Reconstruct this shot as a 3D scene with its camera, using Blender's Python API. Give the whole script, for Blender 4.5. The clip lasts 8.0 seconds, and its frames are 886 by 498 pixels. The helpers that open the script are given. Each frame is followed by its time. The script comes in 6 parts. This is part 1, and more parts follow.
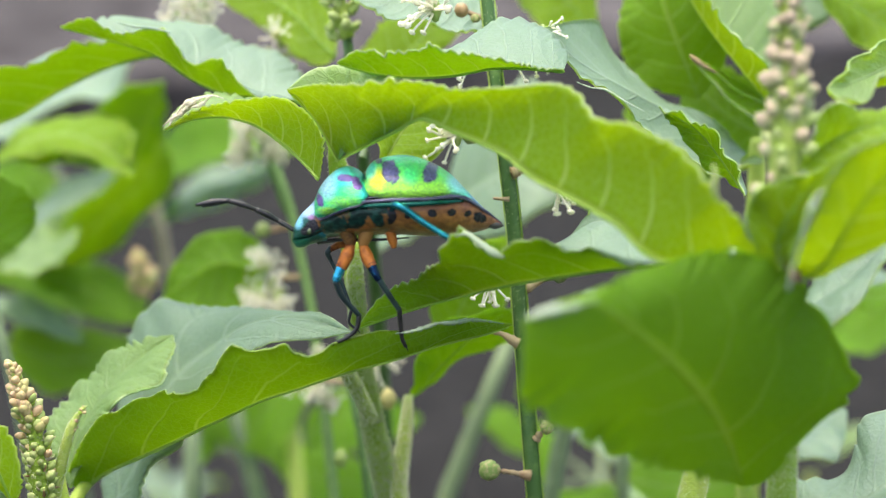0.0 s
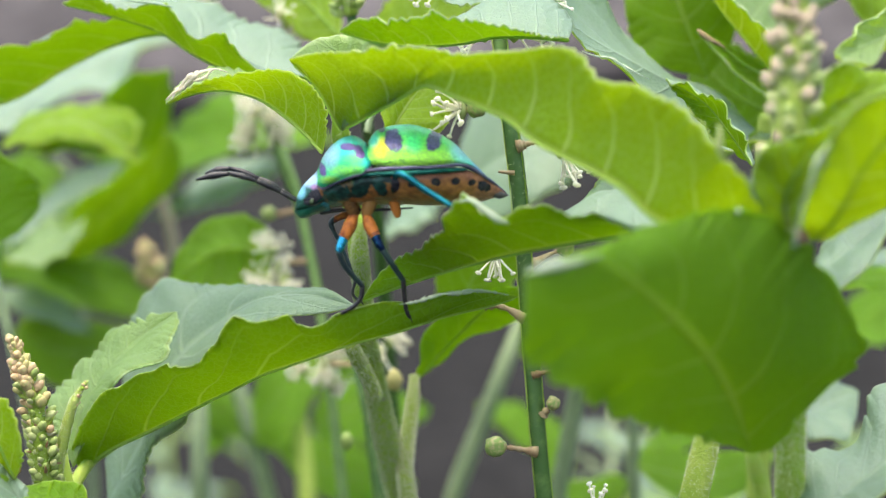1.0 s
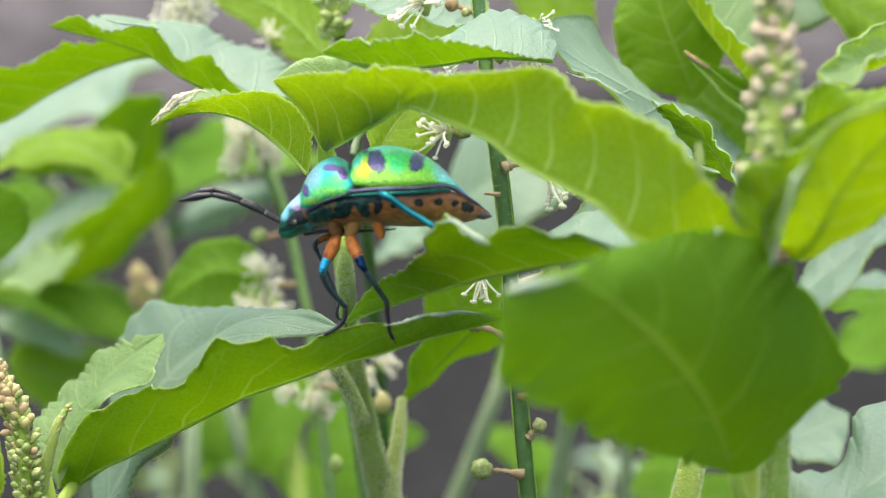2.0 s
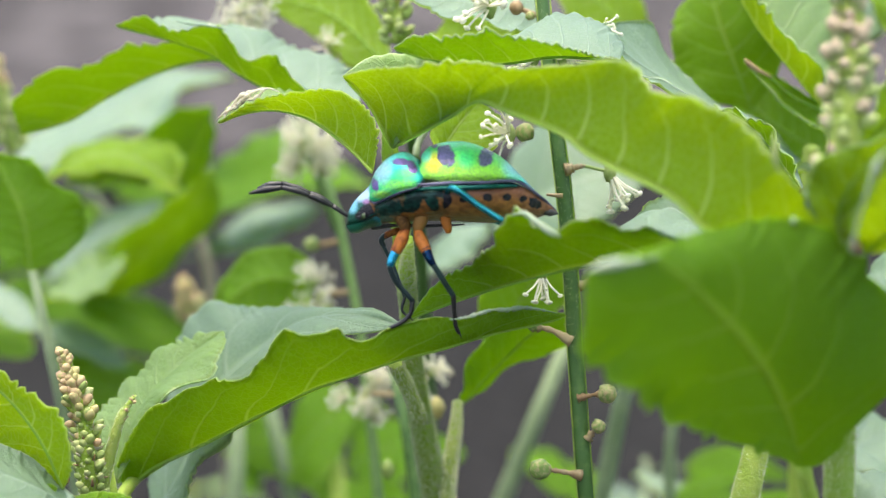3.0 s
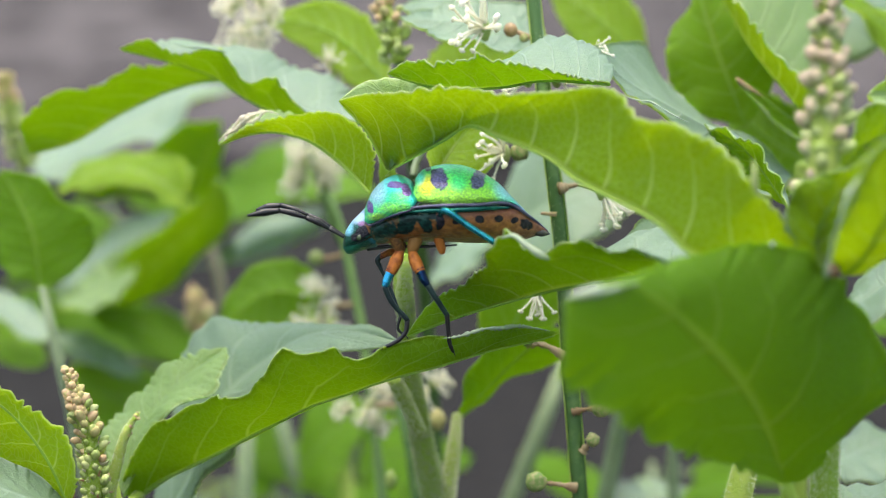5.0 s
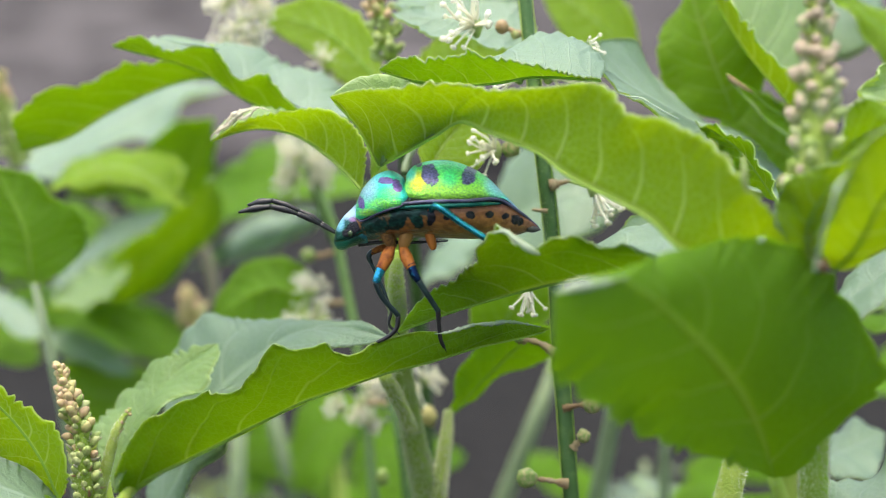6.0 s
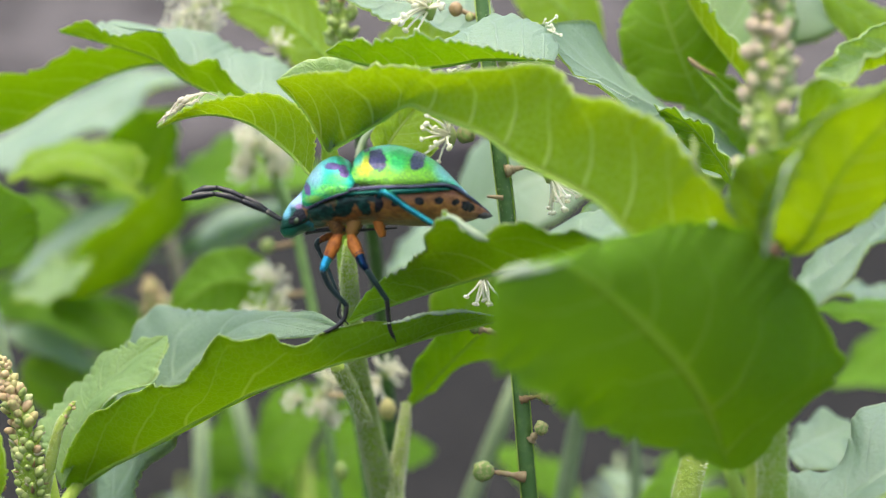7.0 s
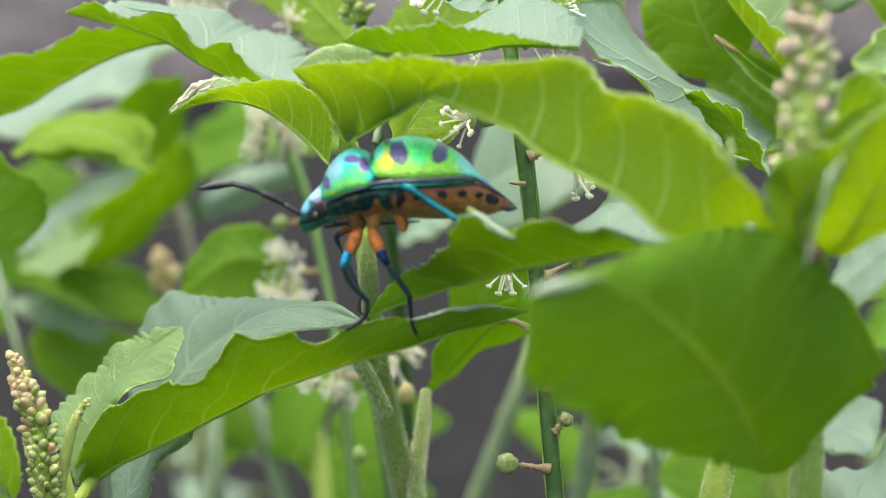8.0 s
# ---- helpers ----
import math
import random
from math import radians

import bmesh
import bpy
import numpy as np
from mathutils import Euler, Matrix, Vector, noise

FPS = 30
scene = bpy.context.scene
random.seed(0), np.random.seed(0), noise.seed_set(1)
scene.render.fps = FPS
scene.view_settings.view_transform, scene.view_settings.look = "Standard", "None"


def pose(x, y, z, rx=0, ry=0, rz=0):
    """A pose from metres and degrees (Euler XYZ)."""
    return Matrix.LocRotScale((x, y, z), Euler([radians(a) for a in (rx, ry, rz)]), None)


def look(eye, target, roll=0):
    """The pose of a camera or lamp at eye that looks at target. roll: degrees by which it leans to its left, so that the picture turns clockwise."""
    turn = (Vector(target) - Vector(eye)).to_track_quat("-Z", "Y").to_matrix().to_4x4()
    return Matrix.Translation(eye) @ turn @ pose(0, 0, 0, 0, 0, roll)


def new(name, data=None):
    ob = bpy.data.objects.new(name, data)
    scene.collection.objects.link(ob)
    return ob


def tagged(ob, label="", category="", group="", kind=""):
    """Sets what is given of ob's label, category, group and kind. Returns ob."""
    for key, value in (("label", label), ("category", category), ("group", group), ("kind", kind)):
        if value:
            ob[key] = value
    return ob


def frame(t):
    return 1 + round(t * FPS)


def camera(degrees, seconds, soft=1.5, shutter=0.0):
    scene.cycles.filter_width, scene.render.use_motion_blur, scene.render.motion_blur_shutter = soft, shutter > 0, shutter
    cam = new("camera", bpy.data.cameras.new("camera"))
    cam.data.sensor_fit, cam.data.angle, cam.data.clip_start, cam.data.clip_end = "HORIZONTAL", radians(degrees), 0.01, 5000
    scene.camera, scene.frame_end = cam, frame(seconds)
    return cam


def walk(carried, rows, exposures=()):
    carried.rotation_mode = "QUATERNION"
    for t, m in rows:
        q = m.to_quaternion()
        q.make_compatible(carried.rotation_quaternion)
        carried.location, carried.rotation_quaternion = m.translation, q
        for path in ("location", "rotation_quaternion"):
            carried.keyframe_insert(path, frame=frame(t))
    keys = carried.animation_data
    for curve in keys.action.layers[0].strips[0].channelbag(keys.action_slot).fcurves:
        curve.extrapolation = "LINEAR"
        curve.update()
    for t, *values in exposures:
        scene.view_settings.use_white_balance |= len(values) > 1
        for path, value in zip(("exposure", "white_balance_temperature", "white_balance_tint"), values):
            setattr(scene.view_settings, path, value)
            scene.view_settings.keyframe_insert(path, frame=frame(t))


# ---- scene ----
MM = 0.001

# ---- camera ----
cam = camera(25.0, 8.0, soft=0.6)
cam.data.dof.use_dof = True
cam.data.dof.focus_distance = 0.141
cam.data.dof.aperture_fstop = 32.0
walk(cam, [
    (0, pose(0.00072, -0.12738, 0.41373, 75.006, 0.422, -1.411)),
    (0.5, pose(0.00041, -0.12735, 0.41095, 75.260, 0.560, -1.292)),
    (1, pose(0.00141, -0.12694, 0.41031, 75.513, 0.705, -1.048)),
    (1.5, pose(0.00207, -0.12715, 0.40890, 75.808, 0.765, -0.937)),
    (1.7, pose(0.00307, -0.12675, 0.41065, 75.962, 0.861, -0.912)),
    (2.8, pose(0.00116, -0.12783, 0.40619, 77.404, 0.182, -0.359)),
    (3, pose(-0.00062, -0.12849, 0.40670, 77.648, 0.073, -0.289)),
    (3.5, pose(-0.00000, -0.12814, 0.40724, 78.000, -0.000, 0.000)),
    (4, pose(0.00177, -0.12893, 0.40566, 77.862, 0.087, 0.324)),
    (4.2, pose(0.00178, -0.12857, 0.40667, 77.829, 0.121, 0.309)),
    (5.3, pose(0.00121, -0.13272, 0.40920, 77.418, 0.579, 0.311)),
    (5.5, pose(0.00115, -0.13324, 0.40784, 77.442, 0.534, 0.341)),
    (6, pose(0.00165, -0.13163, 0.40877, 77.543, 0.441, 0.162)),
    (6.5, pose(0.00478, -0.12953, 0.40778, 77.575, 0.437, 0.061)),
    (7, pose(0.00459, -0.12814, 0.40742, 77.406, 0.676, -0.085)),
    (7.5, pose(0.00397, -0.12650, 0.40808, 77.088, 0.938, -0.195)),
    (8, pose(0.00317, -0.12349, 0.41053, 75.453, 1.091, -0.161)),
], [(0, 1.53, 6850, 6), (1.5, 1.51, 6850, 6), (3.5, 1.44, 6850, 6), (5.5, 1.34, 6850, 6), (6.0, 1.35, 6850, 6), (6.5, 1.48, 6850, 6), (7.0, 1.35, 6850, 6), (7.5, 1.30, 6850, 6), (8, 1.38, 6850, 6)])

# ---- light: bright overcast sky ----
world = bpy.data.worlds.new("sky")
scene.world = world
world.use_nodes = True
wn = world.node_tree
sky = wn.nodes.new("ShaderNodeTexSky")
sky.sky_type = 'NISHITA'
sky.sun_disc = False
sky.sun_elevation = radians(81)
sky.sun_rotation = radians(-143)
sky.air_density, sky.dust_density, sky.ozone_density = 1.0, 5.0, 1.0
wn.links.new(sky.outputs[0], wn.nodes["Background"].inputs[0])
wn.nodes["Background"].inputs[1].default_value = 0.17
sun_data = bpy.data.lights.new("sun", 'SUN')
sun_data.energy, sun_data.angle, sun_data.color = 1.2, radians(60), (1.0, 0.98, 0.90)
sun = new("sun", sun_data)
sun.matrix_world = look((-0.05, 0.40, 0.92), (0, 0, 0))


# ---- material helpers ----
def material(name):
    m = bpy.data.materials.new(name)
    m.use_nodes = True
    return m, m.node_tree.nodes, m.node_tree.links, m.node_tree.nodes["Principled BSDF"]


def ramp(nodes, stops, mode='LINEAR'):
    r = nodes.new("ShaderNodeValToRGB")
    r.color_ramp.interpolation = mode
    while len(r.color_ramp.elements) < len(stops):
        r.color_ramp.elements.new(0.5)
    for e, (p, c) in zip(r.color_ramp.elements, stops):
        e.position, e.color = p, (*c, 1)
    return r


def math_node(nodes, links, op, a, b=None, c=None):
    n = nodes.new("ShaderNodeMath")
    n.operation = op
    for i, v in enumerate((a, b, c)):
        if v is None:
            continue
        if isinstance(v, (int, float)):
            n.inputs[i].default_value = v
        else:
            links.new(v, n.inputs[i])
    return n.outputs[0]


def mix_colour(nodes, links, fac, a, b, mode='MIX'):
    n = nodes.new("ShaderNodeMix")
    n.data_type, n.blend_type = 'RGBA', mode
    for i, v in ((0, fac), (6, a), (7, b)):
        if isinstance(v, (int, float)):
            n.inputs[i].default_value = v
        elif isinstance(v, tuple):
            n.inputs[i].default_value = (*v, 1)
        else:
            links.new(v, n.inputs[i])
    return n.outputs[2]


def noise_tex(nodes, links, scale, detail=3, coord=None, rough=0.5):
    n = nodes.new("ShaderNodeTexNoise")
    n.inputs["Scale"].default_value, n.inputs["Detail"].default_value = scale, detail
    n.inputs["Roughness"].default_value = rough
    if coord is not None:
        links.new(coord, n.inputs["Vector"])
    return n.outputs["Fac"]


def object_coord(nodes):
    return nodes.new("ShaderNodeTexCoord").outputs["Object"]


def bump_to(nodes, links, bsdf, height, strength, distance):
    b = nodes.new("ShaderNodeBump")
    b.inputs["Strength"].default_value, b.inputs["Distance"].default_value = strength, distance
    links.new(height, b.inputs["Height"])
    links.new(b.outputs[0], bsdf.inputs["Normal"])
    return b


def leaf_material(name, base, second, vein, through_colour, share, rough, spec, vein_strength, coat=0.0, rim_strength=0.42):
    """One face of a leaf: blade colour in two tones, side veins along the UV, gloss, light let through."""
    m, n, l, b = material(name)
    tc = n.new("ShaderNodeTexCoord")
    uv = n.new("ShaderNodeSeparateXYZ")
    l.new(tc.outputs["UV"], uv.inputs[0])
    across = math_node(n, l, 'ABSOLUTE', math_node(n, l, 'SUBTRACT', uv.outputs[0], 0.5))
    along = uv.outputs[1]
    wob = math_node(n, l, 'MULTIPLY', noise_tex(n, l, 260, 2, tc.outputs["Object"]), 0.028)
    slant = math_node(n, l, 'MULTIPLY', math_node(n, l, 'POWER', across, 1.3), 0.55)
    ph = math_node(n, l, 'MULTIPLY', math_node(n, l, 'ADD', math_node(n, l, 'SUBTRACT', along, slant), wob), 7.5)
    fr = math_node(n, l, 'ABSOLUTE', math_node(n, l, 'SUBTRACT', math_node(n, l, 'FRACT', ph), 0.5))
    line = n.new("ShaderNodeMapRange")
    line.inputs["From Min"].default_value, line.inputs["From Max"].default_value = 0.015, 0.06
    line.inputs["To Min"].default_value, line.inputs["To Max"].default_value = 1.0, 0.0
    l.new(fr, line.inputs["Value"])
    rib = n.new("ShaderNodeMapRange")
    rib.inputs["From Min"].default_value, rib.inputs["From Max"].default_value = 0.008, 0.03
    rib.inputs["To Min"].default_value, rib.inputs["To Max"].default_value = 1.0, 0.0
    l.new(across, rib.inputs["Value"])
    # side veins fade towards the margin
    fade = math_node(n, l, 'SUBTRACT', 1.0, math_node(n, l, 'MULTIPLY', across, 1.7))
    veins = math_node(n, l, 'MAXIMUM', math_node(n, l, 'MULTIPLY', line.outputs[0], fade), rib.outputs[0])
    rim = n.new("ShaderNodeMapRange")
    rim.inputs["From Min"].default_value, rim.inputs["From Max"].default_value = 0.486, 0.497
    l.new(across, rim.inputs["Value"])
    info = n.new("ShaderNodeObjectInfo")
    big = noise_tex(n, l, 120, 3, tc.outputs["Object"])
    fine = noise_tex(n, l, 3400, 3, tc.outputs["Object"], 0.75)
    mottle = noise_tex(n, l, 900, 3, tc.outputs["Object"], 0.7)
    tone = math_node(n, l, 'ADD', math_node(n, l, 'MULTIPLY', info.outputs["Random"], 0.45), math_node(n, l, 'MULTIPLY', big, 0.45))
    tone = math_node(n, l, 'ADD', tone, math_node(n, l, 'MULTIPLY', math_node(n, l, 'SUBTRACT', mottle, 0.5), 0.9))
    col = mix_colour(n, l, tone, base, second)
    col = mix_colour(n, l, math_node(n, l, 'MULTIPLY', fine, 0.55), col, tuple(0.35 * c for c in base))
    net = n.new("ShaderNodeTexVoronoi")
    net.feature = 'DISTANCE_TO_EDGE'
    net.inputs["Scale"].default_value = 1700
    l.new(tc.outputs["Object"], net.inputs["Vector"])
    mesh_line = n.new("ShaderNodeMapRange")
    mesh_line.inputs["From Min"].default_value, mesh_line.inputs["From Max"].default_value = 0.02, 0.10
    mesh_line.inputs["To Min"].default_value, mesh_line.inputs["To Max"].default_value = 0.20, 0.0
    l.new(net.outputs["Distance"], mesh_line.inputs["Value"])
    veins = math_node(n, l, 'MAXIMUM', veins, mesh_line.outputs[0])
    col = mix_colour(n, l, math_node(n, l, 'MULTIPLY', veins, vein_strength), col, vein)
    edge = math_node(n, l, 'MULTIPLY', rim.outputs[0], rim_strength)
    col = mix_colour(n, l, edge, col, (0.60, 0.68, 0.40))
    l.new(col, b.inputs["Base Color"])
    b.inputs["Roughness"].default_value = rough
    b.inputs["Specular IOR Level"].default_value = spec
    b.inputs["Coat Weight"].default_value = coat
    b.inputs["Coat Roughness"].default_value = 0.35
    h = math_node(n, l, 'ADD', math_node(n, l, 'MULTIPLY', veins, 1.0), math_node(n, l, 'MULTIPLY', fine, 0.8))
    bp = bump_to(n, l, b, h, 0.6, 0.0002)
    tr = n.new("ShaderNodeBsdfTranslucent")
    tcol = mix_colour(n, l, tone, through_colour, tuple(c * 0.8 for c in through_colour))
    patchy = noise_tex(n, l, 420, 3, tc.outputs["Object"], 0.65)
    tcol = mix_colour(n, l, math_node(n, l, 'MULTIPLY', patchy, 0.25), tcol, tuple(c * 0.55 for c in through_colour))
    tcol = mix_colour(n, l, math_node(n, l, 'MULTIPLY', fine, 0.35), tcol, tuple(c * 0.4 for c in through_colour))
    tcol = mix_colour(n, l, math_node(n, l, 'MULTIPLY', veins, vein_strength), tcol, (0.85, 0.95, 0.35))
    tcol = mix_colour(n, l, edge, tcol, (0.90, 0.98, 0.45))
    l.new(tcol, tr.inputs["Color"])
    l.new(bp.outputs[0], tr.inputs["Normal"])
    mx = n.new("ShaderNodeMixShader")
    mx.inputs[0].default_value = share
    l.new(b.outputs[0], mx.inputs[1])
    l.new(tr.outputs[0], mx.inputs[2])
    l.new(mx.outputs[0], n["Material Output"].inputs[0])
    return m


def plain_material(name, base, second, scale, rough=0.5, metal=0.0, spec=0.5, bump=0.2, share=0.0, dist=0.0001, stops=(0.3, 0.72), vary=0.5):
    m, n, l, b = material(name)
    oc = object_coord(n)
    info = n.new("ShaderNodeObjectInfo")
    f = noise_tex(n, l, scale, 4, oc, 0.6)
    f2 = math_node(n, l, 'ADD', math_node(n, l, 'MULTIPLY', f, 1.0), math_node(n, l, 'MULTIPLY', math_node(n, l, 'SUBTRACT', info.outputs["Random"], 0.5), vary))
    r = ramp(n, [(stops[0], base), (stops[1], second)])
    l.new(f2, r.inputs[0])
    l.new(r.outputs[0], b.inputs["Base Color"])
    b.inputs["Roughness"].default_value, b.inputs["Metallic"].default_value = rough, metal
    b.inputs["Specular IOR Level"].default_value = spec
    bump_to(n, l, b, noise_tex(n, l, scale * 5, 3, oc), bump, dist)
    if share:
        tr = n.new("ShaderNodeBsdfTranslucent")
        l.new(r.outputs[0], tr.inputs["Color"])
        mx = n.new("ShaderNodeMixShader")
        mx.inputs[0].default_value = share
        l.new(b.outputs[0], mx.inputs[1])
        l.new(tr.outputs[0], mx.inputs[2])
        l.new(mx.outputs[0], n["Material Output"].inputs[0])
    return m


GREEN_THROUGH = (0.72, 1.0, 0.07)
LEAF_TOP = leaf_material("leaf_upper_face", (0.155, 0.255, 0.175), (0.225, 0.335, 0.235), (0.30, 0.40, 0.28), GREEN_THROUGH, 0.26, 0.55, 0.7, 0.5, 0.18)
LEAF_UNDER = leaf_material("leaf_lower_face", (0.155, 0.29, 0.035), (0.22, 0.38, 0.045), (0.35, 0.48, 0.11), GREEN_THROUGH, 0.75, 0.55, 0.35, 0.75)
YOUNG_TOP = leaf_material("young_leaf_upper_face", (0.19, 0.32, 0.11), (0.25, 0.39, 0.15), (0.32, 0.45, 0.20), (0.80, 0.98, 0.09), 0.42, 0.55, 0.7, 0.3, 0.2)
YOUNG_UNDER = leaf_material("young_leaf_lower_face", (0.23, 0.39, 0.035), (0.30, 0.46, 0.05), (0.55, 0.66, 0.25), (0.80, 1.0, 0.05), 0.72, 0.55, 0.35, 1.0)
BROAD_UNDER = leaf_material("old_leaf_lower_face", (0.115, 0.225, 0.026), (0.155, 0.285, 0.032), (0.20, 0.32, 0.05), (0.66, 1.0, 0.045), 0.67, 0.6, 0.3, 0.4, rim_strength=0.15)
RIB = plain_material("leaf_midrib", (0.40, 0.60, 0.12), (0.52, 0.70, 0.18), 400, 0.5, share=0.65)
STEM_GREEN = plain_material("smooth_green_stem", (0.06, 0.14, 0.03), (0.17, 0.29, 0.08), 700, 0.45)
DULL_STEM = plain_material("dull_green_stem", (0.20, 0.28, 0.14), (0.30, 0.38, 0.21), 400, 0.6, share=0.1)
BEIGE_STEM = plain_material("beige_dry_stem", (0.24, 0.22, 0.14), (0.36, 0.33, 0.22), 400, 0.7)
STEM_HAIRY = plain_material("pale_hairy_stem", (0.38, 0.56, 0.07), (0.56, 0.68, 0.16), 900, 0.6, bump=0.6, dist=0.0003, share=0.4)
HAIR = plain_material("white_stem_hair", (0.54, 0.62, 0.34), (0.76, 0.79, 0.56), 500, 0.6, share=0.3)


def bud_material(name, low, tip):
    """A bud: green at its foot, another tone at its tip, fine grain."""
    m, n, l, b = material(name)
    oc = object_coord(n)
    sx = n.new("ShaderNodeSeparateXYZ")
    l.new(oc, sx.inputs[0])
    info = n.new("ShaderNodeObjectInfo")
    f = math_node(n, l, 'ADD', math_node(n, l, 'MULTIPLY', sx.outputs[2], 0.35), math_node(n, l, 'MULTIPLY', noise_tex(n, l, 2.4, 4, oc, 0.65), 0.7))
    f = math_node(n, l, 'ADD', f, math_node(n, l, 'MULTIPLY', math_node(n, l, 'SUBTRACT', info.outputs["Random"], 0.5), 0.5))
    r = ramp(n, [(0.22, low), (0.62, tip)])
    l.new(f, r.inputs[0])
    l.new(r.outputs[0], b.inputs["Base Color"])
    b.inputs["Roughness"].default_value = 0.6
    b.inputs["Specular IOR Level"].default_value = 0.3
    bump_to(n, l, b, noise_tex(n, l, 7, 3, oc), 0.5, 0.0001)
    tr = n.new("ShaderNodeBsdfTranslucent")
    l.new(r.outputs[0], tr.inputs["Color"])
    mx = n.new("ShaderNodeMixShader")
    mx.inputs[0].default_value = 0.25
    l.new(b.outputs[0], mx.inputs[1])
    l.new(tr.outputs[0], mx.inputs[2])
    l.new(mx.outputs[0], n["Material Output"].inputs[0])
    return m


GREEN_BUD = bud_material("green_bud_with_pink_tip", (0.38, 0.46, 0.22), (0.60, 0.49, 0.35))
BUD = plain_material("pink_green_bud", (0.56, 0.52, 0.22), (0.70, 0.48, 0.30), 2.2, 0.5, share=0.25)
SHEATH = plain_material("pale_cream_sheath", (0.62, 0.56, 0.42), (0.80, 0.76, 0.62), 700, 0.6, share=0.4)
LEAF_RIM = plain_material("pale_leaf_rim", (0.34, 0.52, 0.14), (0.68, 0.76, 0.46), 700, 0.5, share=0.4)
PALE_MARGIN = plain_material("pale_leaf_margin", (0.30, 0.42, 0.26), (0.47, 0.57, 0.40), 900, 0.5, share=0.3)
BUD_PALE = plain_material("pale_green_bud", (0.38, 0.50, 0.14), (0.58, 0.63, 0.29), 2.2, 0.5, share=0.25)
BERRY = plain_material("green_seed_capsule", (0.20, 0.30, 0.07), (0.48, 0.38, 0.20), 2.6, 0.6, stops=(0.46, 0.68), vary=0.1)
BRACT = plain_material("reddish_bract", (0.36, 0.22, 0.11), (0.54, 0.43, 0.25), 1800, 0.6, share=0.25)
RED_BUD = plain_material("brown_red_bud", (0.20, 0.10, 0.05), (0.32, 0.22, 0.10), 2.2, 0.45)
PETAL = plain_material("white_stamen", (0.92, 0.90, 0.74), (0.97, 0.96, 0.86), 3, 0.5, share=0.45)


def soil_material():
    m, n, l, b = material("shade_darkened_gravel_soil")
    oc = object_coord(n)
    a = noise_tex(n, l, 2.2, 5, oc, 0.6)
    c = noise_tex(n, l, 28, 4, oc, 0.65)
    v = n.new("ShaderNodeTexVoronoi")
    v.inputs["Scale"].default_value = 60
    l.new(oc, v.inputs["Vector"])
    s = math_node(n, l, 'ADD', math_node(n, l, 'MULTIPLY', a, 0.5), math_node(n, l, 'MULTIPLY', c, 0.5))
    # gravel tones taken down to near black: the plants' shade is in the colour
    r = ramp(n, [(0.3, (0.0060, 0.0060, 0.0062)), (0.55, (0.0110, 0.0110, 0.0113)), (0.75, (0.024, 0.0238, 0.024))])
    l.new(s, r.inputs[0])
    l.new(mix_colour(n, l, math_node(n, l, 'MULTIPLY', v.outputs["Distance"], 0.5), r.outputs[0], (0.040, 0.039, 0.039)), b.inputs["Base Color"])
    b.inputs["Roughness"].default_value = 1.0
    b.inputs["Specular IOR Level"].default_value = 0.05
    bump_to(n, l, b, math_node(n, l, 'ADD', c, v.outputs["Distance"]), 0.6, 0.01)
    return m


SOIL = soil_material()
PATH_GREY = plain_material("worn_grey_concrete", (0.030, 0.027, 0.028), (0.125, 0.114, 0.118), 11, 0.95, spec=0.05, bump=0.3, dist=0.004, stops=(0.36, 0.64))


# ---- mesh helpers ----
def mesh_of(name, verts, faces, mats, face_mats=None, uvs=None, smooth=True):
    me = bpy.data.meshes.new(name)
    me.from_pydata([tuple(v) for v in verts], [], faces)
    for m in mats:
        me.materials.append(m)
    if face_mats is not None:
        me.polygons.foreach_set("material_index", face_mats)
    if smooth:
        me.polygons.foreach_set("use_smooth", [True] * len(me.polygons))
    if uvs is not None:
        layer = me.uv_layers.new(name="UVMap")
        idx = np.empty(len(me.loops), dtype=np.int32)
        me.loops.foreach_get("vertex_index", idx)
        layer.data.foreach_set("uv", np.asarray(uvs, dtype=np.float32)[idx].ravel())
    me.update()
    return me


def part_mesh(name, me, parent, label=""):
    ob = new(name, me)
    ob.parent = parent
    if label:
        ob["label"] = label
    return ob


def part(name, bm, mat, parent, label=""):
    me = bpy.data.meshes.new(name)
    bm.to_mesh(me)
    bm.free()
    me.materials.append(mat)
    me.polygons.foreach_set("use_smooth", [True] * len(me.polygons))
    return part_mesh(name, me, parent, label)


def thing(name, x, y, z, label, category, group="", kind=""):
    """An Empty at the base of a thing; x, y, z in millimetres."""
    ob = new(name)
    ob.empty_display_size = 0.01
    ob.location = (x * MM, y * MM, z * MM)
    return tagged(ob, label, category, group, kind)


def spline(points, n):
    """A smooth line of n + 1 evenly spaced points through the given ones."""
    p = np.asarray(points, dtype=float)
    if len(p) == 2:
        return p[0] + np.linspace(0, 1, n + 1)[:, None] * (p[1] - p[0])
    d = np.maximum(np.linalg.norm(np.diff(p, axis=0), axis=1), 1e-9)
    slope = np.diff(p, axis=0) / d[:, None]
    tan = np.vstack([slope[:1], (slope[:-1] * d[1:, None] + slope[1:] * d[:-1, None]) / (d[1:] + d[:-1])[:, None], slope[-1:]])
    cum = np.concatenate([[0], np.cumsum(d)])
    out = []
    for t in np.linspace(0, cum[-1], n + 1):
        i = min(int(np.searchsorted(cum, t, side="right")) - 1, len(p) - 2)
        u = (t - cum[i]) / d[i]
        out.append((2 * u ** 3 - 3 * u * u + 1) * p[i] + (u ** 3 - 2 * u * u + u) * d[i] * tan[i]
                   + (3 * u * u - 2 * u ** 3) * p[i + 1] + (u ** 3 - u * u) * d[i] * tan[i + 1])
    return np.array(out)


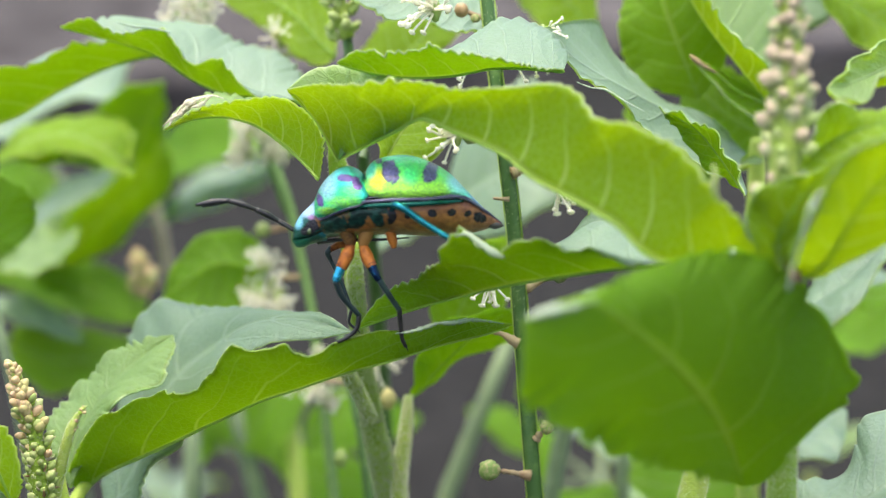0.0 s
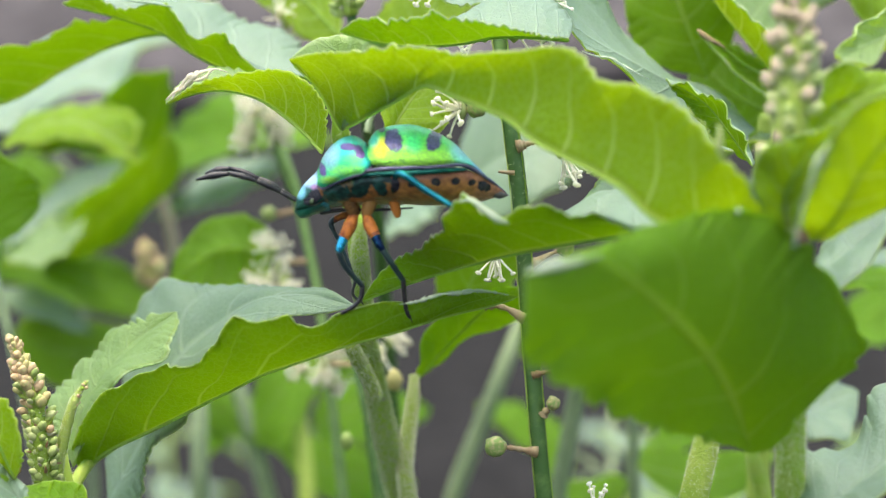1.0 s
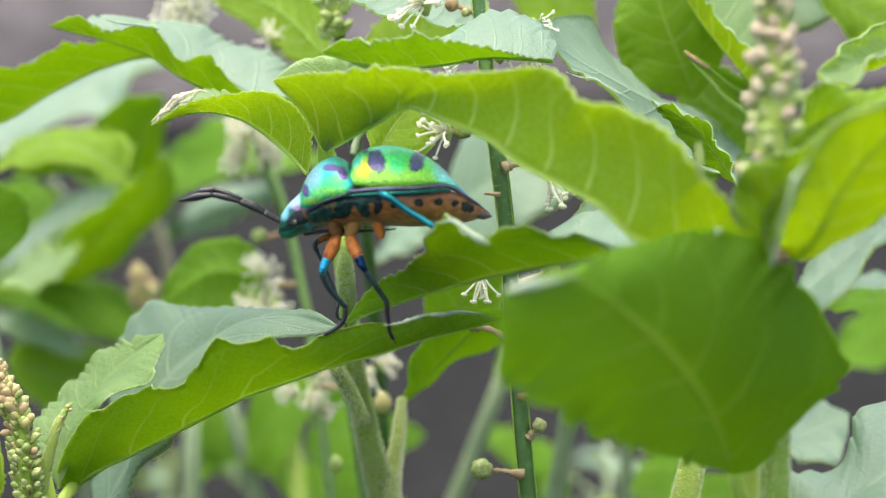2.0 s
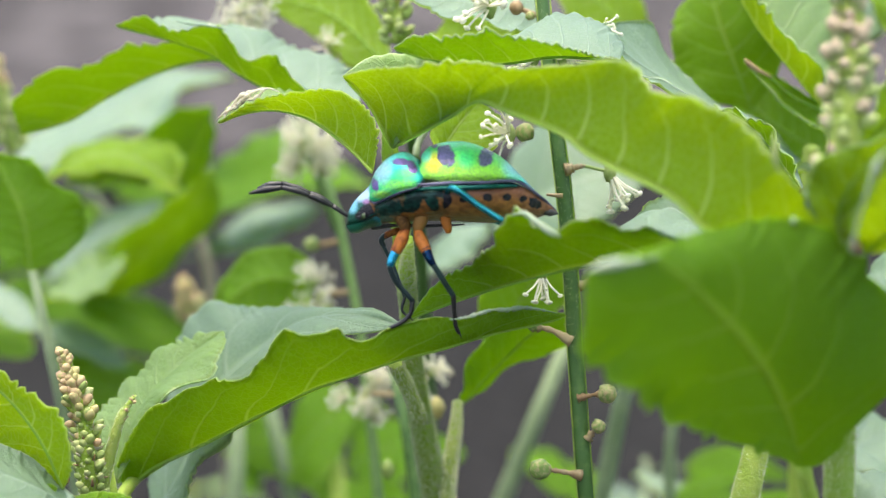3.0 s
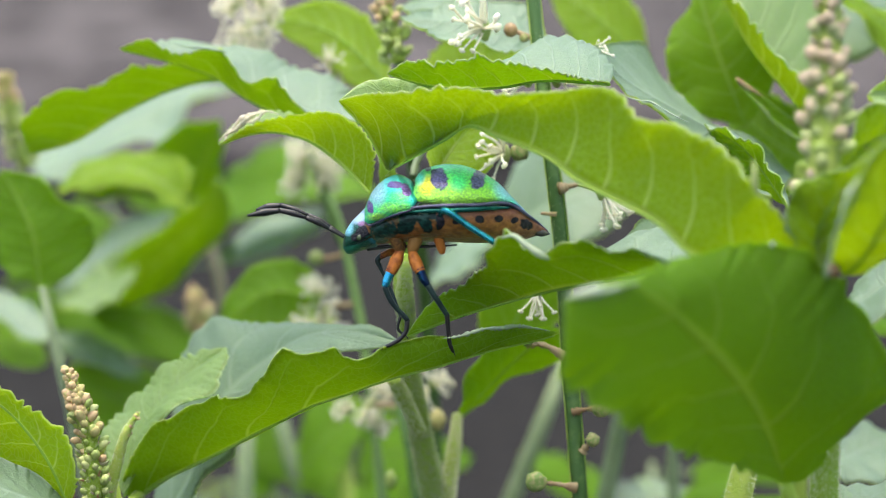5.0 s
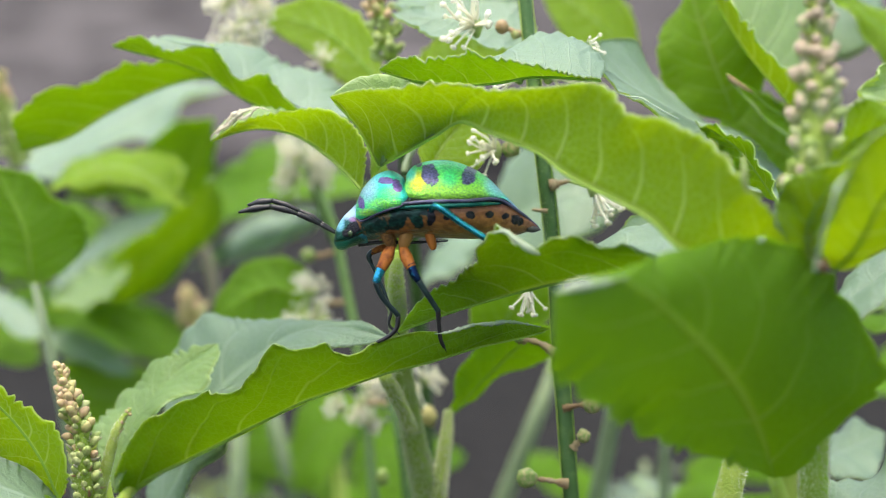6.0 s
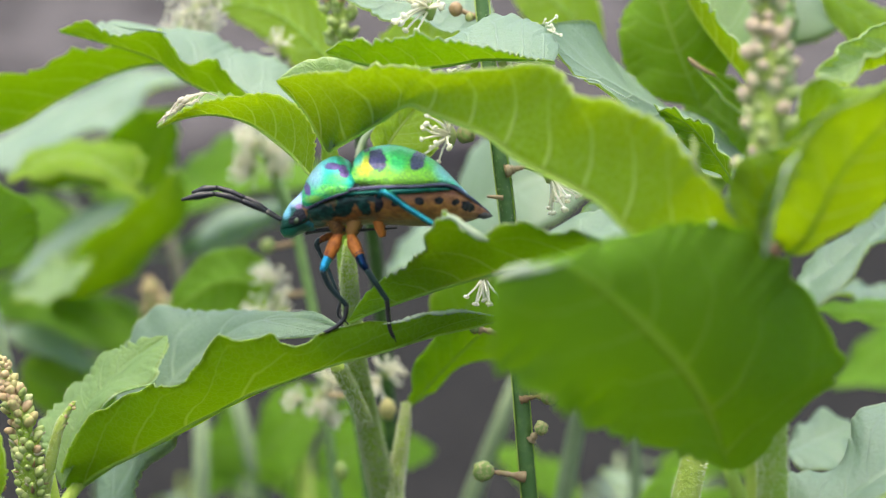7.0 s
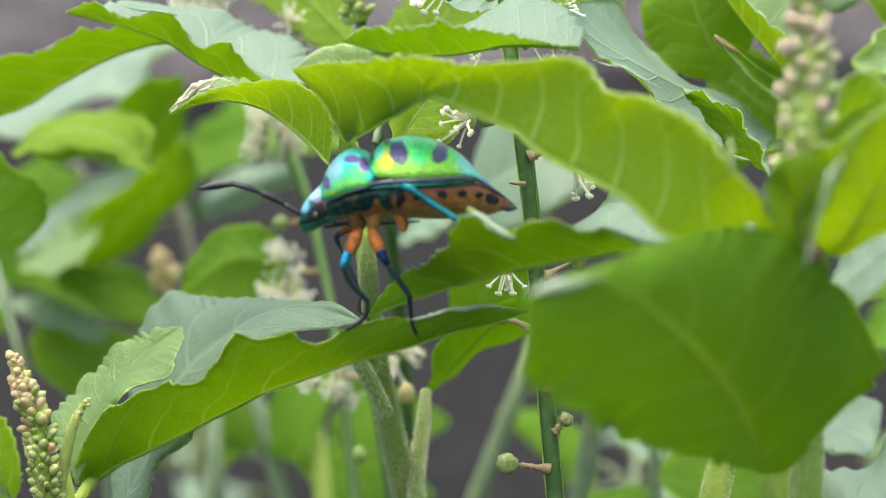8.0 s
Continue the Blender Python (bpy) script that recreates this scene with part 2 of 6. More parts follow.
def unit(v):
    v = np.asarray(v, dtype=float)
    return v / np.maximum(np.linalg.norm(v, axis=-1, keepdims=True), 1e-12)


def along_line(points, values, n):
    """Values given at the points of a line, or evenly, for its n + 1 samples."""
    at = np.linspace(0, 1, len(values))
    if len(values) == len(points):
        d = np.linalg.norm(np.diff(np.asarray(points, float), axis=0), axis=1)
        at = np.concatenate([[0], np.cumsum(d)]) / d.sum()
    return np.interp(np.linspace(0, 1, n + 1), at, values)


def tube_data(points, radii, n=24, sides=8, wobble=0.0, seed=0):
    """Vertices and faces of a closed round stalk along a line, in the unit of the points."""
    line = spline(points, n)
    rad = along_line(points, radii, n)
    rs = np.random.RandomState(seed)
    if wobble:
        rad = rad * (1 + wobble * rs.uniform(-1, 1, n + 1))
    tang = unit(np.gradient(line, axis=0))
    ref = np.array([0.0, 1.0, 0.0]) if abs(tang[0][1]) < 0.9 else np.array([1.0, 0, 0])
    verts = []
    for p, t, r in zip(line, tang, rad):
        a = unit(np.cross(t, ref))
        b = np.cross(t, a)
        ref = -b
        for k in range(sides):
            w = 2 * math.pi * k / sides
            verts.append(p + r * (math.cos(w) * a + math.sin(w) * b))
    faces = []
    for i in range(n):
        for k in range(sides):
            k2 = (k + 1) % sides
            faces.append((i * sides + k, i * sides + k2, (i + 1) * sides + k2, (i + 1) * sides + k))
    faces.append(tuple(range(sides - 1, -1, -1)))
    faces.append(tuple(n * sides + k for k in range(sides)))
    return np.array(verts), faces


def tube(name, points, radii, mat, parent, label="", origin=(0, 0, 0), n=24, sides=8, wobble=0.0, seed=0):
    v, f = tube_data(points, radii, n, sides, wobble, seed)
    return part_mesh(name, mesh_of(name, (v - np.asarray(origin)) * MM, f, [mat]), parent, label)


def base_of(parent):
    return np.array(parent.location) / MM


def leaf_from_grid(parent, grid, m, thick, young, rib, label, up=None, vein_scale=1.0):
    """A closed leaf from its blade points (rows from base to tip, columns from margin over midrib to margin)."""
    base = base_of(parent)
    ns, nx = grid.shape[0] - 1, grid.shape[1]
    du, dv = np.gradient(grid, axis=0), np.gradient(grid, axis=1)
    cross = np.cross(du, dv)
    nor = unit(cross)
    ref = np.array([0, 0, 1.0]) if up is None else unit(up)
    flip = (cross.sum((0, 1)) @ ref) < 0
    if flip:
        nor = -nor
    top, bot = grid + nor * thick * 0.5, grid - nor * thick * 0.5
    verts = (np.vstack([top.reshape(-1, 3), bot.reshape(-1, 3)]) - base) * MM
    uv = np.stack(np.meshgrid(np.linspace(0, 1, nx), np.linspace(0, vein_scale, ns + 1)), axis=-1).reshape(-1, 2)
    off = (ns + 1) * nx
    faces, fm = [], []
    for i in range(ns):
        for j in range(nx - 1):
            q = (i * nx + j, i * nx + j + 1, (i + 1) * nx + j + 1, (i + 1) * nx + j)
            tq = q if flip else q[::-1]
            faces += [tq, tuple(off + k for k in tq[::-1])]
            fm += [0, 1]
    rim = [i * nx for i in range(ns + 1)] + [ns * nx + j for j in range(1, nx)] + [i * nx + nx - 1 for i in range(ns - 1, -1, -1)] + [j for j in range(nx - 2, 0, -1)]
    for i, p in enumerate(rim):
        q = rim[(i + 1) % len(rim)]
        faces.append((p, q, off + q, off + p))
        fm.append(1)
    mats = [LEAF_TOP, BROAD_UNDER] if young == 2 else [YOUNG_TOP, YOUNG_UNDER] if young else [LEAF_TOP, LEAF_UNDER]
    ob = part_mesh("leaf", mesh_of("leaf", verts, faces, mats, fm, np.vstack([uv, uv])), parent, label)
    if rib:
        low = bot[:, m] - nor[:, m] * rib * 0.3
        v, f = tube_data(low[:-2], [rib, rib * 0.7, rib * 0.25], ns - 4, 6)
        part_mesh("midrib", mesh_of("midrib", (v - base) * MM, f, [RIB]), ob)
    return ob


def saw_teeth(s, teeth, rs):
    """An uneven saw line along a margin, from -1 to 1."""
    x = s * teeth + 0.45 * np.sin(s * 9 + rs.uniform(0, 6)) + 0.35 * np.sin(s * 31 + rs.uniform(0, 6))
    x = x - x.min()
    fr = x - np.floor(x)
    amp = rs.uniform(0.15, 1.5, 4 * teeth + 8)[np.clip(np.floor(x).astype(int), 0, 4 * teeth)]
    return amp * (np.where(fr < 0.7, fr / 0.7, (1 - fr) / 0.3) - 0.5) * 2


def leaf(parent, mid, a, b, wa, wb, teeth=11, tooth=0.07, wave=0.5, peak=0.36, blunt=1.0, young=False, curl=0.12,
         thick=0.22, seed=0, label="", ns=44, m=7, rib=0.1, up=None):
    """A toothed leaf. mid: the midrib from base to tip in millimetres; a, b: the ways in which the two half blades
    leave it; wa, wb: their widths."""
    rs = np.random.RandomState(seed + 17)
    line = spline(mid, ns)
    s = np.linspace(0, 1, ns + 1)
    al = 0.82 * blunt * peak / (1 - peak) if peak < 0.5 else 0.82 * blunt
    be = al * (1 - peak) / peak
    prof = np.power(np.clip(s, 1e-6, 1), al) * np.power(np.clip(1 - s, 0, 1), be)
    prof = prof / prof.max()
    grid = np.zeros((ns + 1, 2 * m + 1, 3))
    tang = unit(np.gradient(line, axis=0))
    for side, (d, wd) in enumerate(((unit(a), wa), (unit(b), wb))):
        edge = wd * prof * (1 + tooth * saw_teeth(s, teeth, rs))
        nrm = unit(np.cross(tang, d)) * (1 if side == 0 else -1)
        ripple = wave * prof * np.sin(s * rs.uniform(13, 19) + rs.uniform(0, 6)) * 0.6
        for k in range(m + 1):
            w = k / m
            q = line + d * (edge * w)[:, None] + tang * (0.18 * edge * w ** 2)[:, None]
            q = q + nrm * (curl * wd * prof * (w - w * w) * 2.0 + ripple * w * w)[:, None]
            grid[:, m + (k if side else -k)] = q
    return leaf_from_grid(parent, grid, m, thick, young, rib, label, up)


def blade(parent, mid, a, b, teeth=14, tooth=0.25, bulge=0.08, wave=0.25, young=False, seed=0, label="", ns=150, m=10, rib=0.15, thick=0.13, up=None,
          veins=7.5, rim=0.0, crimp=0.08, quilting=0.12):
    """A folded or curled leaf between three lines in millimetres: the midrib and the two margins, all from base to tip.
    veins: side veins on each half; rim: the radius of a pale raised margin; crimp: how far the margin ripples with its teeth."""
    rs = np.random.RandomState(seed + 31)
    s = np.linspace(0, 1, ns + 1)
    line = spline(mid, ns)
    grid = np.zeros((ns + 1, 2 * m + 1, 3))
    tang = unit(np.gradient(line, axis=0))
    ends = np.clip(np.minimum(s, 1 - s) * 8, 0, 1)
    for side, margin in enumerate((a, b)):
        edge = spline(margin, ns)
        span = edge - line
        wd = np.linalg.norm(span, axis=1)
        d = unit(span)
        saw = saw_teeth(s, teeth, rs) * ends * np.clip(wd, 0, 1)
        edge = edge + d * (tooth * saw)[:, None]
        nrm = unit(np.cross(tang, d)) * (1 if side == 0 else -1)
        ph1, ph2 = rs.uniform(0, 6, 2)
        for k in range(m + 1):
            w = k / m
            # the blade swells a little between the side veins
            quilt = quilting * np.abs(np.sin(math.pi * ((s - 0.55 * (w * 0.5) ** 1.3) * veins + 0.5))) * math.sin(math.pi * w)
            swell = wave * w * w * np.sin(s * 23 + ph2) + 0.6 * wave * w * np.sin(s * 9 + ph1) + crimp * w ** 4 * saw
            q = line + (edge - line) * w
            q = q + nrm * (bulge * wd * (w - w * w) * 4 + ends * (swell + quilt))[:, None]
            grid[:, m + (k if side else -k)] = q
    ob = leaf_from_grid(parent, grid, m, thick, young, rib, label, up, veins / 7.5)
    if rim:
        for side in (0, 2 * m):
            v, f = tube_data(grid[2:-1, side], [rim * 0.6, rim, rim * 1.2, rim, rim * 0.5], ns, 5, 0.3, seed)
            part_mesh("leaf_margin", mesh_of("leaf_margin", (v - base_of(parent)) * MM, f, [LEAF_RIM]), ob, "thin pale leaf margin")
    return ob


def stalk(parent, points, radii, mat, name="stem", hairs=0, seed=0, n=30, sides=9, label="", coarse=1.0):
    base = base_of(parent)
    ob = tube(name, points, radii, mat, parent, label, base, n, sides, 0.05, seed)
    if hairs:
        rs = np.random.RandomState(seed + 5)
        line = spline(points, 1000)
        tang = unit(np.gradient(line, axis=0))
        rad = along_line(points, radii, 1000)
        # hairs cover the upper part of a stem
        run = np.concatenate([[0], np.cumsum(np.linalg.norm(np.diff(line, axis=0), axis=1))])
        reach = min(run[-1], 32.0)
        verts, faces = [], []
        for _ in range(hairs * 4):
            i = min(len(line) - 1, int(np.searchsorted(run, rs.uniform(0, reach))))
            t = tang[i]
            a = unit(np.cross(t, rs.normal(size=3)))
            c = np.cross(t, a)
            p = line[i] + a * rad[i] * 0.9 + t * rs.uniform(0, run[-1] / 1000)
            ln = rs.uniform(0.10, 0.32) * min(1.0, rad[i] * 1.1) * coarse ** 0.6
            r = rs.uniform(0.016, 0.034) * coarse
            k = len(verts)
            verts += [p + c * r + t * r * 0.6, p - c * r + t * r * 0.6, p - t * r, p + a * ln + t * rs.uniform(-0.1, 0.1)]
            faces += [(k, k + 1, k + 3), (k + 1, k + 2, k + 3), (k + 2, k, k + 3)]
        part_mesh("hair", mesh_of("hair", (np.array(verts) - base) * MM, faces, [HAIR], smooth=False), ob, "short white stem hairs")["kind"] = "stuff"
    return ob


def ball_mesh(name, mat, seed, stretch=(1, 1, 1), rough=0.08, seams=0, sub=2, point=0.0):
    """A unit bud or capsule: a slightly uneven ball, with seams for the lobes of a seed capsule."""
    bm = bmesh.new()
    bmesh.ops.create_icosphere(bm, subdivisions=sub, radius=1)
    for v in bm.verts:
        c = v.co.copy()
        k = 1 + rough * noise.noise(c * 1.7 + Vector((seed, 0, 0)))
        if seams:
            k -= 0.2 * max(0, 1 - abs(math.sin(math.atan2(c.y, c.x) * seams / 2)) * 3.5) * (1 - c.z * c.z)
        slim = 1 - point * max(0.0, c.z) ** 2
        v.co = Vector((c.x * stretch[0] * slim, c.y * stretch[1] * slim, c.z * stretch[2])) * k
    me = bpy.data.meshes.new(name)
    bm.to_mesh(me)
    bm.free()
    me.materials.append(mat)
    me.polygons.foreach_set("use_smooth", [True] * len(me.polygons))
    return me


BUD_MESH = [ball_mesh("bud", BUD, k, (0.95, 0.95, 1.3), 0.12, 3, 2, 0.5) for k in range(4)]
PINK_MESH = [ball_mesh("pink_tipped_bud", GREEN_BUD, k + 20, (0.95, 0.95, 1.2), 0.14, 3, 2, 0.3) for k in range(4)]
PALE_MESH = [ball_mesh("pale_bud", BUD_PALE, k + 9, (0.85, 0.85, 1.35), 0.12, 3, 2, 0.4) for k in range(4)]
CAPSULE_MESH = ball_mesh("capsule", BERRY, 3, (1, 1, 0.92), 0.16, 3, 3)
RED_MESH = ball_mesh("red_bud", RED_BUD, 5, (1, 1, 1.05), 0.05, 3, 3)


def place(name, me, parent, p, r, rot=(0, 0, 0), label=""):
    """A shared mesh as a part at p (millimetres in the world), r millimetres large."""
    ob = part_mesh(name, me, parent, label)
    ob.location = (np.asarray(p) - base_of(parent)) * MM
    ob.rotation_euler = rot
    ob.scale = (r * MM,) * 3
    return ob


def bud_spike(parent, low, top, n, r0, r1, spread, seed, pale_share=0.4, core=0.6, meshes=None, taper=0.55):
    """A flower spike: a stalk set with buds, loose and pale below, small and dense towards the tip."""
    rs = np.random.RandomState(seed)
    low, top = np.asarray(low, float), np.asarray(top, float)
    stalk(parent, [low, (low + top) / 2 + rs.uniform(-0.2, 0.2, 3), top], [core, core * 0.75, core * 0.4], STEM_HAIRY, "spike_stalk", 120, seed=seed, n=10)
    ax = unit(top - low)
    e1 = unit(np.cross(ax, (0.3, 1, 0.1)))
    e2 = np.cross(ax, e1)
    for i in range(n):
        f = ((i + 0.5) / n) ** 0.8
        ang = i * 2.399963 + rs.uniform(-0.5, 0.5)
        swell = 1.0 + 0.2 * math.exp(-((f - 0.5) / 0.22) ** 2)
        r = (r0 + (r1 - r0) * f) * swell * rs.uniform(0.65, 1.2)
        off = spread * (1 - taper * f) * swell * rs.uniform(0.6, 1.3)
        p = low + (top - low) * f + (e1 * math.cos(ang) + e2 * math.sin(ang)) * off + ax * rs.uniform(-0.35, 0.35)
        pale = rs.rand() < pale_share * min(1.0, max(0.0, 1.9 - 2.6 * f))
        me = (PALE_MESH if pale else meshes or BUD_MESH)[rs.randint(4)]
        way = Vector(unit((e1 * math.cos(ang) + e2 * math.sin(ang)) + ax * rs.uniform(0.3, 0.9)))
        place("bud", me, parent, p, r, way.to_track_quat('Z', 'Y').to_euler())
        # a small pointed scale under each second bud
        if i % 3:
            q = low + (top - low) * f + (e1 * math.cos(ang) + e2 * math.sin(ang)) * off * 0.4 - ax * 0.3
            tube("scale", [q, (p + q) / 2 - ax * r * 0.9, p - ax * r * 0.8 + (p - q) * 0.3], [0.16, 0.2, 0.03], STEM_HAIRY, parent, "", base_of(parent), 4, 5)


def stamen_mesh(seed):
    rs = np.random.RandomState(seed)
    b = rs.uniform(0.15, 0.5)
    v, f = tube_data([(0, 0, 0), (b * 0.25, 0, 0.5), (b, 0, 1)], [0.05, 0.04, 0.034], 7, 5)
    v = list(v)
    k = len(v)
    bm = bmesh.new()
    bmesh.ops.create_icosphere(bm, subdivisions=1, radius=0.085)
    for w in bm.verts:
        v.append(np.array(w.co) * (1.0, 1.5, 0.9) + (b, 0, 1.02))
    f += [tuple(k + x.index for x in q.verts) for q in bm.faces]
    bm.free()
    return mesh_of("stamen", np.array(v), f, [PETAL])


STAMENS = [stamen_mesh(k) for k in range(5)]


def flower(parent, p, way, size, n, seed, spread=0.9):
    """A tuft of white stamens on a small green cup."""
    rs = np.random.RandomState(seed)
    place("flower_cup", PALE_MESH[seed % 4], parent, p, size * 0.24)
    z = unit(way)
    for i in range(n):
        d = Vector(unit(z + spread * unit(rs.normal(size=3)) * rs.uniform(0.4, 1.0)))
        q = d.to_track_quat('Z', 'X').to_euler()
        st = place("stamen", STAMENS[rs.randint(5)], parent, p, size * rs.uniform(0.75, 1.15), q)
        st.rotation_euler = (Matrix.Rotation(rs.uniform(0, 6.28), 3, d) @ q.to_matrix()).to_euler()


def tuft(parent, p, wide, high, count, seed):
    """A dense head of small flowers round p."""
    rs = np.random.RandomState(seed)
    for k in range(count):
        d = rs.uniform(-1, 1, 3) * (wide, wide * 0.7, high) * 0.5
        flower(parent, np.asarray(p) + d, d + (0, -0.3, 0.3), rs.uniform(1.3, 1.9), 22, seed + k, 1.3)


# ---- ground ----
def ground():
    n = 60
    xs = np.sign(np.linspace(-1, 1, n + 1)) * np.abs(np.linspace(-1, 1, n + 1)) ** 4 * 300
    v = [(x, y, 0.03 * noise.noise(Vector((x * 0.6, y * 0.6, 0))) * (1 if abs(x) + abs(y) < 30 else 0) - 0.01 if math.hypot(x, y) > 1.0 else 0.0) for y in xs for x in xs]
    f = [(j * (n + 1) + i, j * (n + 1) + i + 1, (j + 1) * (n + 1) + i + 1, (j + 1) * (n + 1) + i) for j in range(n) for i in range(n)]
    tagged(new("ground", mesh_of("ground", v, f, [SOIL])), "bare grey gravelly soil, its colour darkened for the shade under the plants", "ground", kind="structure")


ground()


def concrete_path():
    """A worn grey path across the view, a low slab with a broken near edge."""
    rs = np.random.RandomState(3)
    n = 60
    xs = np.linspace(-14, 14, n + 1)
    near = [2.05 + 0.16 * x + 0.10 * math.sin(x * 2.1) + rs.uniform(-0.05, 0.05) for x in xs]
    near = [max(1.9, min(2.8, y)) for y in near]
    bm = bmesh.new()
    loops = [[bm.verts.new((x, y + o, z)) for x, y in zip(xs, near)] for o, z in ((0.0, -0.06), (0.01, 0.032), (0.03, 0.038))]
    loops.append([bm.verts.new((x, 9.0 + 0.1 * x, 0.038)) for x in xs])
    loops.append([bm.verts.new((x, 9.05 + 0.1 * x, -0.06)) for x in xs])
    for a, b in zip(loops, loops[1:]):
        for i in range(n):
            bm.faces.new((a[i], a[i + 1], b[i + 1], b[i]))
    me = bpy.data.meshes.new("path")
    bm.to_mesh(me)
    bm.free()
    me.materials.append(PATH_GREY)
    tagged(new("path", me), "worn grey concrete path behind the plants", "path", kind="structure")


concrete_path()


# ---- plants ----
PLANT = "green leafy herb with toothed pointed leaves on upright stems"


def plant(p, label=PLANT):
    return thing("croton_plant", p[0], p[1], 0.0, label, "plant", "wild herbs")


def to_ground(p, lean=(0, 0)):
    """Points of a stem from p down to the ground."""
    p = np.asarray(p, float)
    foot = np.array([p[0] + lean[0], p[1] + lean[1], -3.0])
    return [p, p + (foot - p) * 0.4 + (1.5, 2.0, 0), foot]


def shoot_of_the_bug():
    """The shoot whose long folded leaf carries the insect."""
    pl = plant((-2.2, 25.4, 359.9), "green herb with a chewed, folded leaf that carries an insect")
    # hairy main stem, its tip and a fork
    stalk(pl, [(-2.5, 15.5, 376.1), (-2.6, 15.9, 373.2), (-2.5, 17.4, 370.3), (-2.2, 18.5, 365.6), (-1.7, 20.5, 361.0), (-0.7, 22.0, 354.9), (1.4, 26.0, 342.9)] + to_ground((3.2, 32.4, 325.9))[1:], [0.35, 0.62, 0.64, 0.68, 0.85, 1.0, 1.2, 1.6, 2.2], STEM_HAIRY, "stem", 3400, 3, 140, coarse=1.6)
    stalk(pl, [(-3.5, 14.0, 366.9), (-2.8, 16.0, 364.8), (-1.6, 18.5, 361.1)], [0.5, 0.55, 0.5], STEM_HAIRY, "petiole", 500, 4, 12, coarse=1.6)
    stalk(pl, [(1.3, 26.0, 360.3), (1.1, 24.0, 358.7), (0.7, 22.5, 356.5), (0.4, 21.5, 354.5), (0.7, 21.0, 351.3)], [0.35, 0.5, 0.6, 0.65, 0.65], STEM_HAIRY, "petiole", 1400, 5, 14, coarse=1.8)
    # the leaf under the insect
    blade(pl, [(-24.0, 16.4, 356.3), (-21.8, 13.8, 358.8), (-18.4, 11.5, 361.1), (-15.8, 9.3, 363.0), (-13.2, 7.0, 365.0), (-11.0, 5.5, 366.5), (-9.3, 4.3, 367.7), (-6.4, 3.2, 369.0), (-3.2, 2.2, 370.4), (-0.0, 2.3, 371.2), (3.5, 2.9, 372.1), (6.7, 4.0, 372.5), (8.6, 5.6, 372.6)],
          [(-24.0, 16.4, 356.3), (-24.5, 14.9, 358.3), (-23.7, 13.5, 360.4), (-22.4, 12.0, 362.8), (-21.1, 10.7, 364.5), (-20.0, 9.3, 365.1), (-18.2, 8.0, 366.6), (-17.0, 6.7, 367.3), (-15.9, 5.3, 368.3), (-15.1, 4.0, 368.5), (-13.5, 3.0, 368.9), (-12.6, 2.0, 370.1), (-11.8, 1.0, 371.1), (-11.4, 0.8, 372.0), (-10.3, 0.6, 373.0), (-9.9, 0.4, 372.8), (-8.3, 0.5, 372.8), (-6.9, 0.5, 373.2), (-6.5, 0.6, 372.6), (-4.6, 0.7, 372.5), (-4.0, 0.9, 372.9), (-2.3, 1.0, 373.3), (-0.6, 1.5, 373.5), (1.4, 2.0, 373.3), (3.2, 2.5, 373.8), (5.3, 3.5, 373.7), (7.1, 4.6, 373.2), (8.6, 5.6, 372.6)],
          [(-24.0, 16.4, 356.3), (-20.6, 17.0, 358.7), (-12.7, 14.0, 363.9), (-7.5, 10.0, 367.7), (-3.7, 8.0, 369.6), (0.6, 6.0, 371.4), (4.5, 5.5, 372.4), (8.6, 5.6, 372.6)], 44, 0.09, 0.05, 0.15, seed=1, label="long folded green leaf with a chewed margin", veins=6.5, rim=0.035, crimp=0.16)
    # grey-green leaf behind it, upper face to the light
    blade(pl, [(-22.9, 20.0, 352.1), (-19.9, 21.0, 357.1), (-17.3, 22.0, 362.8), (-13.9, 21.0, 366.1), (-10.2, 18.0, 369.1), (-6.1, 15.0, 370.2), (-2.8, 11.0, 370.5)],
          [(-22.9, 20.0, 352.1), (-23.4, 26.0, 356.4), (-21.8, 29.0, 361.7), (-20.7, 30.0, 365.6), (-19.9, 30.0, 366.6), (-18.5, 29.0, 368.0), (-17.4, 28.0, 368.0), (-15.0, 26.0, 368.2), (-12.0, 23.0, 368.9), (-9.0, 20.0, 369.7), (-6.7, 17.0, 370.3), (-4.6, 14.0, 370.8), (-2.8, 11.0, 370.5)],
          [(-22.9, 20.0, 352.1), (-20.4, 18.0, 352.9), (-19.2, 17.0, 356.6), (-18.6, 17.0, 358.0), (-16.4, 16.0, 360.2), (-14.1, 16.0, 364.5), (-10.6, 15.0, 367.7), (-6.9, 13.0, 369.3), (-2.8, 11.0, 370.5)], 26, 0.12, 0.06, 0.2, seed=2, label="greyish leaf with a glossy upper face", veins=6, rim=0.05, crimp=0.14)
    tube("curled_margin", [(0.4, 1.0, 373.5), (1.5, 0.8, 373.7), (2.4, 0.7, 374.0), (3.3, 0.9, 374.2), (4.3, 1.3, 374.1), (5.3, 1.9, 374.1), (6.5, 2.6, 373.8), (7.8, 3.5, 373.3)], [0.03, 0.10, 0.14, 0.12, 0.15, 0.12, 0.10, 0.03], PALE_MARGIN, pl, "pale crumpled leaf margin", base_of(pl), 60, 8, 0.55, 12)
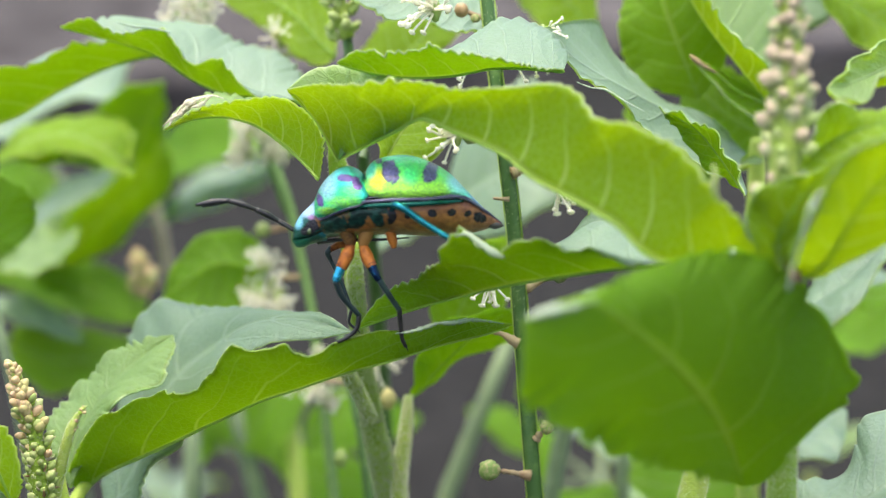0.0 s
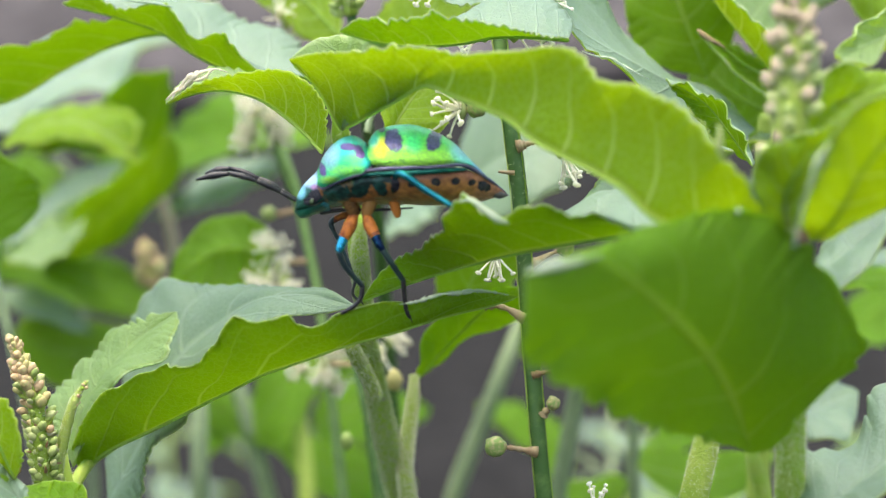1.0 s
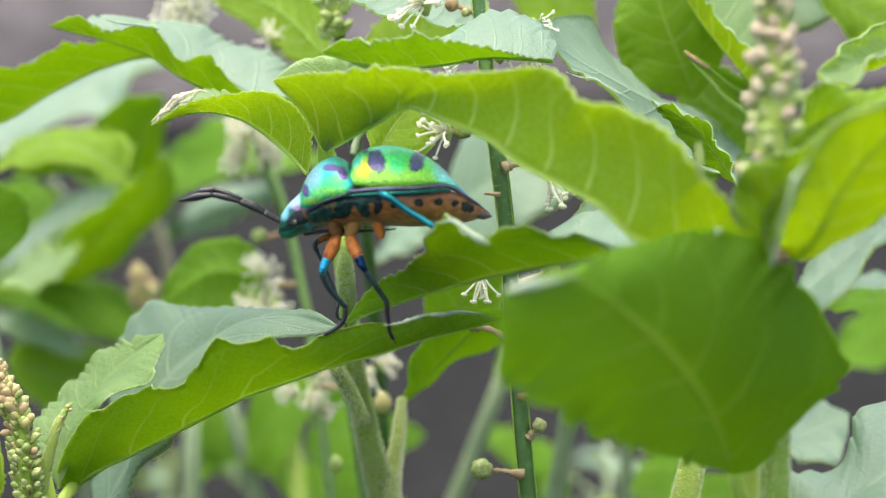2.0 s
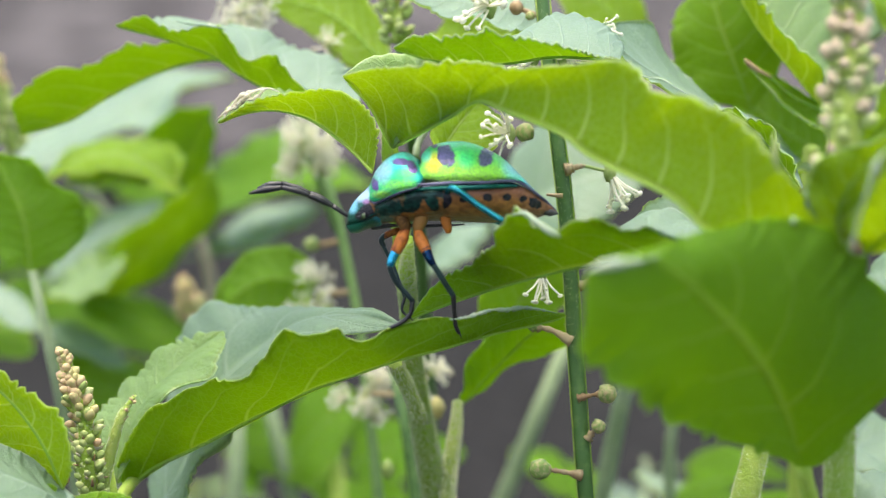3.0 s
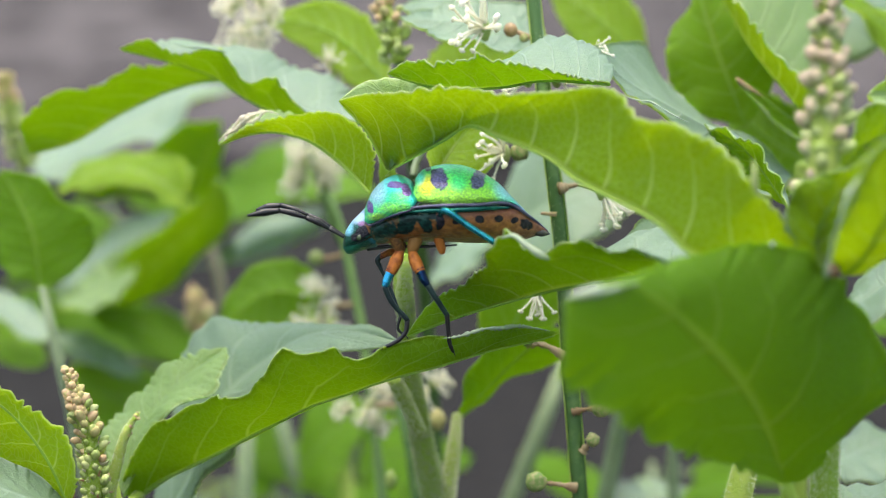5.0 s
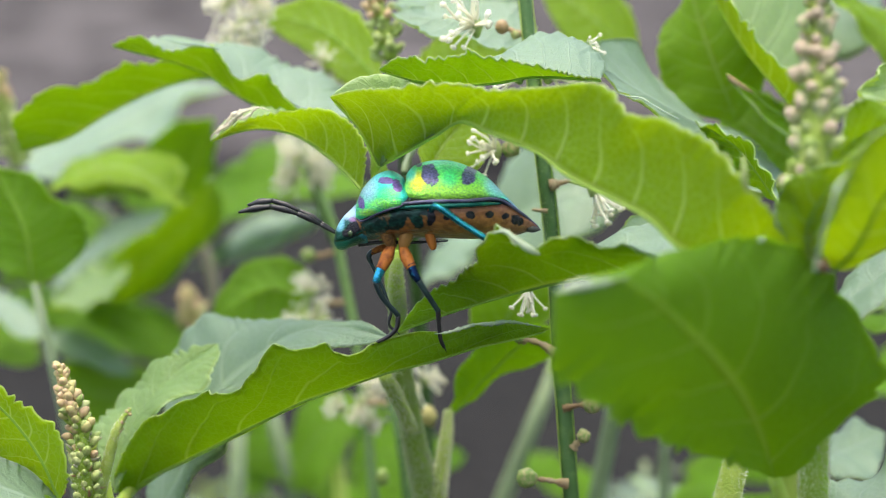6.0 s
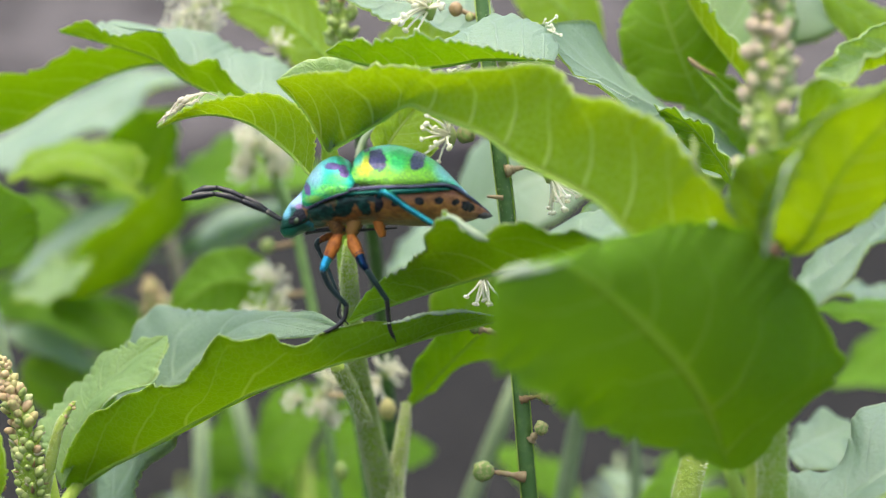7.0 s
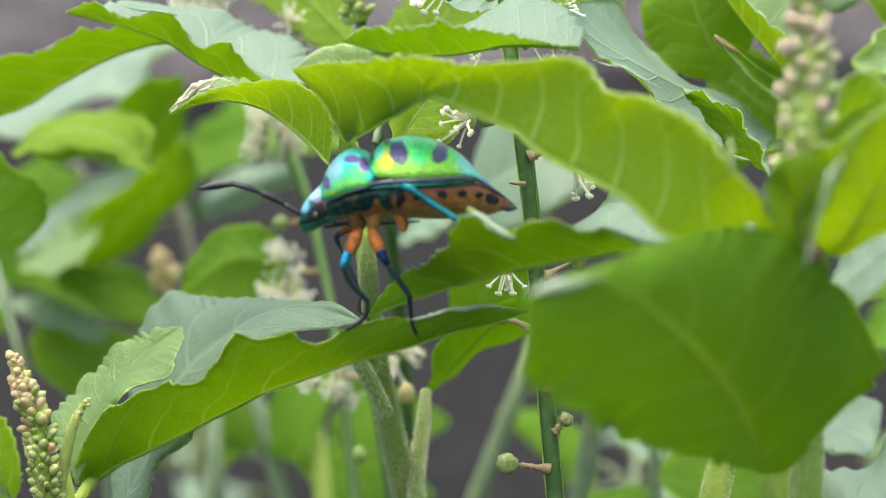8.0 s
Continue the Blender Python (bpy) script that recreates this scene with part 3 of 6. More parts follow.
    # the leaf that hides the hind legs
    blade(pl, [(19.1, -7.1, 380.5), (14.2, -4.2, 379.3), (11.1, -3.3, 378.6), (8.6, -1.5, 377.7), (4.7, 1.3, 376.0), (1.2, 4.0, 374.2), (-2.3, 6.5, 372.2)],
          [(19.1, -7.1, 380.5), (14.6, -7.6, 380.6), (12.4, -8.0, 381.5), (11.4, -7.5, 381.1), (10.6, -7.0, 381.3), (9.9, -6.8, 381.7), (8.9, -6.5, 381.9), (8.0, -6.1, 381.7), (7.4, -5.8, 381.1), (6.4, -5.7, 381.1), (5.6, -5.6, 381.4), (5.2, -5.3, 382.0), (4.6, -5.0, 382.2), (4.1, -4.3, 381.5), (3.3, -3.5, 380.5), (3.4, -1.8, 379.4), (2.7, 0.0, 378.5), (1.6, 2.0, 376.8), (0.4, 4.0, 375.9), (-0.9, 5.3, 374.5), (-2.3, 6.5, 372.2)],
          [(19.1, -7.1, 380.5), (18.1, -2.1, 380.0), (17.6, 1.2, 379.8), (16.6, 3.1, 379.9), (15.7, 3.5, 380.4), (14.5, 3.8, 380.2), (13.5, 4.1, 379.6), (12.3, 4.5, 378.6), (8.3, 5.4, 377.8), (4.5, 6.1, 376.3), (-2.3, 6.5, 372.2)], 26, 0.10, 0.05, 0.15, seed=3, label="green leaf with a curled pale margin", veins=9, rim=0.05, crimp=0.16)
    tube("curled_margin", [(4.3, -5.5, 381.9), (5.0, -6.1, 382.2), (5.8, -6.6, 381.7), (6.7, -6.9, 381.1), (7.3, -6.8, 380.8)], [0.05, 0.16, 0.2, 0.27, 0.08], PALE_MARGIN, pl, "pale curled leaf margin", base_of(pl), 20, 10)
    # small leaf below with its stalk
    blade(pl, [(1.4, 28.3, 359.2), (3.0, 28.7, 361.0), (5.3, 28.2, 363.5), (7.6, 27.7, 365.8), (10.2, 27.0, 367.4)], [(1.4, 28.3, 359.2), (1.9, 25.9, 362.5), (3.0, 26.4, 364.9), (4.3, 26.7, 366.3), (10.2, 27.0, 367.4)],
          [(1.4, 28.3, 359.2), (3.5, 31.5, 359.8), (6.0, 31.9, 361.9), (9.4, 31.2, 363.2), (10.9, 29.4, 364.4), (10.2, 27.0, 367.4)], 8, 0.12, seed=4, young=2, rib=0.12)
    return pl


def left_shoot():
    """The shoot with the bud spike in the lower left."""
    pl = plant((-24.4, 12.4, 356.4))
    stalk(pl, [(-24.8, 9.3, 361.0), (-24.5, 10.5, 357.1), (-24.8, 13.2, 350.8)] + to_ground((-25.5, 16.6, 337.7))[1:], [0.9, 1.0, 1.2, 1.6, 2.2], STEM_HAIRY, "stem", 250, 8, 40)
    stalk(pl, [(-22.9, 16.7, 357.5), (-23.6, 13.6, 357.3), (-24.5, 11.3, 356.0)], [0.4, 0.5, 0.5], STEM_HAIRY, "petiole", 40, 9, 10)
    bud_spike(pl, (-25.4, 7.2, 364.6), (-26.8, 7.8, 369.4), 96, 0.40, 0.27, 0.9, 11, 0.25, 0.5, taper=0.8)
    stalk(pl, [(-25.4, 7.3, 364.7), (-25.3, 6.8, 362.4), (-24.9, 6.8, 359.0)], [0.55, 0.75, 0.9], STEM_HAIRY, "spike_stalk", 300, 19, 20)
    # slender hairy side spike with a brownish tip
    stalk(pl, [(-22.0, 8.1, 366.1), (-22.8, 7.8, 364.8), (-23.6, 7.8, 362.4), (-24.5, 7.6, 359.1)], [0.12, 0.34, 0.42, 0.5], STEM_HAIRY, "side_spike", 420, 12, 30, label="slender hairy side spike")
    bud_spike(pl, (-23.0, 7.7, 364.3), (-21.8, 8.1, 366.2), 14, 0.16, 0.12, 0.26, 16, 0.2, 0.2)
    rs = np.random.RandomState(77)
    low, top = np.array((-24.8, 6.6, 359.2)), np.array((-25.3, 7.2, 364.4))
    for k in range(64):
        f, ang = (k + rs.rand()) / 64, k * 2.4 + rs.uniform(-0.4, 0.4)
        d = np.array((math.cos(ang), math.sin(ang), rs.uniform(-0.1, 0.3)))
        p = low + (top - low) * f + d * rs.uniform(0.7, 1.2) * (1.0 - 0.2 * f)
        place("bud", (PALE_MESH if rs.rand() < 0.92 else BUD_MESH)[k % 4], pl, p, rs.uniform(0.22, 0.42), Vector(d + (0, 0, 0.7)).to_track_quat('Z', 'Y').to_euler())
        if k % 2:
            tube("bract", [p - d * 0.7, p - d * 0.1 - (0, 0, 0.45), p + d * 0.45 + (0, 0, rs.uniform(-0.5, 0.2))], [0.14, 0.16, 0.03], (BRACT, STEM_HAIRY, SHEATH)[k % 3], pl, "", base_of(pl), 5, 5)
    place("red_bud", RED_MESH, pl, (-25.5, -0.1, 362.7), 0.3)
    blade(pl, [(-24.3, 14.0, 357.7), (-23.7, 15.5, 360.9), (-22.0, 16.5, 363.7), (-19.6, 17.5, 366.1), (-16.5, 18.0, 368.3)],
          [(-24.3, 14.0, 357.7), (-25.9, 15.8, 360.4), (-26.4, 17.4, 361.7), (-25.7, 18.6, 362.3), (-24.9, 19.4, 362.8), (-24.5, 20.0, 363.6), (-23.1, 20.0, 364.8), (-22.0, 19.8, 366.2), (-20.5, 19.2, 367.0), (-18.7, 18.6, 367.8), (-16.5, 18.0, 368.3)],
          [(-24.3, 14.0, 357.7), (-22.7, 13.3, 361.2), (-21.4, 12.8, 363.5), (-19.9, 12.5, 365.0), (-18.4, 12.5, 365.8), (-17.1, 12.9, 366.2), (-16.6, 13.8, 367.1), (-16.3, 15.4, 367.8), (-16.5, 18.0, 368.3)], 17, 0.26, 0.06, 0.12, young=True, seed=13, rib=0.15, label="pale young leaf with a toothed margin", veins=8, rim=0.075, crimp=0.04)
    blade(pl, [(-25.5, -0.7, 362.3), (-26.7, -0.5, 365.2), (-28.7, 0.0, 368.0), (-35.6, 2.9, 371.7)], [(-25.5, -0.7, 362.3), (-24.7, -1.7, 364.4), (-24.8, -1.8, 366.0), (-25.7, -1.4, 367.9), (-27.1, -0.8, 368.8), (-28.6, -0.6, 369.7), (-30.7, 0.3, 371.1), (-33.4, 1.9, 372.0), (-35.6, 2.9, 371.7)],
          [(-25.5, -0.7, 362.3), (-27.5, 1.0, 362.9), (-29.9, 2.2, 363.8), (-32.6, 3.5, 365.1), (-35.0, 4.0, 367.6), (-35.6, 2.9, 371.7)], 20, 0.2, 0.06, 0.1, young=True, seed=14, rib=0.1)
    blade(pl, [(-23.8, -2.6, 360.4), (-26.0, -4.1, 363.2), (-28.8, -4.8, 364.8), (-33.1, -5.4, 366.5)], [(-23.8, -2.6, 360.4), (-25.6, -0.1, 362.4), (-27.5, 0.2, 363.8), (-29.1, 0.4, 364.8), (-31.1, 0.5, 365.6), (-33.1, -5.4, 366.5)],
          [(-23.8, -2.6, 360.4), (-25.9, -8.3, 362.7), (-27.6, -9.0, 364.0), (-29.5, -9.8, 365.2), (-33.1, -5.4, 366.5)], 14, 0.2, 0.05, 0.15, seed=15, label="grey-green leaf with a glossy upper face")
    blade(pl, [(-20.6, -0.7, 359.7), (-23.2, -2.5, 361.1), (-25.6, -4.3, 362.2), (-28.0, -5.0, 363.5)], [(-20.6, -0.7, 359.7), (-21.8, 0.7, 361.5), (-24.0, -0.3, 361.7), (-26.2, -1.1, 362.6), (-28.0, -5.0, 363.5)], [(-20.6, -0.7, 359.7), (-22.5, -6.5, 361.2), (-25.4, -7.3, 362.3), (-28.0, -5.0, 363.5)], 8, 0.15, seed=18, up=(0, 0.3, -1))


def upper_shoot(pl):
    """Leaves and tip above the insect, on a branch of the same shoot."""
    stalk(pl, [(-4.0, 16.3, 384.4), (-3.8, 16.8, 382.0), (-3.2, 19.7, 376.7), (-2.7, 20.4, 370.4), (-2.1, 21.2, 364.3)], [0.35, 0.7, 0.75, 0.7, 0.6], STEM_HAIRY, "branch", 300, 21, 40)
    tube("sheath", [(-5.2, 20.7, 385.1), (-4.5, 20.4, 383.8), (-4.1, 20.5, 382.3), (-3.3, 20.5, 380.2)], [0.12, 0.42, 0.5, 0.45], SHEATH, pl, "pale cream young sheath", base_of(pl), 16, 8, 0.15, 2)
    tube("sheath", [(-0.7, 23.4, 383.3), (-1.2, 23.2, 382.8), (-1.7, 23.0, 382.0), (-2.0, 22.7, 380.9)], [0.08, 0.24, 0.28, 0.3], PALE_MARGIN, pl, "pale young sheath", base_of(pl), 14, 8, 0.15, 5)
    blade(pl, [(-5.0, 13.6, 381.3), (-5.9, 14.8, 382.1), (-7.6, 16.1, 383.4), (-10.1, 17.4, 384.8), (-12.6, 17.5, 385.3), (-14.7, 17.4, 385.0), (-16.5, 17.3, 384.3)],
          [(-5.0, 13.6, 381.3), (-4.7, 13.2, 384.6), (-5.8, 14.1, 386.1), (-7.5, 14.8, 387.0), (-10.0, 15.3, 386.9), (-12.5, 15.7, 386.5), (-14.6, 16.5, 385.6), (-16.5, 17.3, 384.3)],
          [(-5.0, 13.6, 381.3), (-6.1, 19.0, 383.7), (-8.5, 21.0, 385.6), (-10.9, 21.0, 386.0), (-12.2, 21.0, 386.2), (-13.2, 21.0, 386.3), (-14.4, 20.5, 386.1), (-15.4, 19.5, 385.7), (-16.1, 18.5, 385.0), (-16.5, 17.3, 384.3)], 22, 0.13, 0.05, 0.05, young=True, seed=22, rib=0.14, label="arched yellow-green young leaf with a pale tip")
    rs = np.random.RandomState(9)
    crest = np.array([(-16.3, 17.3, 384.5), (-15.7, 17.5, 385.2), (-14.7, 17.6, 385.9), (-13.7, 17.5, 386.4), (-12.6, 17.4, 386.7), (-11.7, 17.5, 386.7)])
    for k in range(5):
        # the dry tip is crumpled into small cream folds
        run = crest[k // 2:k // 2 + 4] + rs.uniform(-0.28, 0.28, (4, 3)) + (0, -0.1 * k, 0.05)
        tube("curled_margin", run, [0.02, 0.16, 0.10, 0.02], SHEATH, pl, "pale crumpled leaf tip", base_of(pl), 24, 6, 0.5, 9 + k)
    tube("curled_margin", [(-20.8, 26.1, 391.0), (-19.3, 25.2, 390.8), (-17.7, 24.6, 390.7), (-16.4, 23.9, 390.5)], [0.03, 0.10, 0.11, 0.03], PALE_MARGIN, pl, "pale curled leaf margin", base_of(pl), 20, 8, 0.25, 10)
    blade(pl, [(-0.6, 17.6, 381.0), (0.7, 20.0, 382.9), (2.9, 23.6, 385.0)], [(-0.6, 17.6, 381.0), (-0.8, 19.1, 383.3), (0.3, 21.5, 384.7), (2.9, 23.6, 385.0)], [(-0.6, 17.6, 381.0), (3.6, 18.8, 381.7), (4.5, 21.3, 383.8), (2.9, 23.6, 385.0)], 8, 0.1, young=True, seed=24, rib=0, up=(0, 1, 0.2))
    blade(pl, [(-6.3, 25.5, 384.7), (-9.9, 26.6, 385.0), (-13.0, 26.7, 385.4), (-15.7, 27.5, 386.6), (-17.9, 28.3, 388.0), (-21.0, 28.5, 389.1), (-25.6, 28.8, 390.3)],
          [(-6.3, 25.5, 384.7), (-10.2, 21.7, 386.1), (-11.9, 22.1, 387.6), (-13.0, 22.3, 388.6), (-14.5, 22.7, 388.2), (-15.7, 23.5, 389.6), (-16.6, 24.2, 390.4), (-20.6, 25.7, 390.3), (-23.0, 26.9, 391.0), (-25.6, 28.8, 390.3)],
          [(-6.3, 25.5, 384.7), (-7.3, 33.0, 386.1), (-9.5, 35.3, 387.2), (-12.3, 36.4, 387.9), (-14.7, 36.7, 388.9), (-17.3, 35.7, 389.4), (-20.2, 32.9, 390.4), (-25.6, 28.8, 390.3)], 18, 0.2, 0.05, 0.2, seed=25)


def right_shoot():
    """The near shoot with the tall bud spike, the long upper leaf and the broad low leaf."""
    pl = plant((23.2, -15.5, 379.3))
    stalk(pl, [(22.9, -15.3, 389.6), (22.9, -15.4, 386.9), (23.1, -14.9, 381.9), (24.4, -10.2, 375.2), (25.4, -6.4, 364.4)] + to_ground((26.4, -3.0, 351.2))[1:], [0.6, 0.8, 0.9, 1.0, 1.0, 1.5, 2.2], STEM_HAIRY, "stem", 2200, 31, 120)
    bud_spike(pl, (22.9, -15.4, 386.9), (23.5, -13.3, 398.6), 80, 0.54, 0.38, 1.2, 32, 0.45, 1.0, PINK_MESH, 0.5)
    blade(pl, [(22.8, -14.9, 381.9), (19.7, -14.1, 382.1), (15.7, -13.0, 382.5), (13.8, -11.5, 384.1), (12.2, -9.9, 384.8), (10.5, -8.2, 385.4), (8.8, -6.5, 386.1), (7.6, -5.0, 386.9), (6.1, -3.4, 387.4), (4.2, -1.7, 387.9), (2.3, 0.5, 388.3), (0.6, 3.0, 387.0), (-1.4, 6.0, 385.4), (-3.0, 7.5, 384.3), (-3.5, 8.5, 383.9), (-3.8, 8.5, 384.5), (-4.9, 8.0, 386.8), (-6.8, 7.0, 389.1)],
          [(22.8, -14.9, 381.9), (20.8, -15.9, 384.7), (20.2, -16.9, 385.6), (19.6, -17.1, 386.2), (18.8, -17.1, 386.9), (18.3, -16.7, 387.6), (17.9, -16.0, 388.3), (17.4, -15.3, 388.9), (16.6, -14.3, 389.6), (15.6, -13.3, 389.9), (14.6, -12.3, 390.4), (13.1, -11.4, 390.4), (12.2, -10.4, 390.7), (11.8, -9.5, 391.4), (11.0, -8.5, 391.9), (9.8, -7.2, 391.9), (8.3, -5.9, 391.5), (6.4, -4.6, 391.2), (4.2, -3.3, 390.9), (2.4, -2.0, 391.0), (0.2, -0.7, 390.9), (-2.1, 1.1, 390.5), (-4.5, 4.0, 390.0), (-6.8, 7.0, 389.1)],
          [(22.8, -14.9, 381.9), (17.9, -7.7, 382.3), (11.3, -3.1, 384.8), (4.3, 1.8, 388.7), (0.6, 5.2, 390.1), (-2.3, 8.4, 390.5), (-5.0, 9.3, 390.1), (-6.8, 7.0, 389.1)], 40, 0.10, 0.06, 0.14, young=True, seed=33, label="long bright green leaf with pale side veins", veins=13, rim=0.03, crimp=0.2)
    blade(pl, [(23.2, -15.5, 381.7), (22.6, -16.0, 384.2), (23.5, -17.0, 386.7), (26.3, -18.0, 389.9)],
          [(23.2, -15.5, 381.7), (22.0, -15.8, 382.9), (21.2, -16.1, 384.2), (20.8, -16.3, 385.2), (21.0, -16.6, 386.7), (21.3, -16.9, 387.5), (22.3, -17.3, 387.7), (23.8, -17.9, 388.6), (25.2, -18.0, 389.4), (26.3, -18.0, 389.9)],
          [(23.2, -15.5, 381.7), (23.6, -16.0, 383.1), (24.0, -16.0, 384.5), (24.7, -16.0, 386.4), (25.3, -17.0, 388.2), (26.3, -18.0, 389.9)], 9, 0.1, young=True, seed=34, up=(0, 1, 0.2), label="small yellow-green young leaf", rim=0.06, crimp=0.12)
    blade(pl, [(24.5, -15.0, 381.6), (25.0, -18.5, 383.7), (26.1, -21.0, 387.5), (28.4, -23.0, 390.8), (30.7, -25.0, 392.8)],
          [(24.5, -15.0, 381.6), (22.5, -20.6, 384.2), (22.1, -24.4, 386.3), (22.5, -25.3, 388.2), (23.0, -25.7, 389.5), (24.6, -26.1, 391.3), (26.0, -26.4, 392.3), (27.8, -25.9, 393.3), (30.7, -25.0, 392.8)],
          [(24.5, -15.0, 381.6), (26.2, -14.0, 381.6), (27.9, -15.0, 383.2), (30.5, -17.0, 385.7), (31.7, -20.0, 389.0), (30.7, -25.0, 392.8)], 12, 0.14, young=True, seed=35, up=(0, 1, 0.2), label="bright young leaf with a pale curled margin", rim=0.06)
    blade(pl, [(24.2, -13.0, 387.1), (25.9, -12.0, 388.8), (28.2, -12.0, 389.8), (31.2, -12.0, 390.5)],
          [(24.2, -13.0, 387.1), (25.0, -12.7, 389.6), (26.0, -12.4, 391.3), (26.7, -12.1, 391.6), (27.3, -11.8, 391.3), (28.2, -11.5, 390.8), (28.8, -11.2, 390.9), (29.2, -10.9, 390.6), (29.9, -10.6, 390.7), (30.5, -10.3, 391.0), (31.6, -10.0, 391.0)],
          [(24.2, -13.0, 387.1), (26.4, -13.3, 387.5), (28.3, -13.7, 388.2), (30.8, -14.0, 389.0)], 12, 0.1, seed=36, young=True, up=(0, 1, 0.2), rib=0.1, rim=0.08, label="yellow-green young leaf with a ragged pale margin")
    blade(pl, [(36.9, 4.0, 392.1), (32.7, 2.0, 390.9), (30.5, 0.0, 390.5), (28.0, -3.0, 390.6)],
          [(36.8, 4.0, 394.2), (33.8, 2.5, 393.1), (31.4, 1.0, 392.2), (29.6, -0.8, 391.5), (28.0, -3.0, 390.6)],
          [(35.0, -4.0, 391.6), (32.2, -5.2, 392.2), (30.7, -6.2, 391.7), (29.5, -6.8, 390.8), (28.2, -6.6, 390.6), (27.5, -6.0, 391.0)], 9, 0.1, seed=161, young=True, up=(0, -1, 0.5), rib=0, rim=0.07, label="pale folded young leaf")
    place("bract", RED_MESH, pl, (23.3, -17.9, 382.5), 0.4)
    # pale curled leaf margins
    tube("curled_margin", [(23.0, -25.5, 389.4), (22.3, -26.2, 388.6), (22.0, -26.4, 387.7), (21.7, -26.2, 386.2), (21.5, -26.0, 385.1), (21.4, -25.7, 384.0)], [0.03, 0.13, 0.09, 0.07, 0.09, 0.14], PALE_MARGIN, pl, "pale curled leaf margin", base_of(pl), 24, 8, 0.3, 3)
    tube("curled_margin", [(21.0, -16.0, 386.2), (20.8, -16.0, 385.2), (21.0, -16.0, 384.6), (21.3, -16.0, 384.0)], [0.05, 0.22, 0.28, 0.06], PALE_MARGIN, pl, "pale curled leaf margin", base_of(pl), 14, 8, 0.3, 4)
    tube("leaf_tooth", [(18.6, -17.0, 388.9), (18.7, -17.0, 388.2), (18.7, -17.0, 387.5), (19.0, -17.0, 386.8)], [0.05, 0.2, 0.22, 0.06], BUD_PALE, pl, "pale pointed leaf tooth", base_of(pl), 10, 6)
    place("bud", PALE_MESH[2], pl, (21.4, -16.5, 387.0), 0.5)
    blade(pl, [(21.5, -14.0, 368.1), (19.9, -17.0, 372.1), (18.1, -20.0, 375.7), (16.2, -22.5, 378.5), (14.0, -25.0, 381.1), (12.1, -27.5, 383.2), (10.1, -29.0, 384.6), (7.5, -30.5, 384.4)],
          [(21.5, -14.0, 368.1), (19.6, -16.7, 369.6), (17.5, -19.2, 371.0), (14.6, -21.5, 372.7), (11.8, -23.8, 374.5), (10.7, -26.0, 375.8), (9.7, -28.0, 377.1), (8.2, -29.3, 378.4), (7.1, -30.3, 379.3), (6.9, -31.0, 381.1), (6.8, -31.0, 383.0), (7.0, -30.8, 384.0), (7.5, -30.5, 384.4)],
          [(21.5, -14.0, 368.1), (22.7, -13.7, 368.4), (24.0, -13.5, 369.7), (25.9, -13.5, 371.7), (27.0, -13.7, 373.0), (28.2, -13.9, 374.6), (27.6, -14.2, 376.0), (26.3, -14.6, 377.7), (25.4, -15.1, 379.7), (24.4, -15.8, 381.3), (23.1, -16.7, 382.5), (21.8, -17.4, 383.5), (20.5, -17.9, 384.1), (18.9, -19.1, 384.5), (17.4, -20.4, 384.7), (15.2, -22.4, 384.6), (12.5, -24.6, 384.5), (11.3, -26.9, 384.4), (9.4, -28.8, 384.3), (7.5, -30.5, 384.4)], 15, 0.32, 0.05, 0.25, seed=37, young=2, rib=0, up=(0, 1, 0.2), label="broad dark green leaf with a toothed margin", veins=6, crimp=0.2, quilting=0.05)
    tube("curled_margin", [(7.0, -31.0, 384.2), (8.1, -30.5, 384.4), (9.3, -29.5, 384.3), (10.9, -28.5, 384.4)], [0.05, 0.26, 0.3, 0.05], PALE_MARGIN, pl, "pale curled margin of the broad leaf", base_of(pl), 20, 8, 0.3, 13)
    tube("curled_margin", [(19.0, -19.0, 383.8), (19.3, -19.0, 384.2), (19.7, -19.0, 384.4)], [0.08, 0.34, 0.1], PALE_MARGIN, pl, "pale curled leaf tooth", base_of(pl), 12, 8, 0.3, 14)
    stalk(pl, [(21.5, -14.0, 368.2), (22.2, -13.0, 366.1), (23.0, -12.0, 363.0), (24.1, -10.0, 358.3)], [0.4, 0.5, 0.5, 0.6], STEM_HAIRY, "petiole", 120, 38, 12)
    blade(pl, [(26.3, -7.7, 377.4), (29.2, -6.4, 378.9), (33.9, -2.8, 381.4), (38.2, 2.4, 381.8)], [(26.3, -7.7, 377.4), (26.8, -4.6, 377.5), (29.0, -2.3, 378.8), (32.1, 0.1, 380.4), (34.9, 1.5, 382.2), (38.2, 2.4, 381.8)],
          [(26.3, -7.7, 377.4), (26.5, -11.9, 377.0), (27.9, -11.7, 378.1), (30.2, -9.2, 380.0), (33.1, -6.0, 380.4), (38.2, 2.4, 381.8)], 9, 0.12, seed=39)


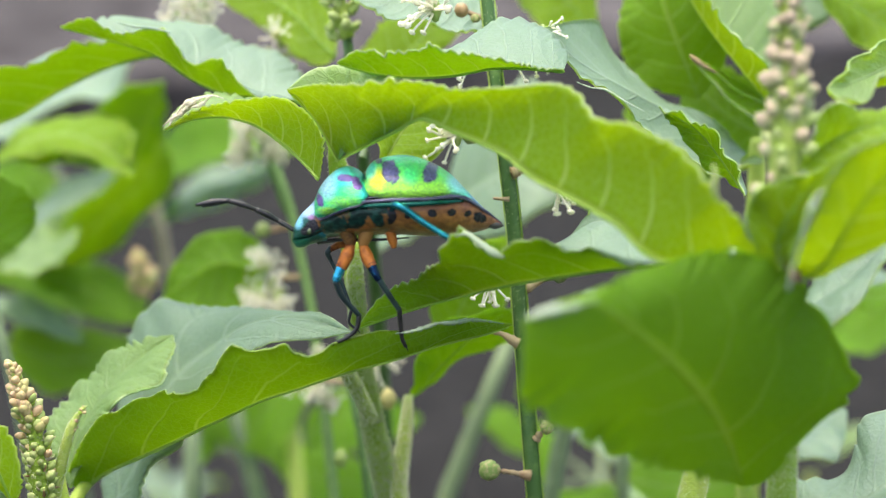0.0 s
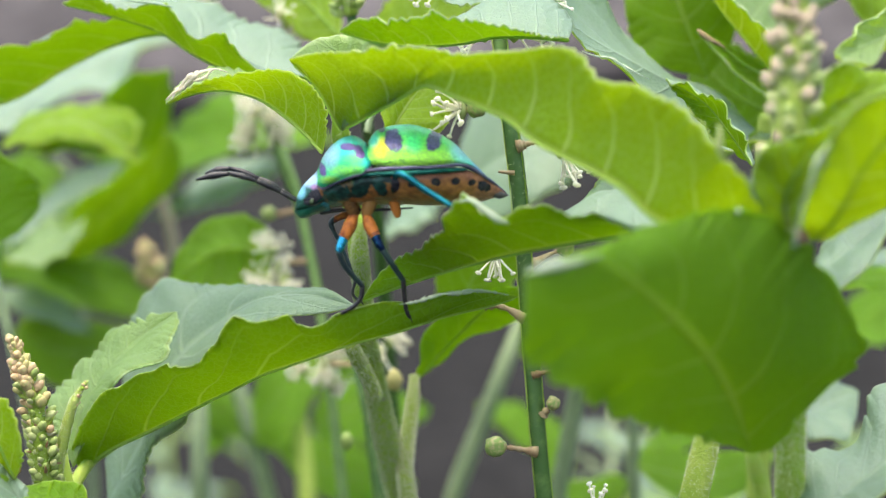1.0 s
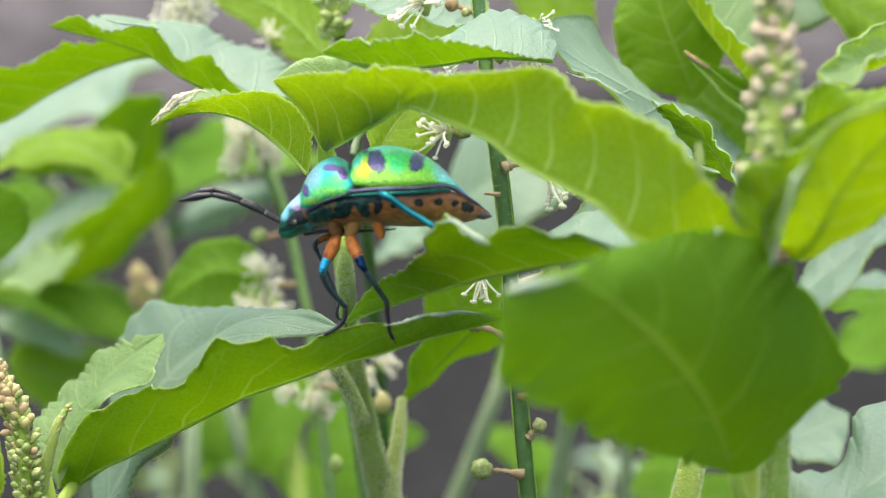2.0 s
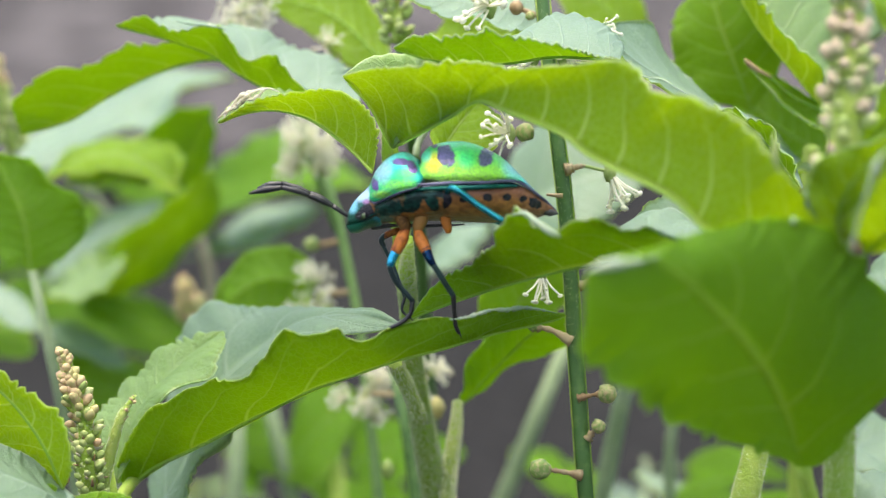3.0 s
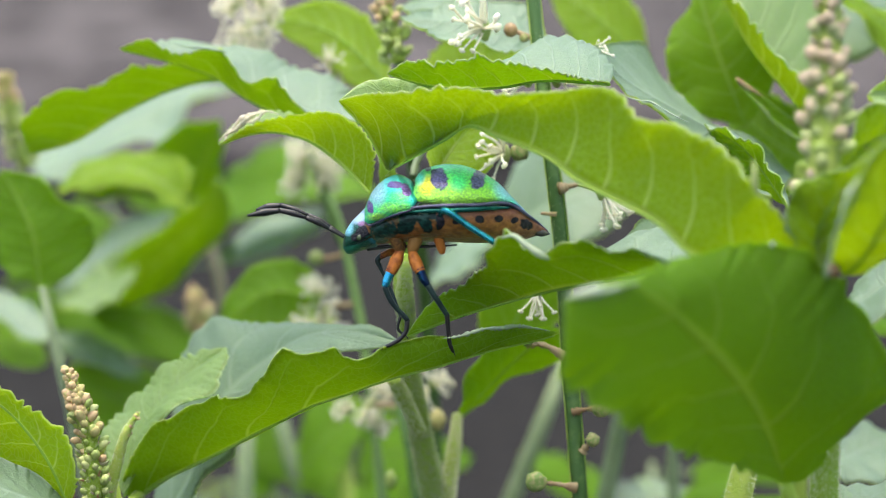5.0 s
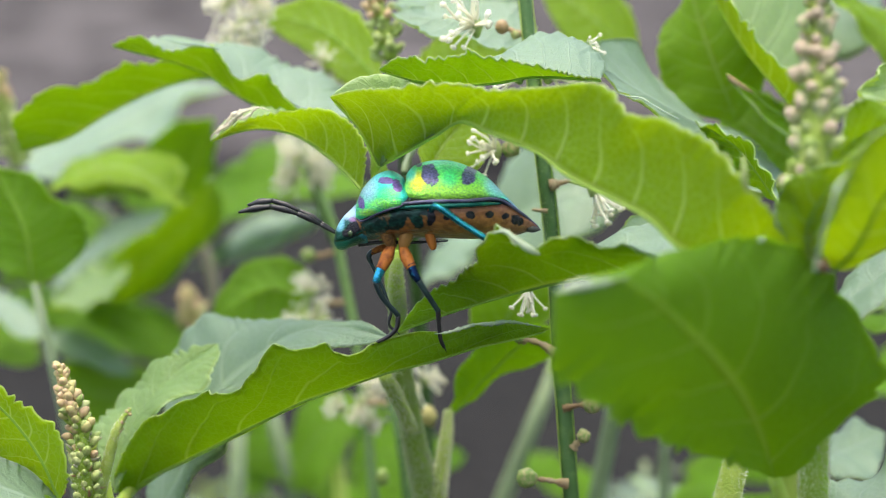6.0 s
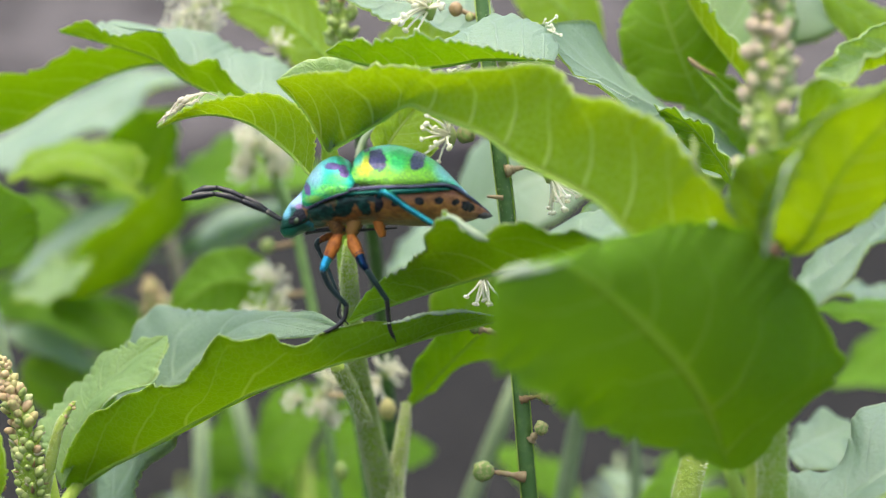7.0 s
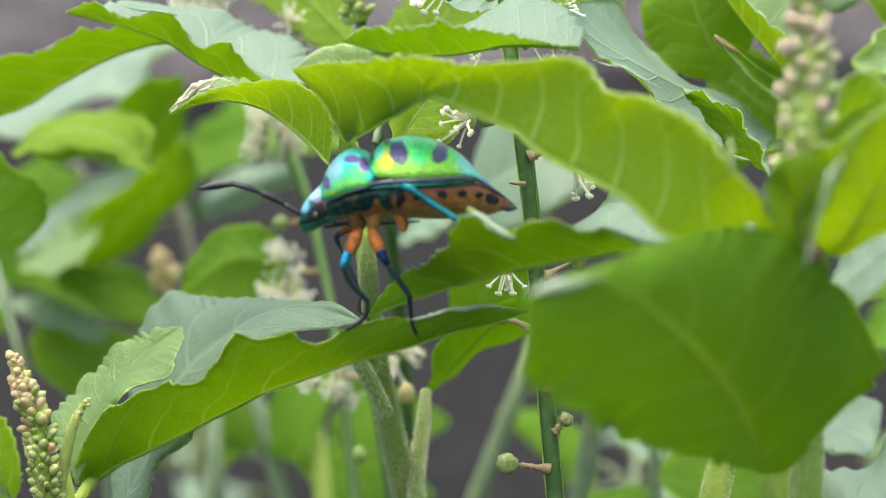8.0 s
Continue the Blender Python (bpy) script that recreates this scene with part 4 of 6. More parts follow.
def tall_stem():
    """The straight dark stem with flowers, capsules and bracts along it."""
    pl = plant((9.5, 16.6, 376.1), "tall straight green stem with white flowers and green capsules")
    stalk(pl, [(6.9, 22.5, 399.4), (7.4, 21.3, 393.6), (8.4, 18.3, 384.3), (9.2, 17.0, 378.1), (9.8, 14.9, 368.3), (10.5, 12.8, 358.4), (11.2, 12.2, 350.7)] + to_ground((12.7, 12.0, 335.3))[1:],
          [0.55, 0.55, 0.6, 0.62, 0.64, 0.66, 0.7, 1.2, 1.8], STEM_GREEN, "stem", 260, 41, 160)
    for s in (-1, 1):
        tube("ridge", [(6.9, 22.1, 399.4) + s * np.array((0.5, 0, 0)), (8.4, 17.9, 384.3) + s * np.array((0.56, 0, 0)), (9.1, 16.6, 378.2) + s * np.array((0.58, 0, 0)), (9.8, 14.5, 368.4) + s * np.array((0.6, 0, 0)), (10.5, 12.4, 358.5) + s * np.array((0.62, 0, 0)), (11.2, 11.8, 350.9) + s * np.array((0.66, 0, 0))], [0.045] * 6, STEM_HAIRY, pl, "pale ridge along the stem", base_of(pl), 80, 5, 0.3, 8 + s)
    flower(pl, (3.6, 20.6, 392.5), (-0.30, -0.60, 0.42), 2.9, 24, 51, 1.1)
    place("red_bud", RED_MESH, pl, (5.6, 21.0, 392.4), 0.54)
    tube("pedicel", [(5.9, 21.0, 392.3), (7.4, 20.9, 391.7)], [0.18, 0.22], BRACT, pl, "", base_of(pl), 6, 6)
    place("capsule", CAPSULE_MESH, pl, (6.6, 20.9, 391.8), 0.38)
    flower(pl, (11.6, 19.7, 391.0), (0.50, -0.45, 0.30), 1.6, 8, 52)
    flower(pl, (9.1, 20.3, 388.7), (0.30, -0.74, 0.36), 2.4, 24, 53)
    flower(pl, (6.9, 20.2, 388.7), (-0.40, -0.74, 0.36), 2.2, 18, 54)
    flower(pl, (10.8, 20.2, 388.7), (0.40, -0.78, 0.17), 1.8, 14, 59)
    flower(pl, (5.1, 19.1, 383.2), (-0.60, -0.55, 0.32), 2.5, 16, 55)
    place("capsule", CAPSULE_MESH, pl, (6.2, 19.1, 383.3), 0.75)
    tube("bract", [(9.1, 16.5, 380.9), (9.6, 16.6, 381.0), (10.0, 16.6, 381.1), (10.6, 16.6, 381.2)], [0.42, 0.36, 0.2, 0.12], BRACT, pl, "", base_of(pl), 16, 8, 0.3, 4)
    tube("pedicel", [(10.4, 16.6, 381.2), (12.1, 16.5, 380.8)], [0.12, 0.14], BUD_PALE, pl, "", base_of(pl), 6, 6)
    flower(pl, (12.4, 16.5, 380.7), (0.40, -0.48, -0.82), 2.5, 12, 56, 0.55)
    tube("bract", [(8.9, 16.2, 379.0), (7.7, 16.2, 379.1)], [0.2, 0.1], BRACT, pl, "", base_of(pl), 6, 6)
    flower(pl, (7.4, 15.0, 373.4), (0.10, -0.38, -0.84), 2, 12, 57, 0.7)
    place("capsule", CAPSULE_MESH, pl, (6.7, 14.2, 369.7), 0.5)
    tube("bract", [(6.7, 14.2, 369.6), (8.1, 14.1, 369.3), (9.5, 13.9, 368.5)], [0.4, 0.2, 0.42], BRACT, pl, "", base_of(pl), 14, 7, 0.42, 6)
    for p, q, r, z in (((12.1, 12.6, 364.9), (10.1, 13.5, 364.3), 0.74, 0.3), ((11.5, 12.6, 362.4), (10.7, 12.9, 361.3), 0.55, 1.1), ((7.2, 12.0, 359.3), (10.3, 12.3, 358.7), 0.82, 2.0), ((12.6, 16.0, 373.3), (10.1, 15.7, 372.2), 0.72, 0.8)):
        place("capsule", CAPSULE_MESH, pl, p, r, (0.4, z, z))
        mid = (np.asarray(p) + q) / 2 + (0, 0, 0.06)
        tube("pedicel", [p, mid, mid + (q - mid) * 0.6, q], [0.24, 0.18, 0.27, 0.36], BRACT, pl, "", base_of(pl), 14, 7, 0.42, int(z * 10))
    flower(pl, (14.6, 10.9, 354.6), (0.10, -0.32, 0.89), 2, 10, 58)
    blade(pl, [(12.2, 8.3, 390.0), (9.8, 7.9, 390.3), (7.2, 7.5, 390.4), (4.8, 6.8, 390.1), (1.7, 6.0, 390.1), (-1.0, 5.6, 390.5), (-3.3, 5.3, 391.2)],
          [(12.2, 8.3, 390.0), (11.3, 6.7, 390.4), (9.8, 5.2, 390.8), (8.5, 4.2, 391.1), (7.5, 3.9, 391.5), (6.6, 3.5, 391.8), (5.7, 3.3, 392.1), (4.9, 3.2, 392.1), (4.2, 3.1, 392.2), (3.4, 3.2, 392.4), (2.9, 3.2, 392.8), (2.3, 3.2, 392.4), (1.7, 3.1, 392.5), (1.2, 3.2, 392.3), (0.4, 3.4, 392.3), (-0.2, 3.6, 391.9), (-0.8, 4.0, 392.2), (-1.4, 4.3, 392.0), (-2.0, 4.7, 392.1), (-2.6, 5.0, 391.7), (-3.3, 5.3, 391.2)],
          [(12.2, 8.3, 390.0), (12.7, 11.7, 390.8), (11.9, 13.8, 391.5), (11.0, 15.6, 391.9), (9.5, 16.9, 392.4), (8.7, 16.9, 392.5), (6.7, 15.1, 391.7), (5.4, 12.7, 391.2), (2.6, 10.2, 390.8), (-0.9, 7.8, 390.7), (-3.3, 5.3, 391.2)], 30, 0.09, 0.05, 0.1, seed=61, label="green leaf with a greyish glossy upper face", veins=9, rim=0.055, crimp=0.1)
    blade(pl, [(8.6, 27.8, 390.4), (5.1, 27.0, 391.6), (0.7, 26.2, 392.5), (-3.0, 25.3, 393.0)], [(8.6, 27.8, 390.4), (8.0, 32.4, 392.8), (4.3, 32.6, 393.7), (-0.2, 30.4, 393.3), (-3.0, 25.3, 393.0)], [(8.6, 27.8, 390.4), (6.3, 23.6, 390.2), (2.8, 22.8, 391.1), (-0.6, 23.0, 392.0), (-3.0, 25.3, 393.0)], 10, 0.15, seed=63)
    blade(pl, [(28.8, 29.5, 379.3), (24.1, 26.1, 382.5), (21.5, 23.4, 384.1), (17.6, 20.8, 386.5), (14.1, 19.2, 388.8), (11.4, 17.8, 391.5)], [(28.8, 29.5, 379.3), (25.5, 28.1, 382.5), (24.4, 28.3, 383.2), (20.6, 26.6, 385.1), (18.4, 27.1, 387.4), (16.7, 26.7, 390.1), (14.4, 23.8, 391.0), (11.4, 17.8, 391.5)],
          [(28.8, 29.5, 379.3), (25.2, 21.4, 379.5), (21.0, 19.9, 382.3), (17.3, 17.6, 385.9), (14.7, 17.0, 387.6), (11.4, 17.8, 391.5)], 12, 0.15, 0.05, 0.25, seed=62)
    blade(pl, [(25.6, 12.0, 380.3), (24.1, 14.0, 382.5), (22.7, 16.0, 384.1), (20.1, 18.0, 385.5)], [(24.9, 8.0, 381.0), (24.6, 10.0, 382.5), (24.0, 12.0, 383.9), (22.9, 13.0, 384.9), (21.2, 15.0, 385.3), (20.1, 18.0, 385.5)],
          [(26.0, 14.0, 379.9), (23.5, 15.3, 381.4), (21.5, 16.7, 383.6), (20.1, 18.0, 385.5)], 8, 0.12, 0.05, 0.25, seed=64, rib=0.08, up=(0, 1, 0.2), rim=0.035)
    tube("curled_margin", [(13.1, 8.0, 389.2), (14.0, 7.6, 388.9), (15.0, 7.2, 388.8), (15.6, 6.8, 388.5), (16.3, 6.4, 388.1), (17.5, 6.0, 387.5)], [0.03, 0.06, 0.07, 0.06, 0.05, 0.03], PALE_MARGIN, pl, "pale curled leaf margin", base_of(pl), 30, 8, 0.5, 15)


def right_back_shoot():
    """Leaves behind the tall bud spike."""
    pl = plant((31.2, 37.0, 376.1))
    stalk(pl, [(30.1, 31.7, 379.9), (30.6, 34.4, 373.7), (31.4, 38.5, 363.9)] + to_ground((32.4, 43.1, 347.0))[1:], [0.7, 0.9, 1.0, 1.5, 2.2], STEM_HAIRY, "stem", 150, 71, 30)
    blade(pl, [(26.2, 38.3, 382.1), (24.0, 39.5, 387.7), (21.4, 43.4, 396.4)], [(26.2, 38.3, 382.1), (21.5, 37.6, 383.6), (19.4, 38.3, 386.9), (19.8, 40.0, 390.0), (21.8, 41.5, 392.2), (21.4, 43.4, 396.4)], [(26.2, 38.3, 382.1), (28.5, 39.9, 384.8), (28.7, 40.7, 388.5), (25.8, 42.6, 392.6), (21.4, 43.4, 396.4)], 10, 0.15, seed=72, young=False, rib=0.05, up=(0, 1, 0.2))
    blade(pl, [(30.2, 28.4, 383.7), (28.1, 30.0, 386.3), (25.6, 31.7, 389.5), (22.7, 34.8, 394.7)], [(30.2, 28.4, 383.7), (29.4, 25.0, 387.0), (27.9, 25.4, 388.7), (27.1, 26.1, 390.0), (25.5, 26.9, 391.0), (24.3, 28.3, 393.0), (22.7, 34.8, 394.7)],
          [(30.2, 28.4, 383.7), (32.7, 35.4, 387.7), (34.0, 40.2, 390.9), (31.8, 41.8, 393.6), (28.3, 41.1, 395.6), (22.7, 34.8, 394.7)], 9, 0.12, seed=73, young=True, rib=0.05, rim=0.07, crimp=0.2)
    blade(pl, [(33.2, 40.7, 383.7), (31.9, 43.8, 388.6), (30.5, 48.1, 394.6)], [(33.2, 40.7, 383.7), (30.3, 42.6, 387.8), (27.5, 44.4, 391.5), (26.9, 47.2, 395.2), (30.5, 48.1, 394.6)], [(33.2, 40.7, 383.7), (35.3, 44.8, 388.5), (34.9, 47.6, 392.2), (30.5, 48.1, 394.6)], 9, 0.12, seed=79, rib=0.15, up=(0, -1, 0.3))
    # pointed young leaf with a brownish tip
    blade(pl, [(32.0, 28.0, 382.1), (29.3, 28.0, 383.7), (27.6, 28.0, 384.6), (25.9, 28.0, 386.0), (23.8, 28.0, 387.6)], [(32.3, 30.0, 382.3), (29.6, 29.5, 384.1), (27.7, 29.0, 385.3), (25.9, 28.5, 386.5), (23.8, 28.0, 387.6)], [(31.6, 26.0, 381.8), (29.1, 26.5, 382.7), (27.7, 27.0, 383.5), (25.6, 27.5, 385.6), (23.8, 28.0, 387.6)], 12, 0.08, seed=74, up=(0, 1, 0.2), rib=0.16, rim=0.07, thick=0.35, quilting=0.0, crimp=0.0, wave=0.05, label="narrow pointed young leaf with a brownish tip")
    tube("leaf_tip", [(23.8, 27.8, 387.7), (24.2, 27.8, 387.3), (25.1, 27.8, 386.7), (26.0, 27.8, 386.2)], [0.07, 0.24, 0.18, 0.05], BRACT, pl, "brownish leaf tip", base_of(pl), 12, 6)
    leaf(pl, [(30.1, 29.4, 378.9), (25.9, 24.5, 379.8), (25.1, 23.9, 381.9)], (-0.80, 0.04, 0.20), (0.80, -0.02, -0.10), 0.7, 0.6, 6, young=True, seed=75, rib=0.1)
    blade(pl, [(34.2, 42.0, 393.1), (38.7, 44.7, 390.1), (43.3, 47.3, 387.1), (48.1, 50.0, 383.6)],
          [(34.9, 46.0, 392.7), (39.9, 48.7, 390.9), (44.6, 51.3, 388.6), (49.0, 54.0, 383.1)],
          [(33.9, 40.0, 393.2), (36.7, 41.5, 390.4), (38.9, 43.0, 387.3), (42.8, 44.5, 384.9), (47.1, 46.0, 384.2)], 9, 0.2, seed=76, young=True, up=(0, 1, 0.2))
    leaf(pl, [(30.7, 45.5, 377.5), (27.2, 45.2, 376.0), (20.9, 47.9, 379.1)], (0.00, 0.56, 0.70), (0.00, -0.56, -0.70), 4.0, 4.0, 9, seed=77, up=(0, 1, 0.2))
    leaf(pl, [(33.4, 41.4, 377.7), (29.5, 41.9, 379.8), (25.8, 45.6, 383.0)], (0.40, 0.36, 0.74), (-0.40, -0.36, -0.74), 4.0, 5.0, 9, seed=69, up=(0, 1, 0.2))
    leaf(pl, [(32.0, 49.5, 387.0), (35.4, 52.4, 390.8), (40.4, 57.5, 395.5)], (-0.60, 0.40, 0.43), (0.70, -0.32, -0.55), 6.0, 6.0, 9, seed=78)


def low_right_shoot():
    pl = plant((23.2, 13.8, 353.7))
    stalk(pl, [(23.5, 9.0, 369.2), (22.7, 6.9, 364.8), (21.4, 4.8, 360.6), (20.6, 4.8, 356.4)] + to_ground((22.8, 16.6, 337.7))[1:], [0.8, 0.9, 1.0, 1.0, 1.5, 2.2], STEM_HAIRY, "stem", 900, 81, 60)
    blade(pl, [(25.8, -10.8, 360.2), (27.3, -9.2, 362.5), (29.5, -8.0, 363.5), (31.8, -6.7, 364.7), (36.4, -4.4, 365.9)], [(25.8, -10.8, 360.2), (25.9, -5.2, 362.2), (26.8, -3.8, 363.7), (29.9, -2.6, 364.3), (31.3, -1.3, 365.5), (32.2, 0.2, 367.5), (34.5, 0.3, 367.8), (36.4, -4.4, 365.9)],
          [(25.8, -10.8, 360.2), (27.1, -14.1, 363.7), (29.2, -13.7, 365.3), (31.8, -11.6, 365.6), (36.4, -4.4, 365.9)], 12, 0.2, 0.05, 0.2, seed=82)
    blade(pl, [(32.7, 32.0, 353.6), (35.9, 34.0, 354.1), (39.5, 36.0, 354.9)], [(32.7, 32.0, 353.6), (35.7, 38.0, 354.5), (37.4, 39.0, 355.2), (39.5, 36.0, 354.9)],
          [(32.7, 32.0, 353.6), (34.5, 29.0, 353.3), (36.8, 29.0, 352.9), (38.4, 32.0, 353.7), (39.5, 36.0, 354.9)], 6, 0.1, seed=83)
    leaf(pl, [(31.6, 77.6, 332.4), (27.0, 81.8, 332.9), (21.7, 86.1, 333.9)], (0.20, 0.81, 0.44), (-0.20, -0.81, -0.44), 1.5, 1.7, 9, seed=84)


def left_back_shoot():
    """Leaves further back on the left."""
    pl = plant((-25.7, 68.8, 371.8))
    stalk(pl, [(-30.7, 114.6, 360.1), (-30.0, 115.9, 355.6), (-28.7, 115.9, 350.0), (-27.8, 117.1, 336.2)] + to_ground((-27.0, 121.0, 312.0))[1:], [0.5, 0.7, 0.75, 0.8, 1.0, 1.6], BEIGE_STEM, "stem", 0, 91, 40)
    bud_spike(pl, (-28.2, 92.0, 350.3), (-28.9, 92.0, 355.0), 40, 0.55, 0.4, 1.1, 90, 0.3)
    blade(pl, [(-16.0, 35.2, 386.8), (-19.8, 36.2, 386.7), (-22.7, 37.0, 385.9), (-27.6, 37.6, 383.6), (-31.5, 38.1, 381.3), (-35.3, 37.9, 380.2)], [(-16.0, 35.2, 386.8), (-20.3, 33.5, 388.4), (-23.8, 33.5, 388.3), (-26.8, 33.4, 387.8), (-29.2, 34.1, 386.5), (-31.5, 34.0, 386.1), (-33.6, 34.8, 384.9), (-35.6, 36.4, 383.1), (-35.3, 37.9, 380.2)],
          [(-16.0, 35.2, 386.8), (-23.5, 43.4, 386.7), (-31.2, 44.9, 384.6), (-35.3, 37.9, 380.2)], 10, 0.2, 0.05, 0.2, young=False, seed=92)
    blade(pl, [(-25.5, 120.1, 374.4), (-33.4, 119.8, 373.5), (-41.5, 117.5, 369.8), (-50.4, 112.1, 364.4)], [(-25.5, 120.1, 374.4), (-35.5, 125.8, 374.7), (-46.2, 124.8, 369.8), (-52.3, 118.2, 365.9), (-50.4, 112.1, 364.4)], [(-25.5, 120.1, 374.4), (-31.0, 112.8, 373.9), (-33.6, 109.0, 369.5), (-38.1, 108.9, 369.3), (-42.2, 108.6, 368.0), (-45.1, 109.4, 365.1), (-50.4, 112.1, 364.4)], 9, 0.15, seed=93)
    blade(pl, [(-40.5, 75.0, 369.7), (-36.7, 75.0, 371.8), (-32.7, 75.0, 372.1), (-29.4, 75.0, 370.5), (-26.7, 75.0, 367.8)],
          [(-41.5, 80.0, 368.7), (-37.8, 80.0, 372.3), (-33.0, 80.0, 373.0), (-28.5, 80.0, 371.4), (-27.4, 80.0, 366.9)],
          [(-39.9, 72.0, 370.2), (-36.0, 72.0, 370.9), (-32.3, 72.0, 371.0), (-29.7, 72.0, 369.8), (-26.3, 72.0, 368.4)], 9, 0.12, seed=109, young=True, rib=0, up=(0, 0.3, -1))
    blade(pl, [(-24.8, 88.0, 375.3), (-26.7, 88.0, 370.8), (-28.5, 88.0, 365.7)], [(-24.5, 86.0, 375.6), (-28.8, 86.0, 375.0), (-31.8, 86.0, 372.2), (-30.3, 86.0, 368.8), (-28.2, 86.0, 366.1)], [(-25.0, 90.0, 375.0), (-24.7, 90.0, 371.4), (-26.2, 90.0, 367.6), (-28.7, 90.0, 365.3)], 9, 0.12, seed=108, young=2, rib=0, up=(0, 1, 0.2))
    blade(pl, [(-26.9, 104.0, 365.8), (-28.9, 104.0, 361.4), (-33.0, 104.0, 357.3), (-37.8, 104.0, 353.1), (-42.4, 104.0, 349.7)],
          [(-26.5, 100.0, 366.5), (-30.3, 100.0, 363.2), (-34.4, 100.0, 360.1), (-38.8, 100.0, 356.5), (-41.6, 100.0, 350.7)],
          [(-27.4, 108.0, 365.1), (-26.2, 108.0, 359.9), (-30.0, 108.0, 355.3), (-35.3, 108.0, 350.5), (-43.1, 108.0, 348.8)], 9, 0.2, seed=94, rib=0.05, up=(0, 1, 0.2))
    blade(pl, [(-36.3, 98.0, 356.6), (-41.2, 98.0, 354.0), (-45.9, 98.0, 351.8)], [(-37.3, 104.0, 355.3), (-42.2, 104.0, 354.9), (-47.1, 104.0, 350.3)], [(-35.4, 92.0, 357.9), (-37.2, 92.0, 354.5), (-41.8, 92.0, 352.7), (-44.7, 92.0, 353.2)], 8, 0.15, seed=89, young=True, rib=0.05, up=(0, -1, 0.6))
    leaf(pl, [(-32.0, 116.1, 360.0), (-37.0, 116.9, 354.7), (-43.7, 118.4, 347.7)], (-0.30, 0.73, 0.56), (0.30, -0.54, -0.60), 2.6, 2.4, 8, seed=95, up=(0, 1, 0.2))
    blade(pl, [(-15.3, 120.0, 367.1), (-21.7, 120.0, 364.9), (-29.6, 120.0, 361.8)], [(-15.6, 126.0, 366.1), (-22.2, 126.0, 366.3), (-30.3, 126.0, 360.7)], [(-14.9, 114.0, 368.0), (-19.2, 114.0, 363.3), (-24.8, 114.0, 361.7), (-28.9, 114.0, 362.9)], 8, 0.15, seed=96, young=2, rib=0.05, up=(0, 0.3, -1))
    leaf(pl, [(-31.2, 117.3, 340.4), (-39.4, 119.9, 342.8), (-50.1, 122.9, 342.7)], (0.00, 0.66, 0.68), (0.00, -0.63, -0.58), 4.1, 4.1, 8, seed=97, young=2, up=(0, 0, -1))
    leaf(pl, [(-42.1, 99.6, 350.8), (-35.7, 99.1, 348.4), (-29.6, 98.3, 344.7)], (0.30, 0.81, 0.44), (-0.30, -0.81, -0.44), 2.4, 2.6, 8, seed=88, young=2, up=(0, 0, -1))
    leaf(pl, [(-47.2, 98.8, 347.6), (-42.5, 98.6, 346.2), (-36.4, 97.9, 342.8)], (0.30, 0.81, 0.44), (-0.30, -0.81, -0.44), 2.0, 2.2, 8, seed=86)
    leaf(pl, [(-33.6, 112.0, 360.1), (-40.7, 109.1, 356.8), (-48.0, 105.7, 350.8)], (-0.40, 0.84, 0.33), (0.40, -0.84, -0.33), 2.6, 2.4, 8, seed=87)
    blade(pl, [(-12.0, 56.6, 362.5), (-16.3, 56.8, 363.3), (-22.0, 56.0, 359.9)], [(-12.0, 56.6, 362.5), (-12.6, 58.1, 364.9), (-16.0, 59.4, 365.9), (-18.7, 59.2, 365.0), (-20.7, 57.8, 363.4), (-22.0, 56.0, 359.9)], [(-12.0, 56.6, 362.5), (-13.0, 55.0, 359.6), (-17.2, 53.8, 358.8), (-22.0, 56.0, 359.9)], 9, 0.2, seed=98, young=2, rib=0.05, up=(0, 1, 0.2))
    blade(pl, [(-9.1, 136.0, 357.3), (-16.8, 136.0, 359.2), (-25.3, 136.0, 358.2), (-33.1, 136.0, 355.1), (-38.7, 136.0, 350.0)],
          [(-9.1, 136.0, 357.3), (-14.2, 146.0, 358.8), (-24.6, 146.0, 358.7), (-34.3, 146.0, 355.6), (-38.7, 136.0, 350.0)],
          [(-9.1, 136.0, 357.3), (-13.2, 126.0, 359.3), (-22.8, 126.0, 358.2), (-31.1, 126.0, 354.6), (-38.7, 136.0, 350.0)], 12, 0.25, seed=99, up=(0, 0, -1), rib=0.2, young=2)
    blade(pl, [(-15.6, 140.0, 354.0), (-20.3, 140.0, 352.6), (-26.6, 140.0, 350.4), (-31.5, 140.0, 347.0)],
          [(-15.6, 140.0, 354.0), (-21.1, 150.0, 352.5), (-27.6, 150.0, 350.9), (-31.5, 140.0, 347.0)],
          [(-15.6, 140.0, 354.0), (-18.9, 132.0, 352.5), (-24.3, 132.0, 350.2), (-31.5, 140.0, 347.0)], 12, 0.25, seed=100, up=(0, -1, 0.6), rib=0.2)
    blade(pl, [(-26.9, 80.0, 371.0), (-31.2, 80.0, 370.3), (-35.7, 78.0, 370.3), (-39.4, 78.0, 368.7)],
          [(-26.9, 80.0, 371.0), (-30.7, 86.0, 372.0), (-36.4, 86.0, 371.6), (-39.4, 78.0, 368.7)],
          [(-26.9, 80.0, 371.0), (-27.9, 74.0, 369.4), (-34.5, 74.0, 369.4), (-39.4, 78.0, 368.7)], 12, 0.25, seed=106, young=True, up=(0, 0, -1), rib=0.2)


